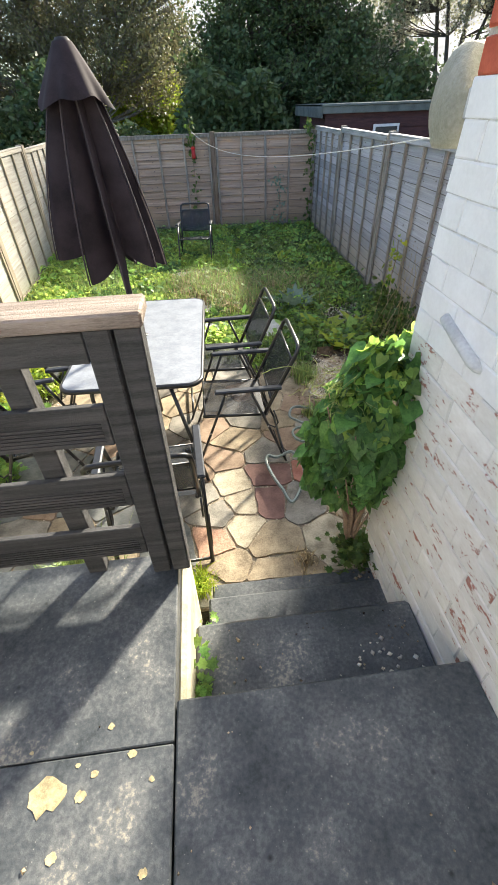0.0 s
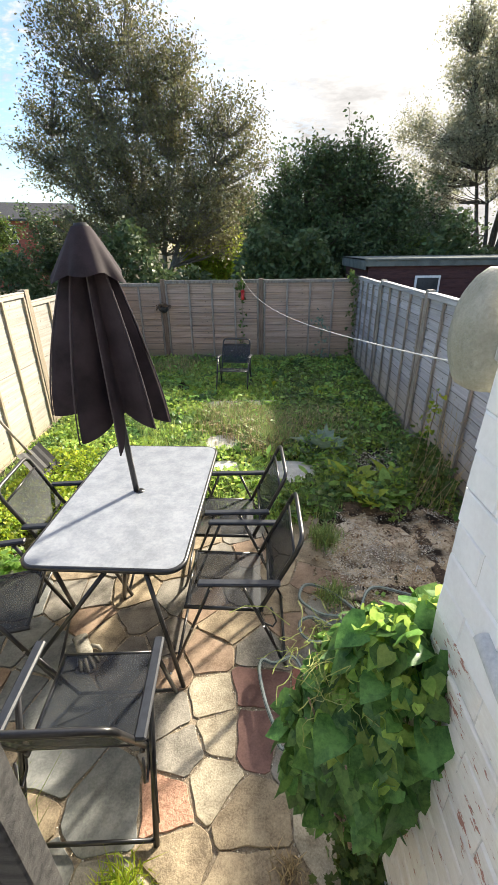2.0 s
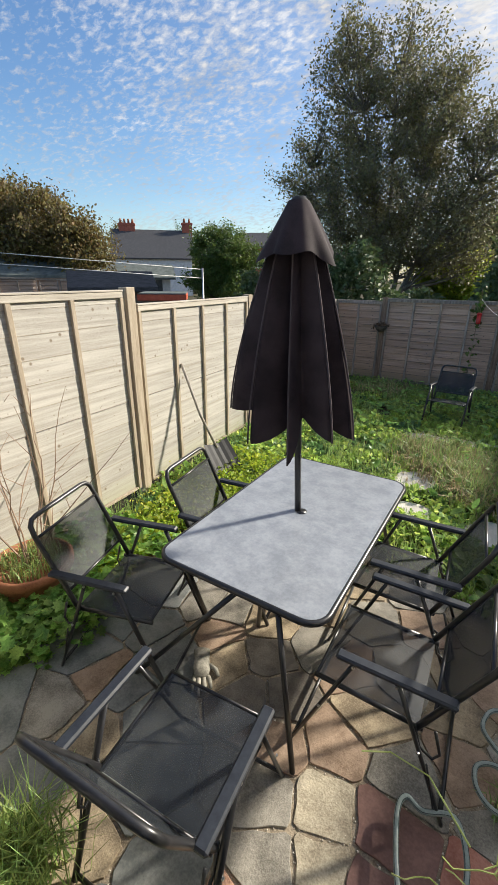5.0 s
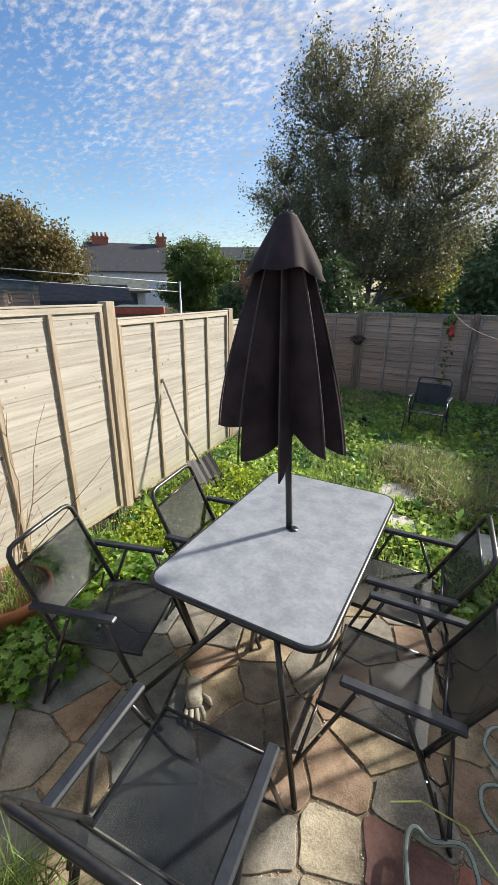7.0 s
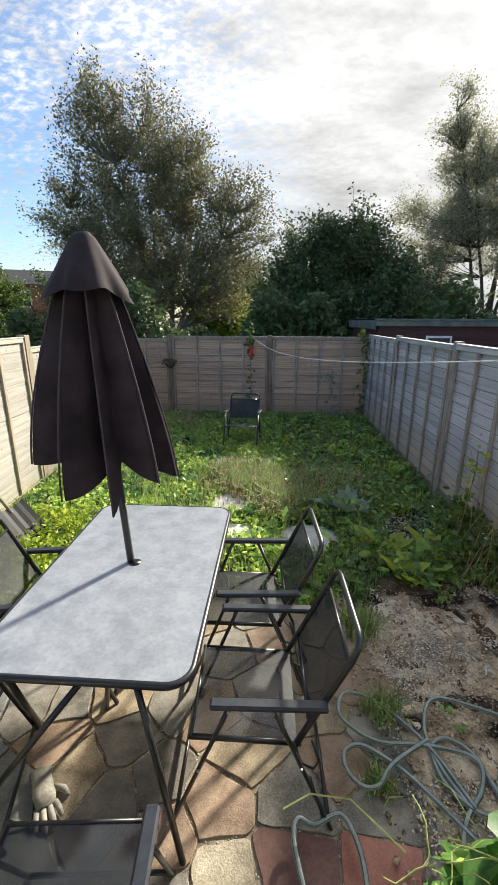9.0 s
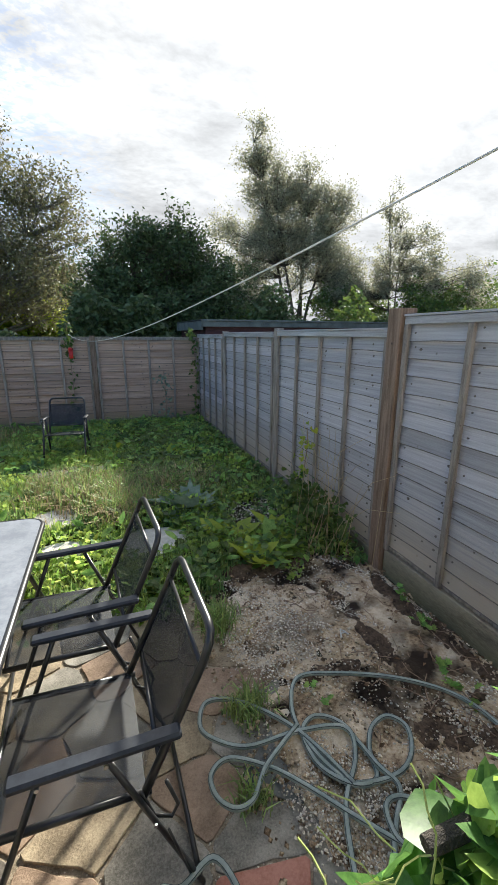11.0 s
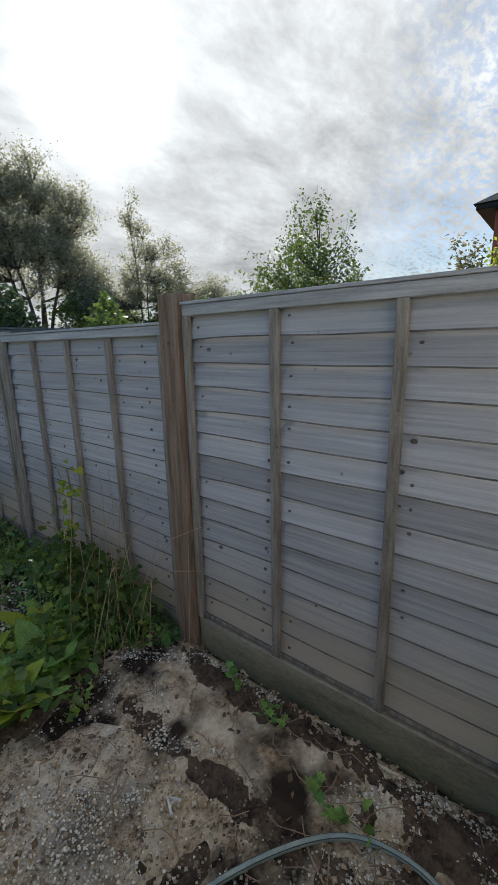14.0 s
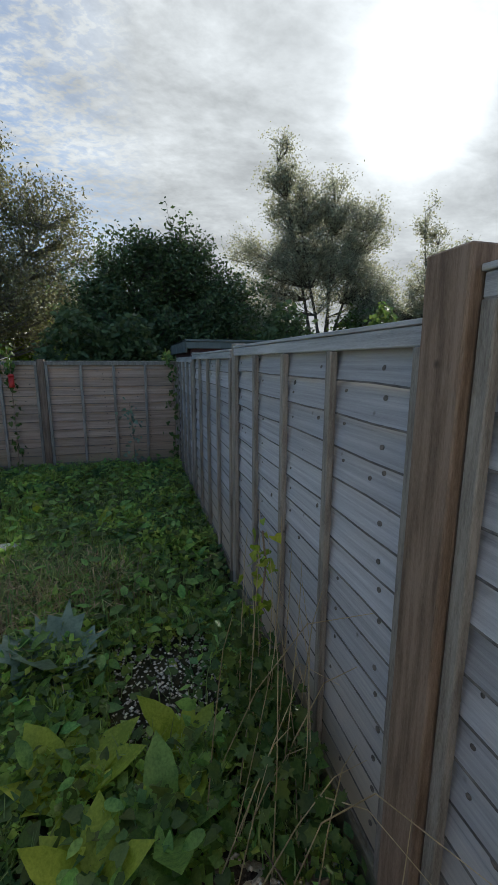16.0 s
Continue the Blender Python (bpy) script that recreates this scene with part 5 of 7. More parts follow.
HEART = [(0, 0.0), (0.30, -0.16), (0.50, 0.08), (0.42, 0.42), (0.16, 0.80), (0, 1.0), (-0.16, 0.80), (-0.42, 0.42), (-0.50, 0.08), (-0.30, -0.16)]
LOBED = [(0, 0.0), (0.35, -0.05), (0.30, 0.18), (0.55, 0.38), (0.28, 0.46), (0.30, 0.75), (0.10, 0.70), (0, 1.0), (-0.10, 0.70), (-0.30, 0.75), (-0.28, 0.46), (-0.55, 0.38), (-0.30, 0.18), (-0.35, -0.05)]
DOCK = [(0, 0.0), (0.10, 0.05), (0.20, 0.22), (0.24, 0.45), (0.18, 0.72), (0, 1.0), (-0.18, 0.72), (-0.24, 0.45), (-0.20, 0.22), (-0.10, 0.05)]


def shaped_leaves(name, P, D, N, size, outline, mat, cup=0.12, jitter=0.35):
    """Flat outlines laid at P along D with the face N, folded a little along the midrib and curled at the tip."""
    P, D, N = (np.asarray(q, dtype=float) for q in (P, D, N))
    n = len(P)
    D = D + rng.normal(size=(n, 3)) * jitter
    D /= np.linalg.norm(D, axis=1)[:, None]
    N = N + rng.normal(size=(n, 3)) * jitter
    S = np.cross(D, N)
    S /= np.linalg.norm(S, axis=1)[:, None] + 1e-9
    N = np.cross(S, D)
    L = (size * rng.uniform(0.55, 1.25, n))[:, None]
    pts = [P + D * L * 0.35]
    curl = rng.uniform(-0.25, 0.05, n)[:, None]
    for u, v in outline:
        wave = rng.normal(size=(n, 1)) * 0.025
        pts.append(P + D * L * v + S * L * u + N * L * (cup * abs(u) * 2 + curl * v * v + wave))
    m = len(outline)
    V = np.stack(pts, 1).reshape(-1, 3)
    i = np.arange(n)[:, None] * (m + 1)
    F = np.concatenate([i + [0, 1 + j, 1 + (j + 1) % m] for j in range(m)], 0)
    return indexed_mesh(name, V, F, mat)


def height_at(x, y):
    k = np.clip((y - 3.6) / 1.5, 0, 1)
    return -0.02 + 0.035 * k + 0.008 * np.maximum(0, y - 6)


BARE = [(1.32, 4.83, 0.25, 0.22), (0.58, 5.50, 0.20, 0.2), (0.46, 6.72, 0.25, 0.18), (1.06, 6.82, 0.24, 0.12), (0.66, 4.90, 0.17, 0.14), (1.26, 5.60, 0.22, 0.16)]


def scatter(n, x0, x1, y0, y1, keep=None):
    x, y = rng.uniform(x0, x1, n), rng.uniform(y0, y1, n)
    ok = np.ones(n, dtype=bool)
    for bx, by, rx, ry in BARE:
        ok &= ((x - bx) / rx) ** 2 + ((y - by) / ry) ** 2 > 0.8 + 0.5 * rng.uniform(0, 1, n)
    # the far side of the patio and the dug ground stay bare
    ok &= ~((x > -0.85) & (x < 1.48) & (y < 4.02 + 0.12 * np.sin(x * 9)))
    ok &= x > left_x(y) + 0.03
    ok &= ~((x > 1.42) & (y < 4.15 + 0.12 * np.sin(x * 11)))
    ok &= ~((x > 2.0) & (x < 2.5) & (y > 4.7) & (y < 5.35) & (rng.uniform(0, 1, n) < 0.85))
    if keep is not None:
        ok &= keep(x, y)
    return np.stack([x[ok], y[ok], height_at(x[ok], y[ok])], 1)


def lumps(P, s, seed):
    return np.array([noise.noise(Vector((p[0] * s, p[1] * s, seed))) for p in P])


NEAR_BY = []


def plants():
    def stuff(name, me, label, cat):
        return tagged(new(name, me), label, cat, kind="stuff")

    # low leafy carpet
    P = scatter(78000, -1.8, 2.76, 3.3, 9.38)
    t = lumps(P, 1.6, 0.0)
    P = P[t > -0.42]
    t = t[t > -0.42]
    hgt = (0.035 + 0.11 * np.clip(t + 0.35, 0, 1)) * rng.uniform(0.1, 1.0, len(P))
    P[:, 2] += hgt
    far = P[:, 1] > 6.2
    tone = lumps(P, 2.7, 4.0) + rng.normal(size=len(P)) * 0.12
    stuff("lime_weeds", leaf_cloud("lime_weeds", P[tone > 0.22], 0.055, MAT["leaf_young"], droop=0.0, aspect=0.7, up=0.2), "fresh yellow-green weeds in patches over the lawn", "weeds")
    stuff("dark_weeds", leaf_cloud("dark_weeds", P[tone < -0.2], 0.055, MAT["weed_dark"], droop=0.0, aspect=0.75, up=0.1), "darker small-leaved weeds in patches over the lawn", "weeds")
    sel = (tone <= 0.22) & (tone >= -0.2)
    P, far = P[sel], far[sel]
    stuff("weeds", leaf_cloud("weeds", P[~far], 0.050, MAT["weed"], droop=0.0, aspect=0.75, up=0.15), "low leafy green weeds covering the lawn", "weeds")
    stuff("weeds", leaf_cloud("weeds", P[far], 0.060, MAT["weed"], droop=0.0, aspect=0.75, up=0.15), "rank green weeds towards the end fence", "weeds")
    # grass in clumps
    P = scatter(30000, -1.9, 2.7, 3.4, 9.4, lambda x, y: np.sin(x * 3.1 + 1) * np.cos(y * 2.3) + 0.5 * np.sin(x * 7 + y * 5) > -0.25)
    stuff("grass", blades("grass", P, 0.17, 0.006, MAT["grass"]), "tufts of uncut green grass among the weeds", "grass")
    c = []
    for cx, cy, r, n in ((0.90, 5.95, 0.46, 3400), (1.15, 5.45, 0.30, 1700), (1.6, 6.0, 0.55, 2000), (0.6, 6.3, 0.4, 1500), (-0.6, 8.7, 0.5, 1100)):
        q = rng.normal(size=(n, 2)) * r * 0.45
        c.append(np.stack([cx + q[:, 0], cy + q[:, 1], height_at(cx + q[:, 0], cy + q[:, 1])], 1))
    c = np.concatenate(c)
    half = rng.uniform(0, 1, len(c)) < 0.62
    stuff("dry_grass", blades("dry_grass", c[half], 0.19, 0.010, MAT["straw"], 1.1), "straw-coloured dry grass in the middle of the lawn", "grass")
    stuff("long_grass", blades("long_grass", c[~half], 0.22, 0.011, MAT["grass"], 0.7), "long bent green grass round the stepping stones", "grass")
    # larger leaves
    P = scatter(2600, -1.85, 2.7, 3.9, 9.3, lambda x, y: (x > 0.9) | (y > 6.5) | (rng.uniform(0, 1, len(x)) < 0.25))
    P[:, 2] += rng.uniform(0.03, 0.16, len(P))
    a = rng.uniform(0, 6.28, len(P))
    D = np.stack([np.cos(a), np.sin(a), rng.uniform(-0.1, 0.5, len(P))], 1)
    stuff("broad_weeds", shaped_leaves("broad_weeds", P, D, np.tile([0, 0, 1.0], (len(P), 1)), 0.10, DOCK, MAT["broad"]), "broad-leaved green weeds", "weeds")
    P = scatter(3500, 1.2, 2.74, 4.0, 8.8)
    P[:, 2] += rng.uniform(0.02, 0.12, len(P))
    a = rng.uniform(0, 6.28, len(P))
    D = np.stack([np.cos(a), np.sin(a), rng.uniform(-0.1, 0.4, len(P))], 1)
    stuff("ground_ivy", shaped_leaves("ground_ivy", P, D, np.tile([0, 0, 1.0], (len(P), 1)), 0.055, HEART, MAT["leaf_mid"]), "dark ivy leaves creeping along the foot of the fence", "ivy")
    # yellow-green patch behind the chairs on the sunny side, and the bed by the deck
    P = scatter(9000, -1.85, -0.9, 2.7, 5.0)
    P = P[P[:, 0] < -1.08 + 0.3 * (P[:, 1] > 3.6)]
    P[:, 2] += rng.uniform(0.0, 0.17, len(P))
    lw = stuff("lime_weeds", leaf_cloud("lime_weeds", P, 0.045, MAT["leaf_lime"], droop=0.0, aspect=0.6, up=0.2), "yellow-green small-leaved weeds along the sunlit fence", "weeds")
    n = 3300
    P = np.stack([rng.uniform(-1.85, -0.85, n), rng.uniform(1.45, 3.3, n), rng.uniform(0.0, 0.16, n)], 1)
    P = P[P[:, 0] < -0.95 + 0.18 * np.sin(P[:, 1] * 6)]
    a = rng.uniform(0, 6.28, len(P))
    D = np.stack([np.cos(a), np.sin(a), rng.uniform(-0.1, 0.5, len(P))], 1)
    bp_ = stuff("bed_plants", shaped_leaves("bed_plants", P, D, np.tile([0, 0, 1.0], (len(P), 1)), 0.07, LOBED, MAT["broad"]), "lobed green leaves spreading over the edge of the patio", "bedding plants")
    NEAR_BY.extend((lw, bp_))
    # tufts by the steps, in the joints and round the hose
    for cx, cy, r, n, h, mt, lab in ((0.33, 1.52, 0.08, 420, 0.13, "leaf_lime", "bright green grassy tuft at the foot of the deck"), (-0.25, 1.55, 0.14, 700, 0.34, "grass", "long grass growing against the deck"),
                                     (1.53, 3.76, 0.10, 420, 0.17, "grass", "green tuft beside the dug earth"), (1.52, 3.2, 0.09, 260, 0.13, "grass", "green tuft under the hose"),
                                     (1.24, 1.68, 0.07, 120, 0.10, "straw", "dry tuft at the end of the steps"), (0.95, 1.60, 0.06, 90, 0.09, "straw", "dry tuft at the end of the steps"), (1.42, 2.85, 0.06, 120, 0.10, "grass", "green tuft between the stones")):
        q = rng.normal(size=(n, 2)) * r * 0.5
        P = np.stack([cx + q[:, 0], cy + q[:, 1], np.full(n, -0.01)], 1)
        tf = tagged(new("grass_tuft", blades("grass_tuft", P, h, 0.007, MAT[mt], 0.8)), lab, "grass tuft", "grass tufts", "stuff")
        if cx < 1.3:
            NEAR_BY.append(tf)
    n = 260
    P = np.stack([rng.normal(1.22, 0.06, n), rng.normal(1.60, 0.05, n), rng.uniform(0.0, 0.16, n)], 1)
    a = rng.uniform(0, 6.28, n)
    D = np.stack([np.cos(a), np.sin(a), rng.uniform(-0.1, 0.6, n)], 1)
    sw = tagged(new("step_weed", shaped_leaves("step_weed", P, D, np.tile([0, 0, 1.0], (n, 1)), 0.05, LOBED, MAT["leaf_mid"])), "small green weed growing between the steps and white wall", "weed", kind="stuff")
    NEAR_BY.append(sw)
    for cx, cy, n in ((2.46, 2.98, 26), (2.62, 3.35, 14), (2.68, 3.6, 10), (1.83, 3.12, 5), (0.40, 0.86, 22), (0.41, 1.22, 18), (0.385, 0.98, 10)):
        z = 0.33 if cy < 1.2 and cx < 0.5 else (0.08 if cx < 0.5 else 0.01)
        P = np.stack([rng.normal(cx, 0.025, n), rng.normal(cy, 0.05, n), z + rng.uniform(0.0, 0.06, n)], 1)
        a = rng.uniform(0, 6.28, n)
        D = np.stack([np.cos(a), np.sin(a), rng.uniform(0, 0.6, n)], 1)
        sd_ = tagged(new("seedling", shaped_leaves("seedling", P, D, np.tile([0, 0, 1.0], (n, 1)), 0.045, LOBED, MAT["broad"])), "small green seedling growing in a crack", "seedling", "seedlings", "stuff")
        if cx < 0.5:
            NEAR_BY.append(sd_)

    # single large plants
    def rosette(x, y, r, n, mat, outline, name, label, z=0.02, rise=0.6, stem=0.0):
        a = np.linspace(0, 2 * np.pi * (n - 1) / n, n) + rng.uniform(-0.3, 0.3, n)
        up = rng.uniform(0.15, 1.0, n) * rise
        P = np.stack([x + np.cos(a) * r * 0.12, y + np.sin(a) * r * 0.12, np.full(n, z + stem) + rng.uniform(0, stem + 0.01, n)], 1)
        D = np.stack([np.cos(a), np.sin(a), up], 1)
        N = np.stack([-np.cos(a) * up, -np.sin(a) * up, np.ones(n)], 1)
        ob = thing(name, label, name.replace("_", " "))
        for i in range(n):
            part("leaf", shaped_leaves("leaf", P[i:i + 1], D[i:i + 1], N[i:i + 1], r, outline, mat, jitter=0.12), None, ob)
        return ob

    rosette(1.72, 5.3, 0.32, 13, MAT["thistle"], LOBED, "thistle", "blue-green thistle with jagged leaves in the weeds", rise=1.2)
    for x, y, r, n in ((1.87, 4.62, 0.24, 8), (2.2, 4.42, 0.26, 9), (1.98, 4.3, 0.20, 8), (1.64, 5.0, 0.2, 7), (2.3, 4.7, 0.22, 8), (1.79, 4.8, 0.22, 9), (1.45, 4.3, 0.16, 7), (1.2, 7.6, 0.22, 8), (1.8, 7.0, 0.22, 8), (1.3, 8.3, 0.22, 7)):
        rosette(x, y, r, n, MAT["broad"] if n != 8 else MAT["leaf_lime"], DOCK, "dock_plant", "dock plant with long broad green leaves on the lawn edge", rise=0.9)

    # dry stems against the fence
    ob = thing("dry_stems", "bunch of tall straw-coloured dead stems leaning on the grey fence", "dry stems")
    for i in range(30):
        x, y = rng.normal(2.50, 0.10), rng.normal(4.42, 0.20)
        h = rng.uniform(0.40, 1.0)
        lean = rng.normal(0.06, 0.22)
        x2 = min(2.72, x + abs(rng.normal(0.04, 0.12)) * 1.6)
        part("stem", Shape().tube([(x, y, 0), (min(2.72, x + (x2 - x) * 0.4), y + lean * 0.35, h * 0.45), (min(2.72, x + (x2 - x) * 0.75), y + lean * 0.9, h * 0.8), (x2, y + lean * 1.7, h * 0.97)], [0.0028, 0.0022, 0.0016, 0.0009], 4), MAT["straw"], ob)
    n = 620
    t = rng.uniform(0, 1, n)
    P = np.stack([2.70 - np.abs(rng.normal(0, 0.13, n)), rng.normal(4.62, 0.26, n), 0.40 * t ** 1.2], 1)
    P = P[P[:, 1] > 4.12]
    D = rng.normal(size=(len(P), 3)) * 0.5 + np.array([-0.5, -0.2, 0.15])
    stuff("bramble", shaped_leaves("bramble", P, D, rng.normal(size=(len(P), 3)) * 0.4 + np.array([-0.4, -0.3, 0.9]), 0.055, LOBED, MAT["leaf_mid"], jitter=0.5), "loose green growth climbing the foot of the grey fence", "weeds")

    def climber(name, pts, n, size, mat, label, spread):
        ob2 = thing(name, label, name.replace("_", " "))
        part("stem", Shape().tube(pts, 0.005, 5), MAT["twig"], ob2)
        V = [Vector(p) for p in pts]
        Q = []
        for _ in range(n):
            k = rng.integers(0, len(V) - 1)
            Q.append(V[k].lerp(V[k + 1], rng.uniform()) + Vector(rng.normal(size=3)) * spread)
        Q = np.array([tuple(q) for q in Q])
        Q[:, 0] = np.minimum(Q[:, 0], 2.74)
        D = rng.normal(size=(n, 3)) * 0.5 + np.array([0, 0, -0.6])
        part("leaves_of_climber", shaped_leaves("foliage", Q, D, rng.normal(size=(n, 3)) + np.array([-0.6, -0.4, 0.4]), size, HEART, mat), None, ob2).name = "foliage"
        return ob2

    climber("bindweed", [(2.68, 4.95, 0.0), (2.70, 5.0, 0.35), (2.71, 4.96, 0.65), (2.68, 4.92, 0.82)], 46, 0.055, MAT["leaf_lime"], "thin bindweed climbing the grey fence", 0.045)
    climber("tall_weed", [(2.1, 9.1, 0.0), (2.12, 9.12, 0.5), (2.08, 9.1, 1.0)], 60, 0.05, MAT["thistle"], "tall grey-green weed at the end fence", 0.07)
    climber("fence_vine", [(0.60, 9.33, 0.0), (0.62, 9.34, 0.6), (0.61, 9.34, 1.3), (0.60, 9.32, 1.75)], 90, 0.06, MAT["leaf_mid"], "green vine climbing the post of the end fence", 0.04)
    climber("corner_ivy", [(2.70, 9.33, 0.1), (2.72, 9.34, 0.9), (2.68, 9.34, 1.5), (2.62, 9.36, 1.68)], 130, 0.06, MAT["leaf_mid"], "ivy growing over the corner of the fences", 0.06)

    # ivy over the fence near the house
    ob = thing("ivy", "green ivy hanging over the grey fence beside the house", "ivy")
    n = 950
    y = rng.uniform(1.85, 2.47, n)
    top = 1.10 + 0.3 * (2.47 - y) - 0.7 * np.clip((y - 2.28) / 0.19, 0, 1) ** 1.5
    z = rng.uniform(0.0, 1.0, n) ** 0.8 * top
    x = 2.74 - rng.uniform(0.0, 0.14, n) - 0.25 * np.exp(-z * 3.0) * rng.uniform(0.2, 1, n)
    P = np.stack([x, y, z], 1)
    D = np.tile([-0.35, 0.1, -0.8], (n, 1))
    part("foliage", shaped_leaves("foliage", P, D, np.tile([-1.0, 0.3, 0.5], (n, 1)), 0.062, LOBED, MAT["broad"], jitter=0.6), None, ob)
    st = Shape()
    for i in range(14):
        y0 = rng.uniform(1.8, 2.4)
        st.tube([(2.5 + rng.uniform(-0.2, 0.1), y0, 0.0), (2.68, y0 + rng.uniform(-0.1, 0.1), 0.5), (2.72, y0 + rng.uniform(-0.15, 0.1), 1.05)], 0.005, 5)
    part("stems_of_ivy", st, MAT["twig"], ob).name = "stem_tangle"

    # the climbing plant on its stump beside the steps
    ob = thing("climbing_shrub", "bushy climber with heart-shaped leaves and pale tendrils beside the white wall", "climbing plant")
    n = 2600
    u = rng.normal(size=(n, 3))
    u /= np.linalg.norm(u, axis=1)[:, None]
    u[:, 2] = np.where(u[:, 2] < -0.75, -u[:, 2], u[:, 2])
    lump = 1 + 0.34 * np.array([noise.noise(Vector(q * 2.3)) for q in u])
    cx, cy, cz = 1.185, 1.665, 0.85
    rad = np.array([0.245, 0.225, 0.42]) * (0.80 + 0.22 * rng.uniform(0, 1, n)[:, None]) * lump[:, None]
    P = np.array([cx, cy, cz]) + u * rad
    # fuller and higher towards the wall, narrow at the bottom
    P[:, 2] += 0.14 * (P[:, 0] - cx) / 0.25 - 0.10 * (P[:, 1] - cy) / 0.25
    k = np.clip((P[:, 2] - 0.30) / 0.35, 0.5, 1)
    P[:, 0] = 1.19 + (P[:, 0] - 1.19) * k
    P[:, 1] = cy + (P[:, 1] - cy) * (0.6 + 0.4 * k)
    ok = P[:, 0] < np.where(P[:, 1] < WY + 0.02, WX - 0.015, 1.5)
    P, u = P[ok], u[ok]
    D = np.stack([u[:, 0] * 0.5, u[:, 1] * 0.5, np.full(len(u), -0.75)], 1)
    N = u + np.array([0, 0, 0.45])
    big = rng.uniform(0, 1, len(P)) < 0.22
    top = (P[:, 2] > 1.0) & (rng.uniform(0, 1, len(P)) < 0.75)
    part("large_foliage", shaped_leaves("large_foliage", P[big], D[big], N[big], 0.088, HEART, MAT["shrub"], jitter=0.5), None, ob)
    part("small_foliage", shaped_leaves("small_foliage", P[~big & ~top], D[~big & ~top], N[~big & ~top], 0.050, HEART, MAT["shrub"], jitter=0.6), None, ob)
    part("top_foliage", shaped_leaves("top_foliage", P[~big & top], D[~big & top], N[~big & top], 0.045, HEART, MAT["leaf_young"], jitter=0.45), None, ob, "pale yellow-green young leaves")
    inner = Shape()
    for i in range(26):
        a, b = rng.uniform(0, 6.28), rng.uniform(0.5, 1.15)
        inner.tube([(1.2, 1.66, 0.0), (1.17 + 0.05 * math.cos(a), 1.63 + 0.05 * math.sin(a), b * 0.5), (1.10 + 0.13 * math.cos(a), 1.6 + 0.15 * math.sin(a), b)], [0.012, 0.008, 0.003], 5)
    part("stem_tangle", inner, MAT["twig"], ob)
    td = Shape()
    for i in range(80):
        a = rng.uniform(0, 6.28)
        r = rng.uniform(0.02, 0.16)
        p = Vector((1.05 + r * math.cos(a), 1.66 + r * math.sin(a), rng.uniform(1.06, 1.15)))
        if p.x > 1.24:
            p.x = 1.2
        pts = [p]
        d = Vector((rng.normal(), rng.normal(), rng.normal() * 0.4)).normalized()
        for _ in range(5):
            d = (d + Vector((rng.normal(), rng.normal(), rng.normal() * 0.5)) * 0.5).normalized()
            q = pts[-1] + d * 0.02
            q.x = min(q.x, 1.26)
            pts.append(q)
        td.tube(pts, 0.0012, 4, caps=False)
    td.tube([(0.93, 1.78, 1.12), (0.86, 1.86, 1.11), (0.79, 1.88, 1.09), (0.74, 1.86, 1.08)], 0.0018, 4)
    part("tendrils_of_climber", td, MAT["tendril"], ob).name = "tendril_tangle"
    NEAR_BY.append(ob)
    part("cut_branch", Shape().tube([(1.09, 1.80, 1.13), (1.20, 1.79, 1.145)], [0.011, 0.013], 8), MAT["bark"], ob, "short cut brown branch")


MAT["shrub"] = surf("climber_leaves", (0.045, 0.12, 0.03), (0.13, 0.27, 0.07), 22.0, rough=0.42, bump=0.4, vary=0.35, hue=0.02, island=True, sub=0.42, depth=0.002)
MAT["tendril"] = surf("pale_tendrils", (0.26, 0.32, 0.08), (0.44, 0.48, 0.18), 20.0, bump=0.0, sub=0.2)
plants()

# stepping stones
for i, (x, y, rx, ry) in enumerate(BARE):
    rnd = random.Random(i)
    poly = [(rx * 0.95 * math.cos(a) * (1 + 0.15 * rnd.uniform(-1, 1)) * (1 + 0.25 * abs(math.sin(2 * a))), ry * 0.95 * math.sin(a) * (1 + 0.25 * abs(math.sin(2 * a)))) for a in [2 * math.pi * k / 12 + 0.3 for k in range(12)]]
    solo("stepping_stone", Shape().prism(poly, -0.05, 0.02, 0.01), MAT["slab"], "pale flat stepping stone sunk in the weedy lawn", "stepping stone", "stepping stones", m=pose(x, y, float(height_at(x, y)) + 0.01))

# broken concrete and grit on the dug ground
CONC = ["1.58 3.42;1.85 3.36;2.18 3.50;2.28 3.80;2.10 4.02;1.80 4.06;1.60 3.98;1.52 3.7", "2.30 3.50;2.48 3.42;2.60 3.62;2.62 3.98;2.45 4.06;2.34 3.8", "2.30 2.98;2.52 2.86;2.60 3.20;2.50 3.36;2.34 3.32",
        "1.62 2.4;1.85 2.35;2.0 2.6;1.95 3.0;1.8 3.22;1.6 3.25;1.58 2.8", "2.62 2.7;2.72 2.7;2.73 3.9;2.66 3.95", "2.08 2.45;2.38 2.3;2.42 2.6;2.2 2.75", "1.55 1.75;1.9 1.75;1.85 2.2;1.6 2.25", "2.1 1.8;2.5 1.8;2.4 2.15;2.1 2.2"]
soil_ob = bpy.data.objects["soil_bed"]
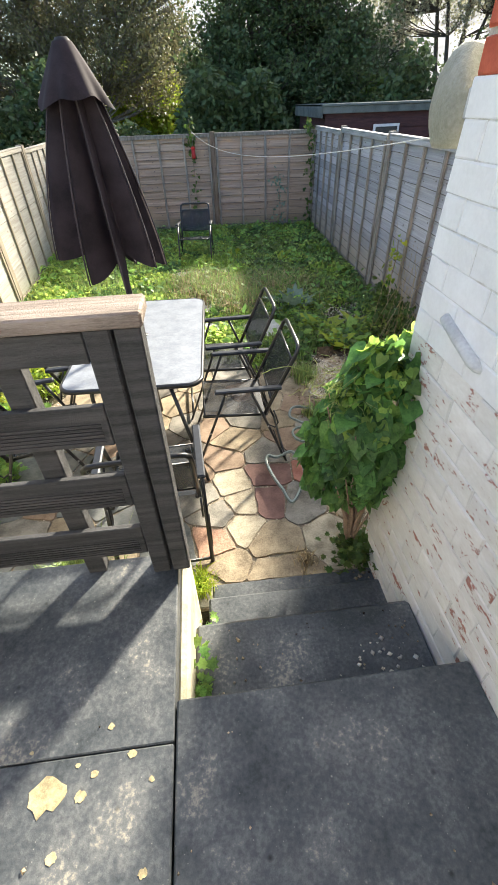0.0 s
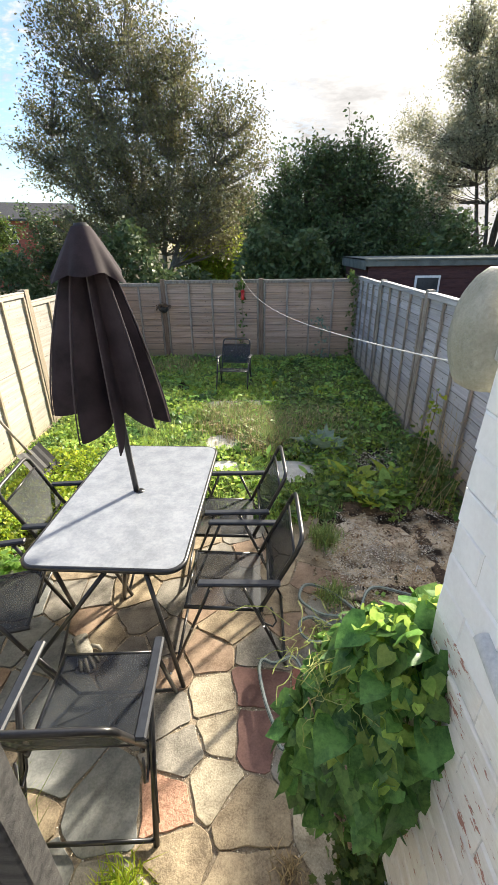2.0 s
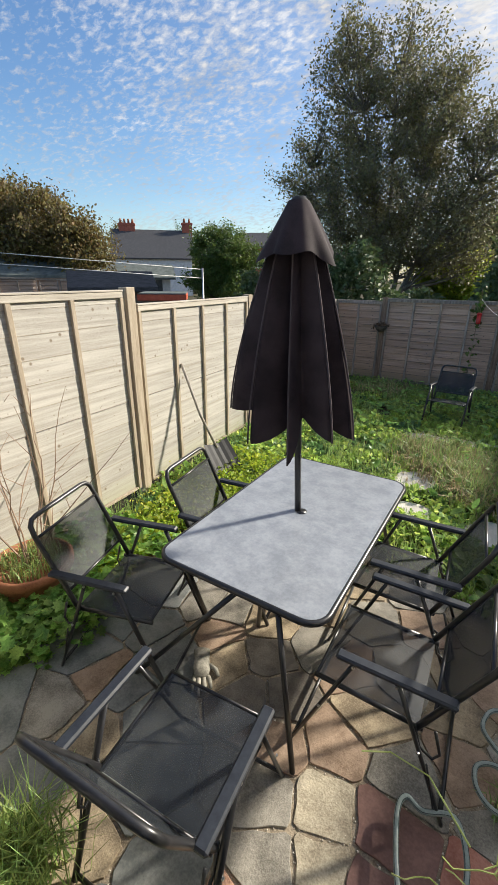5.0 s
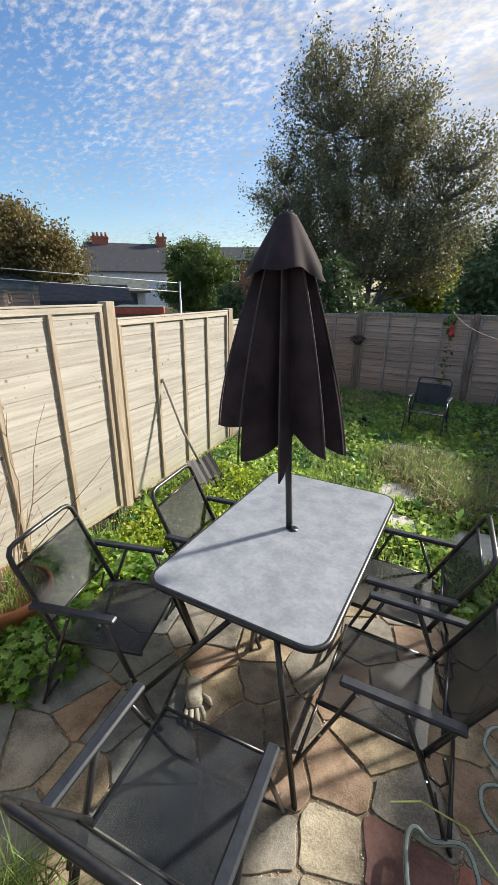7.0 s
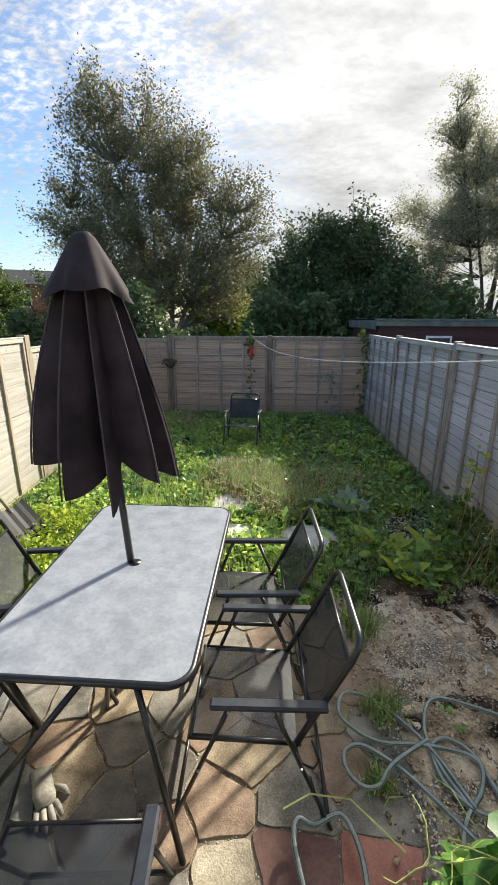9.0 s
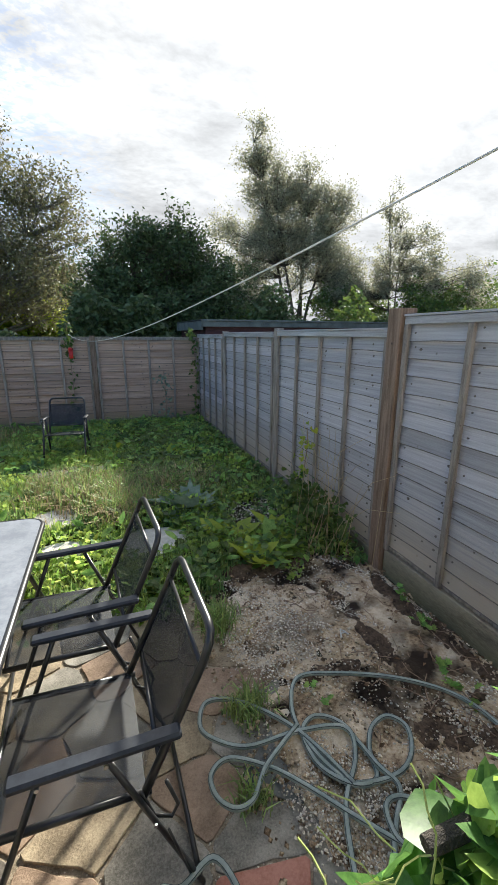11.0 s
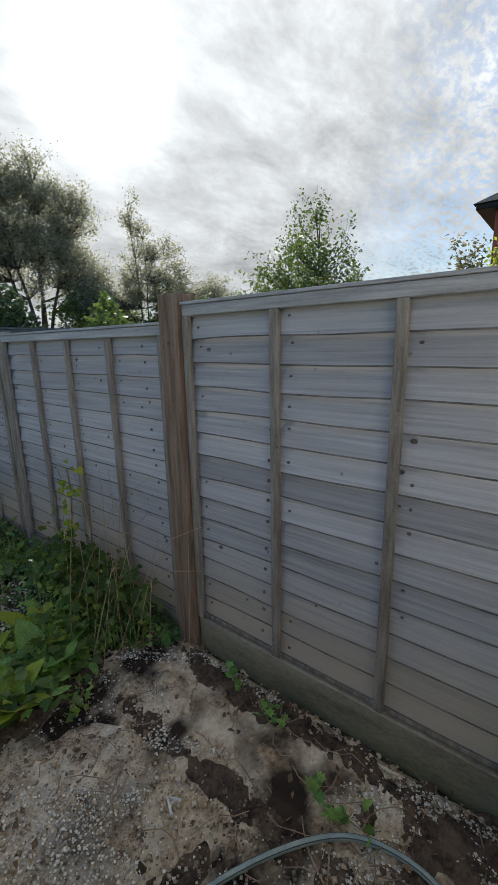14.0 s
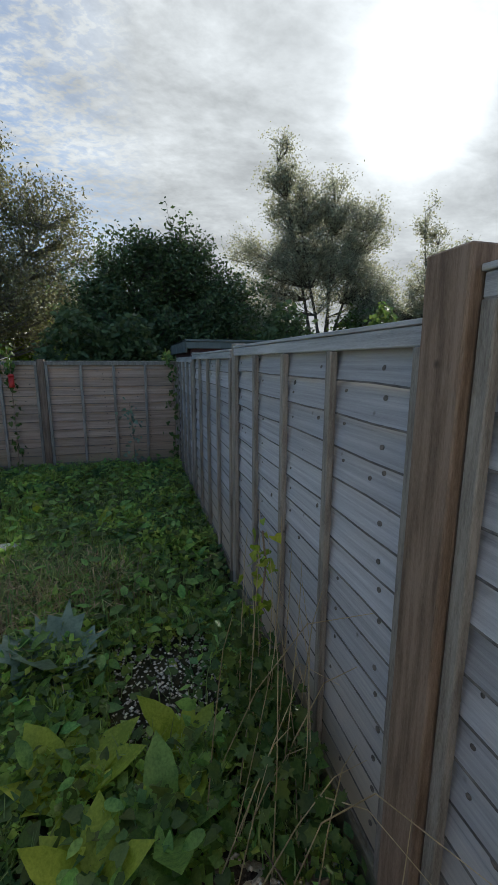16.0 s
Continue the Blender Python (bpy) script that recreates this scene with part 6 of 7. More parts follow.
for i, s in enumerate(CONC):
    poly = [tuple(float(q) for q in p.split()) for p in s.split(";")]
    cx, cy = sum(p[0] for p in poly) / len(poly), sum(p[1] for p in poly) / len(poly)
    rnd = random.Random(i)
    fine_poly = []
    for k, p in enumerate(poly):
        q = poly[(k + 1) % len(poly)]
        m = max(2, int(math.hypot(q[0] - p[0], q[1] - p[1]) / 0.035))
        for j in range(m):
            t = j / m
            fine_poly.append((p[0] + (q[0] - p[0]) * t - cx + rnd.uniform(-0.011, 0.011), p[1] + (q[1] - p[1]) * t - cy + rnd.uniform(-0.011, 0.011)))
    rings = [(1.0, -0.05), (0.985, 0.008), (0.95, 0.014), (0.85, 0.02), (0.7, 0.021), (0.5, 0.02), (0.25, 0.021)]
    v, f = [], []
    n = len(fine_poly)
    for sc, z in rings:
        for x, y in fine_poly:
            zz = z + (0.020 * noise.noise(Vector(((x * sc + cx) * 7, (y * sc + cy) * 9, i))) + 0.010 * noise.noise(Vector(((x * sc + cx) * 31, (y * sc + cy) * 31, i))) if z > 0 else 0)
            v.append((x * sc, y * sc, zz))
    for r in range(len(rings) - 1):
        for k in range(n):
            f.append((r * n + k, r * n + (k + 1) % n, (r + 1) * n + (k + 1) % n, (r + 1) * n + k))
    v.append((0, 0, 0.027))
    for k in range(n):
        f.append(((len(rings) - 1) * n + k, (len(rings) - 1) * n + (k + 1) % n, len(v) - 1))
    ob = part("concrete_piece", Shape().add(v, f), MAT["concrete"], soil_ob, "broken pale concrete")
    ob.location = (cx, cy, -0.006)


def pebbles(name, n, x0, x1, y0, y1, z, size, mat, label, keep=None):
    P = np.stack([rng.uniform(x0, x1, n), rng.uniform(y0, y1, n), np.full(n, z)], 1)
    if keep is not None:
        P = P[keep(P[:, 0], P[:, 1])]
    n = len(P)
    s = size * rng.uniform(0.35, 1.3, n)[:, None]
    oct_ = np.array([(1, 0, 0), (0, 1, 0), (-1, 0, 0), (0, -1, 0), (0, 0, 0.7), (0, 0, -0.7)])
    V = (P[:, None, :] + oct_[None] * s[:, None] * rng.uniform(0.6, 1.3, (n, 6, 1))).reshape(-1, 3)
    i = np.arange(n)[:, None] * 6
    F = np.concatenate([i + t for t in ([0, 1, 4], [1, 2, 4], [2, 3, 4], [3, 0, 4], [1, 0, 5], [2, 1, 5], [3, 2, 5], [0, 3, 5])], 0)
    return tagged(new(name, indexed_mesh(name, V, F, mat)), label, "grit", kind="stuff")


pebbles("grit", 20000, 1.52, 2.72, 2.3, 4.2, 0.026, 0.0055, MAT["chips"], "pale grit and stone chips on the dug ground", lambda x, y: np.sin(x * 8) + np.cos(y * 7) + 0.5 * np.sin(x * 23 + y * 17) > 0.35)
pebbles("grit", 5000, 1.5, 2.75, 1.7, 4.2, 0.018, 0.006, MAT["chips"], "scattered grit on bare soil")
gj = pebbles("grit", 9500, -1.1, 1.5, 1.54, 3.85, -0.003, 0.0042, MAT["chips"], "grit in the joints of the patio")
pebbles("fine_clods", 4000, 1.5, 2.72, 1.9, 4.25, 0.024, 0.005, MAT["clod"], "crumbs of brown earth over the dug ground")
pebbles("clods", 2600, 1.4, 2.75, 1.7, 4.3, 0.022, 0.012, MAT["soil"], "clods of dry soil")
pebbles("grit", 900, 2.0, 2.5, 4.65, 5.4, 0.03, 0.009, MAT["chips"], "gravel showing through the weeds")
d1 = pebbles("droppings", 46, 0.42, 1.24, 0.83, 1.12, AZ + 0.004, 0.006, MAT["soil"], "small dark debris on the step")
d2 = pebbles("debris", 60, -1.0, 1.2, -0.2, 0.76, DZ + 0.003, 0.006, MAT["soil"], "small dark debris on the deck")
d3 = pebbles("debris", 26, 0.98, 1.24, 0.84, 1.0, AZ + 0.004, 0.009, MAT["chips"], "pale chips on the step by the wall")
n = 900
P = np.stack([rng.uniform(1.5, 2.74, n), rng.uniform(2.0, 4.2, n), rng.uniform(0.02, 0.05, n)], 1)
P = P[(P[:, 0] > 2.35) | (rng.uniform(0, 1, n) < 0.25)]
tagged(new("leaf_litter", leaf_cloud("leaf_litter", P, 0.028, MAT["litter"], droop=0.0, aspect=0.7)), "dead brown leaves along the foot of the fence", "leaf litter", kind="stuff")
tw = Shape()
for i in range(120):
    x, y = rng.uniform(1.9, 2.72), rng.uniform(2.05, 4.15)
    if x < 2.35 and rng.uniform() < 0.6:
        continue
    a = rng.uniform(0, 6.28)
    pts = [Vector((x, y, rng.uniform(0.03, 0.05)))]
    for _ in range(4):
        a += rng.normal() * 0.5
        q = pts[-1] + Vector((math.cos(a) * 0.05, math.sin(a) * 0.05, rng.normal() * 0.012))
        q.z = max(q.z, 0.025)
        q.x = min(q.x, 2.73)
        pts.append(q)
    tw.tube(pts, 0.0022, 4, caps=False)
tagged(new("fallen_twigs", tw.mesh("fallen_twigs", MAT["twig"])), "thin dead twigs and roots on the soil", "twigs", kind="stuff")

# hose
HOSES = ["2.28 2.46;2.41 2.59;2.46 2.75;2.40 2.93;2.21 3.09;1.96 3.22;1.78 3.24;1.69 3.11;1.68 2.94;1.74 2.78;1.83 2.74;1.95 2.73;2.05 2.79;2.09 2.87;2.05 2.94;1.96 2.92;1.89 2.84;1.86 2.75;1.76 2.75;1.68 2.86;1.68 2.99;1.75 3.04;1.83 3.01;1.86 2.92;1.82 2.83;1.71 2.72;1.65 2.61;1.60 2.45;1.62 2.3",
         "1.76 2.75;1.66 3.01;1.49 3.21;1.35 3.25;1.30 3.17;1.33 3.08;1.45 3.01;1.65 3.00;1.83 2.96;1.87 2.88;1.88 2.77;1.91 2.69;1.82 2.60;1.76 2.53;1.70 2.38;1.74 2.2",
         "1.80 2.54;1.70 2.67;1.59 2.80;1.50 2.91;1.37 2.98;1.29 2.95;1.29 2.87;1.34 2.81;1.41 2.83;1.48 2.90;1.58 2.97;1.67 3.02",
         "2.14 2.42;2.00 2.54;1.90 2.65;1.82 2.65;1.79 2.57;1.82 2.49;1.85 2.3;1.95 2.1", "1.12 2.35;1.08 2.47;1.05 2.62;1.07 2.68;1.13 2.67;1.23 2.70;1.28 2.61;1.28 2.48;1.24 2.37;1.16 2.25;1.12 2.35"]


def smooth_path(pts, k=6):
    P = [Vector(p) for p in pts]
    out = []
    for i in range(len(P) - 1):
        a, b, c, d = P[max(0, i - 1)], P[i], P[i + 1], P[min(len(P) - 1, i + 2)]
        for j in range(k):
            t = j / k
            out.append(0.5 * ((2 * b) + (c - a) * t + (2 * a - 5 * b + 4 * c - d) * t * t + (3 * b - a - 3 * c + d) * t ** 3))
    out.append(P[-1])
    return out


hose = thing("garden_hose", "grey-green garden hose lying in tangled coils on the soil and stones", "hose")
for i, s in enumerate(HOSES):
    pts = [(*(float(q) for q in p.split()), 0.036 + 0.018 * abs(math.sin(j * 1.3 + i * 1.1)) + 0.006 * i) for j, p in enumerate(s.split(";"))]
    path = smooth_path(pts)
    part("hose_length", Shape().tube(path, 0.0102, 10), MAT["hose"], hose, smooth=True)
    for side in (-1, 1):
        off = []
        for j, p in enumerate(path):
            d = (path[min(j + 1, len(path) - 1)] - path[max(j - 1, 0)]).normalized()
            sd = Vector((-d.y, d.x, 0)) * side
            off.append(p + sd * 0.0072 + Vector((0, 0, 0.0062)))
        part("stripe", Shape().tube(off, 0.0016, 5), MAT["hose_dark"], hose, smooth=True)

# white peg on the soil
peg = Shape().tube([(2.11, 3.39, 0.062), (2.135, 3.44, 0.070), (2.16, 3.40, 0.062)], 0.0050, 6).tube([(2.12, 3.415, 0.066), (2.15, 3.415, 0.066)], 0.0035, 6)
solo("clothes_peg", peg, MAT["cord"], "white plastic clothes peg lying on the soil", "clothes peg")

# clothes line, its covered fitting at the house corner, and the bird feeder
line_pts = []
for i in range(41):
    t = i / 40
    p = Vector((0.61, 9.33, 1.60)).lerp(Vector((1.535, 1.98, 1.852)), t)
    p.z -= 0.72 * t * (1 - t)
    line_pts.append(p)
solo("clothes_line", Shape().tube(line_pts, 0.0019, 6), MAT["cord"], "white clothes line hanging in a shallow curve across the garden", "clothes line", smooth=True)
cov = thing("covered_line_reel", "khaki plastic cover over a fitting at the house corner", "cover")
v, f = [], []
nt, nz = 28, 14
for i in range(nz + 1):
    t = i / nz
    for j in range(nt):
        th = 2 * math.pi * j / nt
        prof = math.sin(math.pi * min(1, 0.12 + t * 0.86)) ** 0.35
        c, s = math.cos(th), math.sin(th)
        sq = 1 / max(abs(c), abs(s)) ** 0.45
        w = 1 + 0.05 * noise.noise(Vector((c * 2, s * 2, t * 4)))
        v.append((1.325 + 0.075 * c * sq * prof * w, 1.765 + 0.085 * s * sq * prof * w, 1.88 + 0.235 * t))
for i in range(nz):
    for j in range(nt):
        a, b = i * nt + j, i * nt + (j + 1) % nt
        f.append((a, b, b + nt, a + nt))
f += [tuple(reversed(range(nt))), tuple(nz * nt + j for j in range(nt))]
part("cover", Shape().add(v, f), MAT["cover"], cov, smooth=True)
part("bracket", Shape().box((1.295, 1.622, 1.95), (1.365, 1.70, 2.02), bevel=0.004), MAT["lead"], cov, "grey metal bracket")

fd = thing("bird_feeder", "small red hanging bird feeder on the end fence", "bird feeder")
part("tube", Shape().tube([(0.63, 9.29, 1.21), (0.63, 9.29, 1.225), (0.63, 9.29, 1.35)], [0.03, 0.034, 0.034], 14), MAT["feeder"], fd, smooth=True)
part("lid", Shape().tube([(0.63, 9.29, 1.351), (0.63, 9.29, 1.372), (0.63, 9.29, 1.385)], [0.043, 0.035, 0.012], 14), MAT["feeder"], fd, smooth=True)
part("hook", Shape().tube([(0.63, 9.29, 1.38), (0.63, 9.30, 1.52), (0.625, 9.33, 1.585)], 0.003, 5), MAT["rivet"], fd, smooth=True)
bk = thing("hanging_basket", "small dark wall basket with dried moss on the end fence post", "basket")
part("bowl", Shape().tube([(-0.89, 9.30, 0.98), (-0.89, 9.30, 1.03), (-0.89, 9.29, 1.10)], [0.03, 0.085, 0.11], 14), MAT["bark"], bk, smooth=True)
part("moss", leaf_cloud("moss", np.stack([rng.normal(-0.89, 0.06, 260), rng.normal(9.29, 0.04, 260), rng.normal(1.11, 0.02, 260)], 1), 0.04, MAT["litter"]), None, bk, kind="stuff")

# shovel, pot, gloves
sv = thing("snow_shovel", "black plastic snow shovel with wooden handle leaning on the sunlit fence", "shovel", m=pose(0.29, 0.02, 0))
part("handle", Shape().tube([(-1.865, 4.60, 1.10), (-1.66, 4.60, 0.62), (-1.48, 4.62, 0.30)], 0.014, 10), MAT["handle"], sv, smooth=True)
v, f = [], []
for side in (0, 1):
    for i in range(9):
        for j in range(9):
            u, t = j / 8 * 2 - 1, i / 8
            v.append((-1.50 + 0.20 * t + 0.035 * u, 4.62 + 0.17 * u * (0.85 + 0.15 * t), 0.34 - 0.31 * t + 0.03 * u * u + 0.005 * math.cos(u * 14) - side * 0.006))
for side in (0, 1):
    for i in range(8):
        for j in range(8):
            a = side * 81 + i * 9 + j
            f.append((a, a + 1, a + 10, a + 9) if side else (a, a + 9, a + 10, a + 1))
rim = [i for i in range(9)] + [i * 9 + 8 for i in range(1, 9)] + [72 + i for i in range(7, -1, -1)] + [i * 9 for i in range(7, 0, -1)]
for k in range(len(rim)):
    a, b = rim[k], rim[(k + 1) % len(rim)]
    f.append((a, b, b + 81, a + 81))
part("blade", Shape().add(v, f), MAT["shovel"], sv, "black plastic scoop", smooth=False)

pot = thing("plant_pot", "round terracotta pot with weeds and bare twigs by the fence", "plant pot", m=pose(-1.47, 2.46, 0))
prof = [(0.0, 0.0), (0.16, 0.0), (0.20, 0.10), (0.225, 0.20), (0.245, 0.205), (0.25, 0.26), (0.235, 0.272), (0.222, 0.262), (0.215, 0.23), (0.0, 0.225)]
v, f = [], []
for r, z in prof:
    for j in range(28):
        v.append((r * math.cos(2 * math.pi * j / 28), r * math.sin(2 * math.pi * j / 28), z))
for i in range(len(prof) - 1):
    for j in range(28):
        a, b = i * 28 + j, i * 28 + (j + 1) % 28
        f.append((a, b, b + 28, a + 28))
part("pot", Shape().add(v, f), MAT["terracotta"], pot, smooth=True)
a = rng.uniform(0, 6.28, 500); r = 0.2 * np.sqrt(rng.uniform(0, 1, 500))
part("weeds_in_pot", blades("pot_weed", np.stack([r * np.cos(a), r * np.sin(a), np.full(500, 0.23)], 1), 0.11, 0.006, MAT["grass"], 0.9), None, pot).name = "pot_weed"
tw = Shape()
for i in range(9):
    a0 = rng.uniform(0, 6.28)
    p = Vector((0.04 * math.cos(a0), 0.04 * math.sin(a0), 0.23))
    d = Vector((0.35 * math.cos(a0) - 0.1, 0.35 * math.sin(a0), 1)).normalized()
    pts = [p]
    for _ in range(7):
        d = (d + Vector((rng.normal(), rng.normal(), rng.normal() * 0.3)) * 0.13).normalized()
        pts.append(pts[-1] + d * rng.uniform(0.12, 0.19))
        pts[-1].x = max(pts[-1].x, -0.40)
    tw.tube(pts, [0.006 - 0.0007 * k for k in range(8)], 5, caps=False)
    for _ in range(3):
        k = rng.integers(2, 7)
        q = pts[k]
        e = q + Vector((rng.normal() * 0.1, rng.normal() * 0.12, 0.16))
        e.x = max(e.x, -0.40)
        tw.tube([q, e], [0.003, 0.0012], 4, caps=False)
part("bare_twig", tw, MAT["twig"], pot)

gl = thing("glove", "dirty grey work glove lying on the stones under the table", "glove", m=pose(-0.19, 2.53, 0.0, 0, 0, 35))
palm = Shape().tube([(0, 0.12, 0.022), (0, 0.06, 0.026), (0, 0.0, 0.028), (0, -0.05, 0.024)], [0.045, 0.04, 0.045, 0.036], 12, flat=0.42)
part("palm", palm, MAT["glove"], gl, smooth=True)
for i, (x, y, l) in enumerate(((-0.034, -0.045, 0.07), (-0.012, -0.055, 0.085), (0.012, -0.055, 0.08), (0.033, -0.045, 0.065))):
    part("finger", Shape().tube([(x, y, 0.02), (x * 1.3, y - l * 0.5, 0.022), (x * 1.45, y - l, 0.014)], [0.013, 0.0125, 0.009], 8, flat=0.8), MAT["glove"], gl, smooth=True)
part("thumb", Shape().tube([(0.04, 0.02, 0.02), (0.075, -0.01, 0.02), (0.085, -0.045, 0.014)], [0.014, 0.0135, 0.01], 8, flat=0.8), MAT["glove"], gl, smooth=True)
tag_ = Shape().add([(0.13, 1.605, 0.60), (0.15, 1.603, 0.60), (0.165, 1.595, 0.535), (0.145, 1.597, 0.535), (0.13, 1.607, 0.60), (0.15, 1.605, 0.60), (0.165, 1.597, 0.535), (0.145, 1.599, 0.535)], [(0, 1, 2, 3), (7, 6, 5, 4), (0, 4, 5, 1), (2, 6, 7, 3)])

# weeds with yellow flowers by the chairs
P = np.stack([rng.normal(-1.38, 0.16, 150), rng.normal(3.65, 0.25, 150), rng.uniform(0.10, 0.24, 150)], 1)
tagged(new("flowering_weed", leaf_cloud("flowering_weed", P, 0.022, MAT["yellow"], droop=0, aspect=0.9)), "small yellow-green flower heads along the sunlit fence", "flowers", kind="stuff")


# neighbouring sheds and houses
def gable_house(name, x, y, rot, w, d, eave, ridge, wall, roof, label, chimneys=(), windows=(), cat="house"):
    """The front is local -y; w along local x. windows: (x, z, w, h)."""
    ob = thing(name, label, cat, m=pose(x, y, 0, 0, 0, rot))
    body = Shape().box((-w / 2, 0, 0), (w / 2, d, eave))
    body.add([(-w / 2, 0, eave), (w / 2, 0, eave), (w / 2, d, eave), (-w / 2, d, eave), (-w / 2, d / 2, ridge - 0.1), (w / 2, d / 2, ridge - 0.1)],
             [(0, 1, 5, 4), (2, 3, 4, 5), (0, 4, 3), (1, 2, 5)])
    part("wall", body, wall, ob)
    o = 0.3
    for s in (0, 1):
        y0, y1 = (-o, d / 2) if s == 0 else (d + o, d / 2)
        slope = (ridge - eave) / (d / 2)
        z0 = eave - o * slope
        sh = Shape().add([(-w / 2 - o, y0, z0), (w / 2 + o, y0, z0), (w / 2 + o, y1, ridge), (-w / 2 - o, y1, ridge), (-w / 2 - o, y0, z0 + 0.12), (w / 2 + o, y0, z0 + 0.12), (w / 2 + o, y1, ridge + 0.12), (-w / 2 - o, y1, ridge + 0.12)],
                         [(0, 1, 2, 3), (7, 6, 5, 4), (0, 4, 5, 1), (1, 5, 6, 2), (2, 6, 7, 3), (3, 7, 4, 0)])
        part("roof", sh, roof, ob)
    for cx, cw, top in chimneys:
        ch = part("chimney", Shape().box((cx - cw / 2, d / 2 - 0.35, ridge - 0.6), (cx + cw / 2, d / 2 + 0.35, top)), MAT["housebrick"], ob, "red brick chimney")
        part("band", Shape().box((cx - cw / 2 - 0.06, d / 2 - 0.41, top - 0.22), (cx + cw / 2 + 0.06, d / 2 + 0.41, top - 0.06)), MAT["housebrick"], ch)
        k = max(2, int(cw / 0.4))
        for i in range(k):
            px = cx - cw / 2 + cw * (i + 0.5) / k
            part("chimney_pot", Shape().tube([(px, d / 2, top), (px, d / 2, top + 0.42)], [0.13, 0.10], 10), MAT["terracotta"], ch, smooth=True)
    for wx, wz, ww, wh in windows:
        fr = part("window", Shape().box((wx - ww / 2, -0.06, wz), (wx + ww / 2, -0.004, wz + wh)), MAT["render_white"], ob, "white framed window")
        for s in (-1, 1):
            px = wx + s * ww / 4
            part("pane", Shape().box((px - ww / 4 + 0.06, -0.075, wz + 0.07), (px + ww / 4 - 0.06, -0.062, wz + wh - 0.07)), MAT["darkwin"], fr)
    return ob


ex, ey = 0.99, 1.56
hx, hy = polar(-43.3, 48, ex, ey)
gable_house("terrace_house", hx, hy, 43, 8.0, 8, 3.8, 6.6, MAT["render_white"], MAT["roof_slate"], "white rendered terraced house with a dark slate roof and red chimneys", ((-2.6, 1.7, 7.3), (3.9, 1.1, 7.5)), ((-2, 1.9, 1.2, 1.1), (1.5, 1.9, 1.2, 1.1)))
hx, hy = polar(-28, 32, ex, ey)
gable_house("white_house", hx, hy, 22, 5.5, 7, 3.9, 5.0, MAT["housebrick"], MAT["roof_slate"], "brick and white house with a slate roof seen between trees", (), ((-1.2, 2.5, 1.1, 1.1), (1.2, 2.5, 1.1, 1.1)))
hx, hy = polar(-45.3, 26, ex, ey)
gable_house("outbuilding", hx, hy, 45, 3.6, 3.2, 1.85, 2.45, MAT["render_white"], MAT["felt"], "low white outbuilding with a green-grey roof", (), ((0.9, 1.0, 1.0, 0.9),), "outbuilding")
hx, hy = polar(-58.5, 22, ex, ey)
gable_house("garage", hx, hy, 57, 5.2, 5, 1.9, 2.7, MAT["shed_wood"], MAT["felt"], "garage with a pale grey-green sheet roof", (), (), "garage")
hx, hy = polar(-48.3, 13.5, ex, ey)
gable_house("garden_shed", hx, hy, 52, 1.9, 1.5, 1.6, 1.92, MAT["shed_wood"], MAT["roof_slate"], "small brown wooden garden shed with a dark felt roof", (), (), "shed")
hx, hy = polar(-42.3, 8.6, ex, ey)
rs = thing("red_roofed_store", "low store with a red-edged grey flat roof behind the fence", "shed", m=pose(hx, hy, 0, 0, 0, 38))
part("wall", Shape().box((-0.42, 0.03, 0), (0.42, 1.2, 1.45)), MAT["shed_wood"], rs)
part("fascia", Shape().box((-0.47, -0.03, 1.45), (0.47, 1.25, 1.56), bevel=0.004), MAT["red"], rs, "red painted edge board")
part("roof", Shape().box((-0.46, -0.02, 1.562), (0.46, 1.24, 1.585), bevel=0.004), MAT["felt"], rs)
# a far run of fence
ff_ = thing("neighbour_fence", "weathered wooden fence in a neighbouring garden", "fence")
for i in range(5):
    hx, hy = polar(-67 + i * 4.2, 17.5, ex, ey)
    fence_panel(ff_, (hx, hy, 0), 57, 1.8, 0.01, 1.85 - 0.03 * i, 0.14, MAT["slat_brown"], MAT["batten"], 4, "weathered panel")
# posts and lines of the neighbour's drying frame
px, py = polar(-37, 8.8, ex, ey)
solo("line_post", Shape().tube([(px, py, 0), (px, py, 2.05)], 0.018, 8), MAT["rivet"], "thin grey metal post of a neighbour's washing line", "line post", smooth=True)
qx, qy = polar(-64, 8.0, ex, ey)
for dz in (0.0, -0.16):
    solo("washing_line", Shape().tube([(px, py, 2.02 + dz), ((px + qx) / 2, (py + qy) / 2, 2.13 + dz), (qx, qy, 2.24 + dz)], 0.006, 5), MAT["cord"], "grey washing line in the neighbouring garden", "washing line", "neighbour's washing lines", smooth=True)

# maroon shed beyond the end of the grey fence
sd = thing("maroon_shed", "long maroon timber shed with flat felt roof and small white-framed windows", "shed")
part("wall", Shape().box((3.02, 9.78, 0), (7.5, 12.2, 1.74)), MAT["maroon"], sd)
for i in range(10):
    part("board", Shape().box((3.01, 9.762, 0.12 + i * 0.155), (7.5, 9.778, 0.26 + i * 0.155), bevel=0.003), MAT["maroon"], sd)
part("fascia", Shape().box((2.95, 9.70, 1.74), (7.6, 9.735, 1.84), bevel=0.004), MAT["felt"], sd, "grey-green edge board")
part("end_fascia", Shape().box((2.93, 9.737, 1.68), (2.965, 12.3, 1.875), bevel=0.004), MAT["felt"], sd)
part("roof", Shape().box((2.93, 9.68, 1.842), (7.6, 12.3, 1.875), bevel=0.006), MAT["felt"], sd)
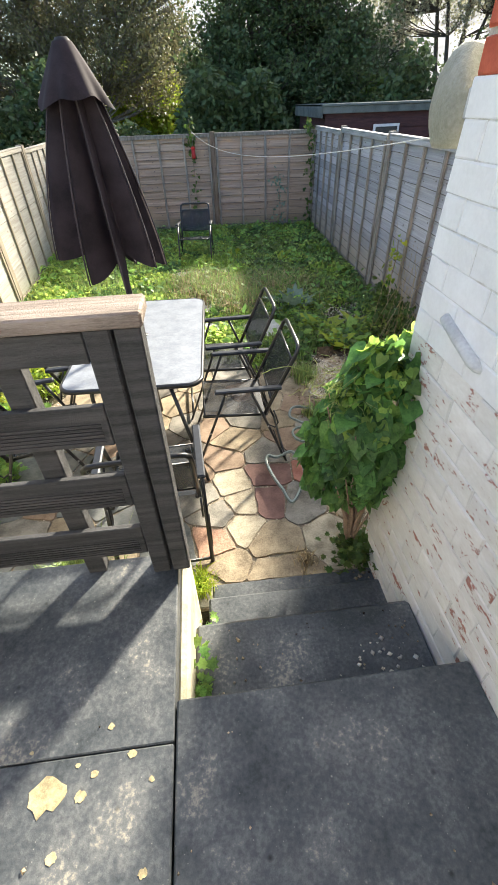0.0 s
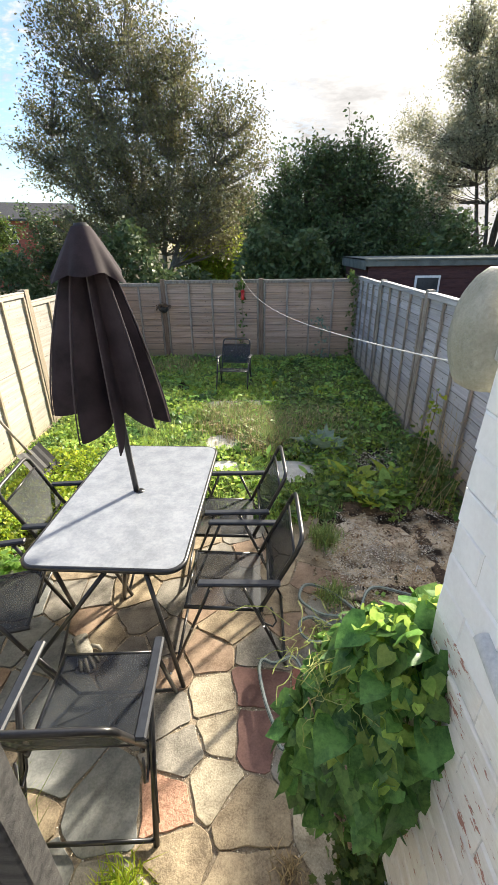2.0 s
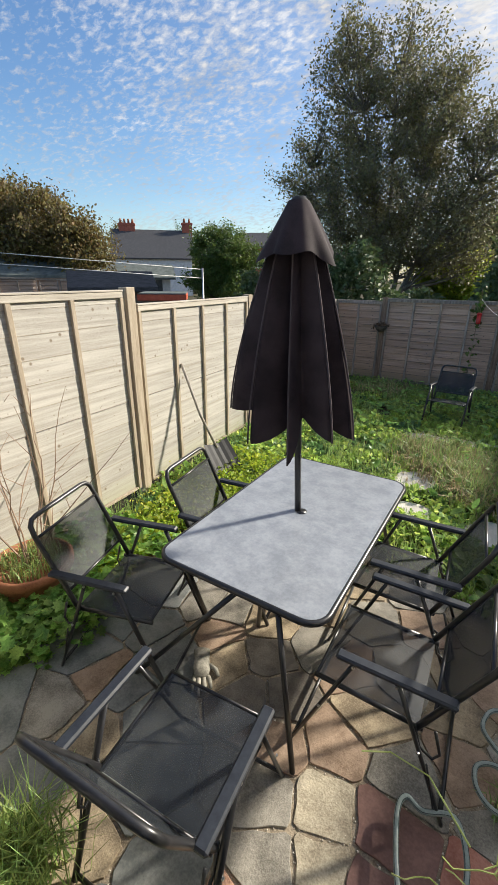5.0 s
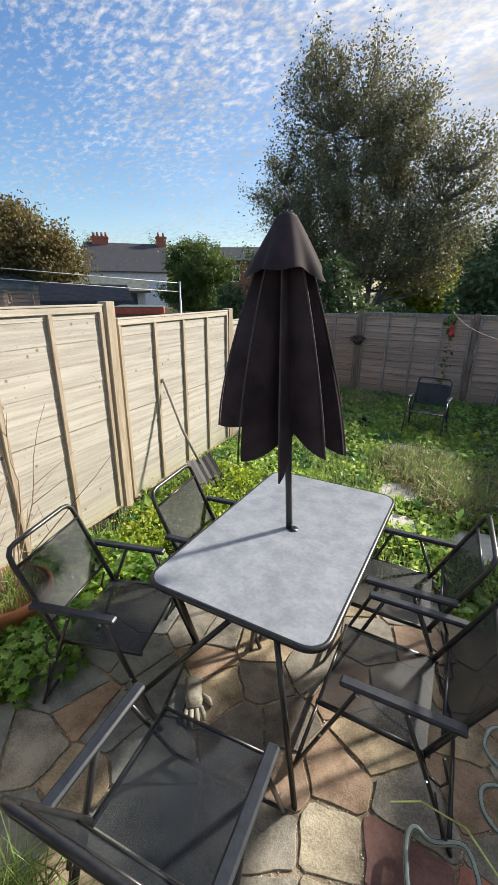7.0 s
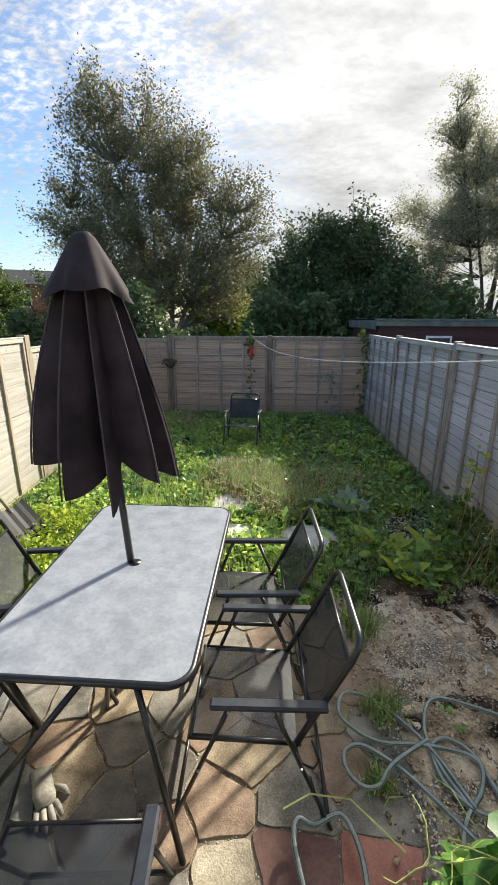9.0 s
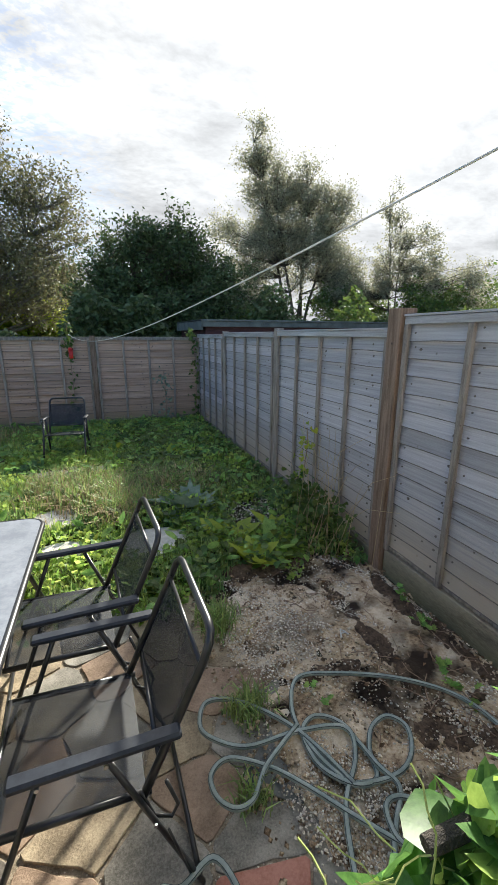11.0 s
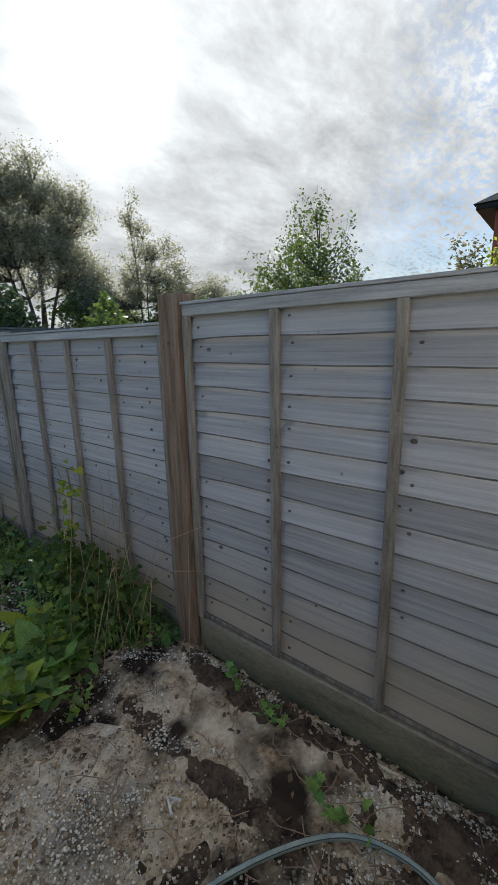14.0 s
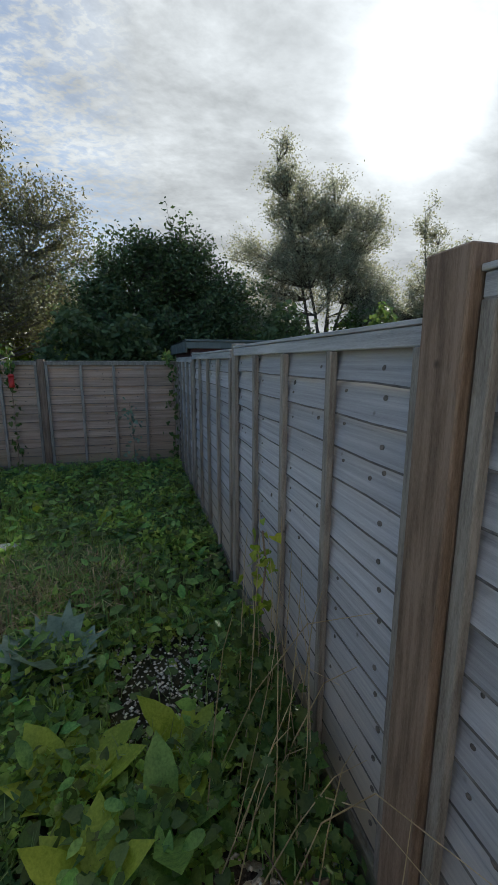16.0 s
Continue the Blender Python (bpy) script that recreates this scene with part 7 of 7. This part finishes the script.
for wx in (4.15,):
    fr = part("window", Shape().box((wx - 0.24, 9.735, 1.22), (wx + 0.24, 9.76, 1.57), bevel=0.003), MAT["render_white"], sd, "white framed window")
    part("pane", Shape().box((wx - 0.20, 9.725, 1.27), (wx + 0.20, 9.733, 1.53)), MAT["darkwin"], fr)

# red brick house to the side
rh = thing("brick_house", "red brick house with dark hipped slate roof beyond the fence", "house")
part("wall", Shape().box((13.0, -6, 0), (20.0, 4.45, 4.35)), MAT["housebrick"], rh)
part("soffit", Shape().box((12.65, -6.35, 4.352), (20.35, 4.80, 4.47), bevel=0.01), MAT["shovel"], rh, "black gutter board")
part("roof", Shape().add([(12.6, -6.4, 4.475), (20.4, -6.4, 4.475), (20.4, 4.85, 4.475), (12.6, 4.85, 4.475), (16.5, -2.5, 6.9), (16.5, 0.95, 6.9)],
                         [(3, 2, 1, 0), (0, 1, 4), (1, 2, 5, 4), (2, 3, 5), (3, 0, 4, 5)]), MAT["roof_slate"], rh)
tree("yellow_shrub", 9.6, 3.5, [(0, 0, 2.6, 0.55, 0.75), (0.2, 0, 1.8, 0.6, 0.7)], MAT["leaf_lime"], MAT["bark"], "bright yellow-green shrub in front of the brick house", 6000, 0.075, 61, twigs=80, trunk=0.05, category="shrub", spray=0.35, spread=0.06)
tree("grey_shrub", 9.0, 4.15, [(0, 0, 2.55, 0.3, 0.6), (0, 0, 1.8, 0.4, 0.6)], MAT["leaf_grey"], MAT["bark"], "thin grey-leaved shrub beside the brick house", 1600, 0.07, 62, twigs=40, trunk=0.04, category="shrub", spray=0.3, spread=0.05)

# paint flaked off the deck
FLAKES = ((-0.02, 0.60, 0.055), (0.10, 0.63, 0.012), (0.20, 0.665, 0.014), (-0.30, 0.9, 0.010), (0.26, 0.60, 0.009), (0.13, 0.74, 0.011), (0.02, 0.47, 0.016), (0.25, 0.42, 0.013), (0.05, 0.655, 0.008), (0.07, 0.585, 0.018), (-0.09, 0.70, 0.007))
for i, (x, y, r) in enumerate(FLAKES):
    rnd = random.Random(i)
    poly = [(r * math.cos(a) * (0.9 + 0.25 * noise.noise(Vector((math.cos(a) * 2, math.sin(a) * 2, i * 3.1)))) * rnd.uniform(0.9, 1.08), r * 0.8 * math.sin(a) * (0.9 + 0.5 * noise.noise(Vector((math.cos(a) * 2, math.sin(a) * 2, i * 5.1))))) for a in [2 * math.pi * k / 17 for k in range(17)]]
    NEAR_BY.append(solo("paint_flake", Shape().prism(poly, 0, 0.0012), MAT["old_paint"], "patch of old cream paint showing on the dark deck", "paint patch", "paint patches", m=pose(x, y, DZ + 0.0005)))

# terrace group: moved, shrunk and turned a degree to fit the camera's view
NEAR = pose(0.285, 0.309, 0, 0, 0, 1.04) @ Matrix.Scale(0.964, 4)
NEAR_BY += [gj, d1, d2, d3, table, rail, pipe, cov, gl, pot, patio, house_wall, bpy.data.objects["parasol"], bpy.data.objects["flowering_weed"]]
NEAR_BY += [o for o in scene.objects if o.parent is None and (o.name.split(".")[0] in ("deck", "deck_slab", "landing", "step_upper", "step_lower", "step_foot", "deck_side_render", "wall_back", "mortar_band")
                                                              or o.name.startswith("folding_chair") and o is not far_chair)]
for o in NEAR_BY:
    o.matrix_basis = NEAR @ o.matrix_basis

lay_stones()
lay_bricks()
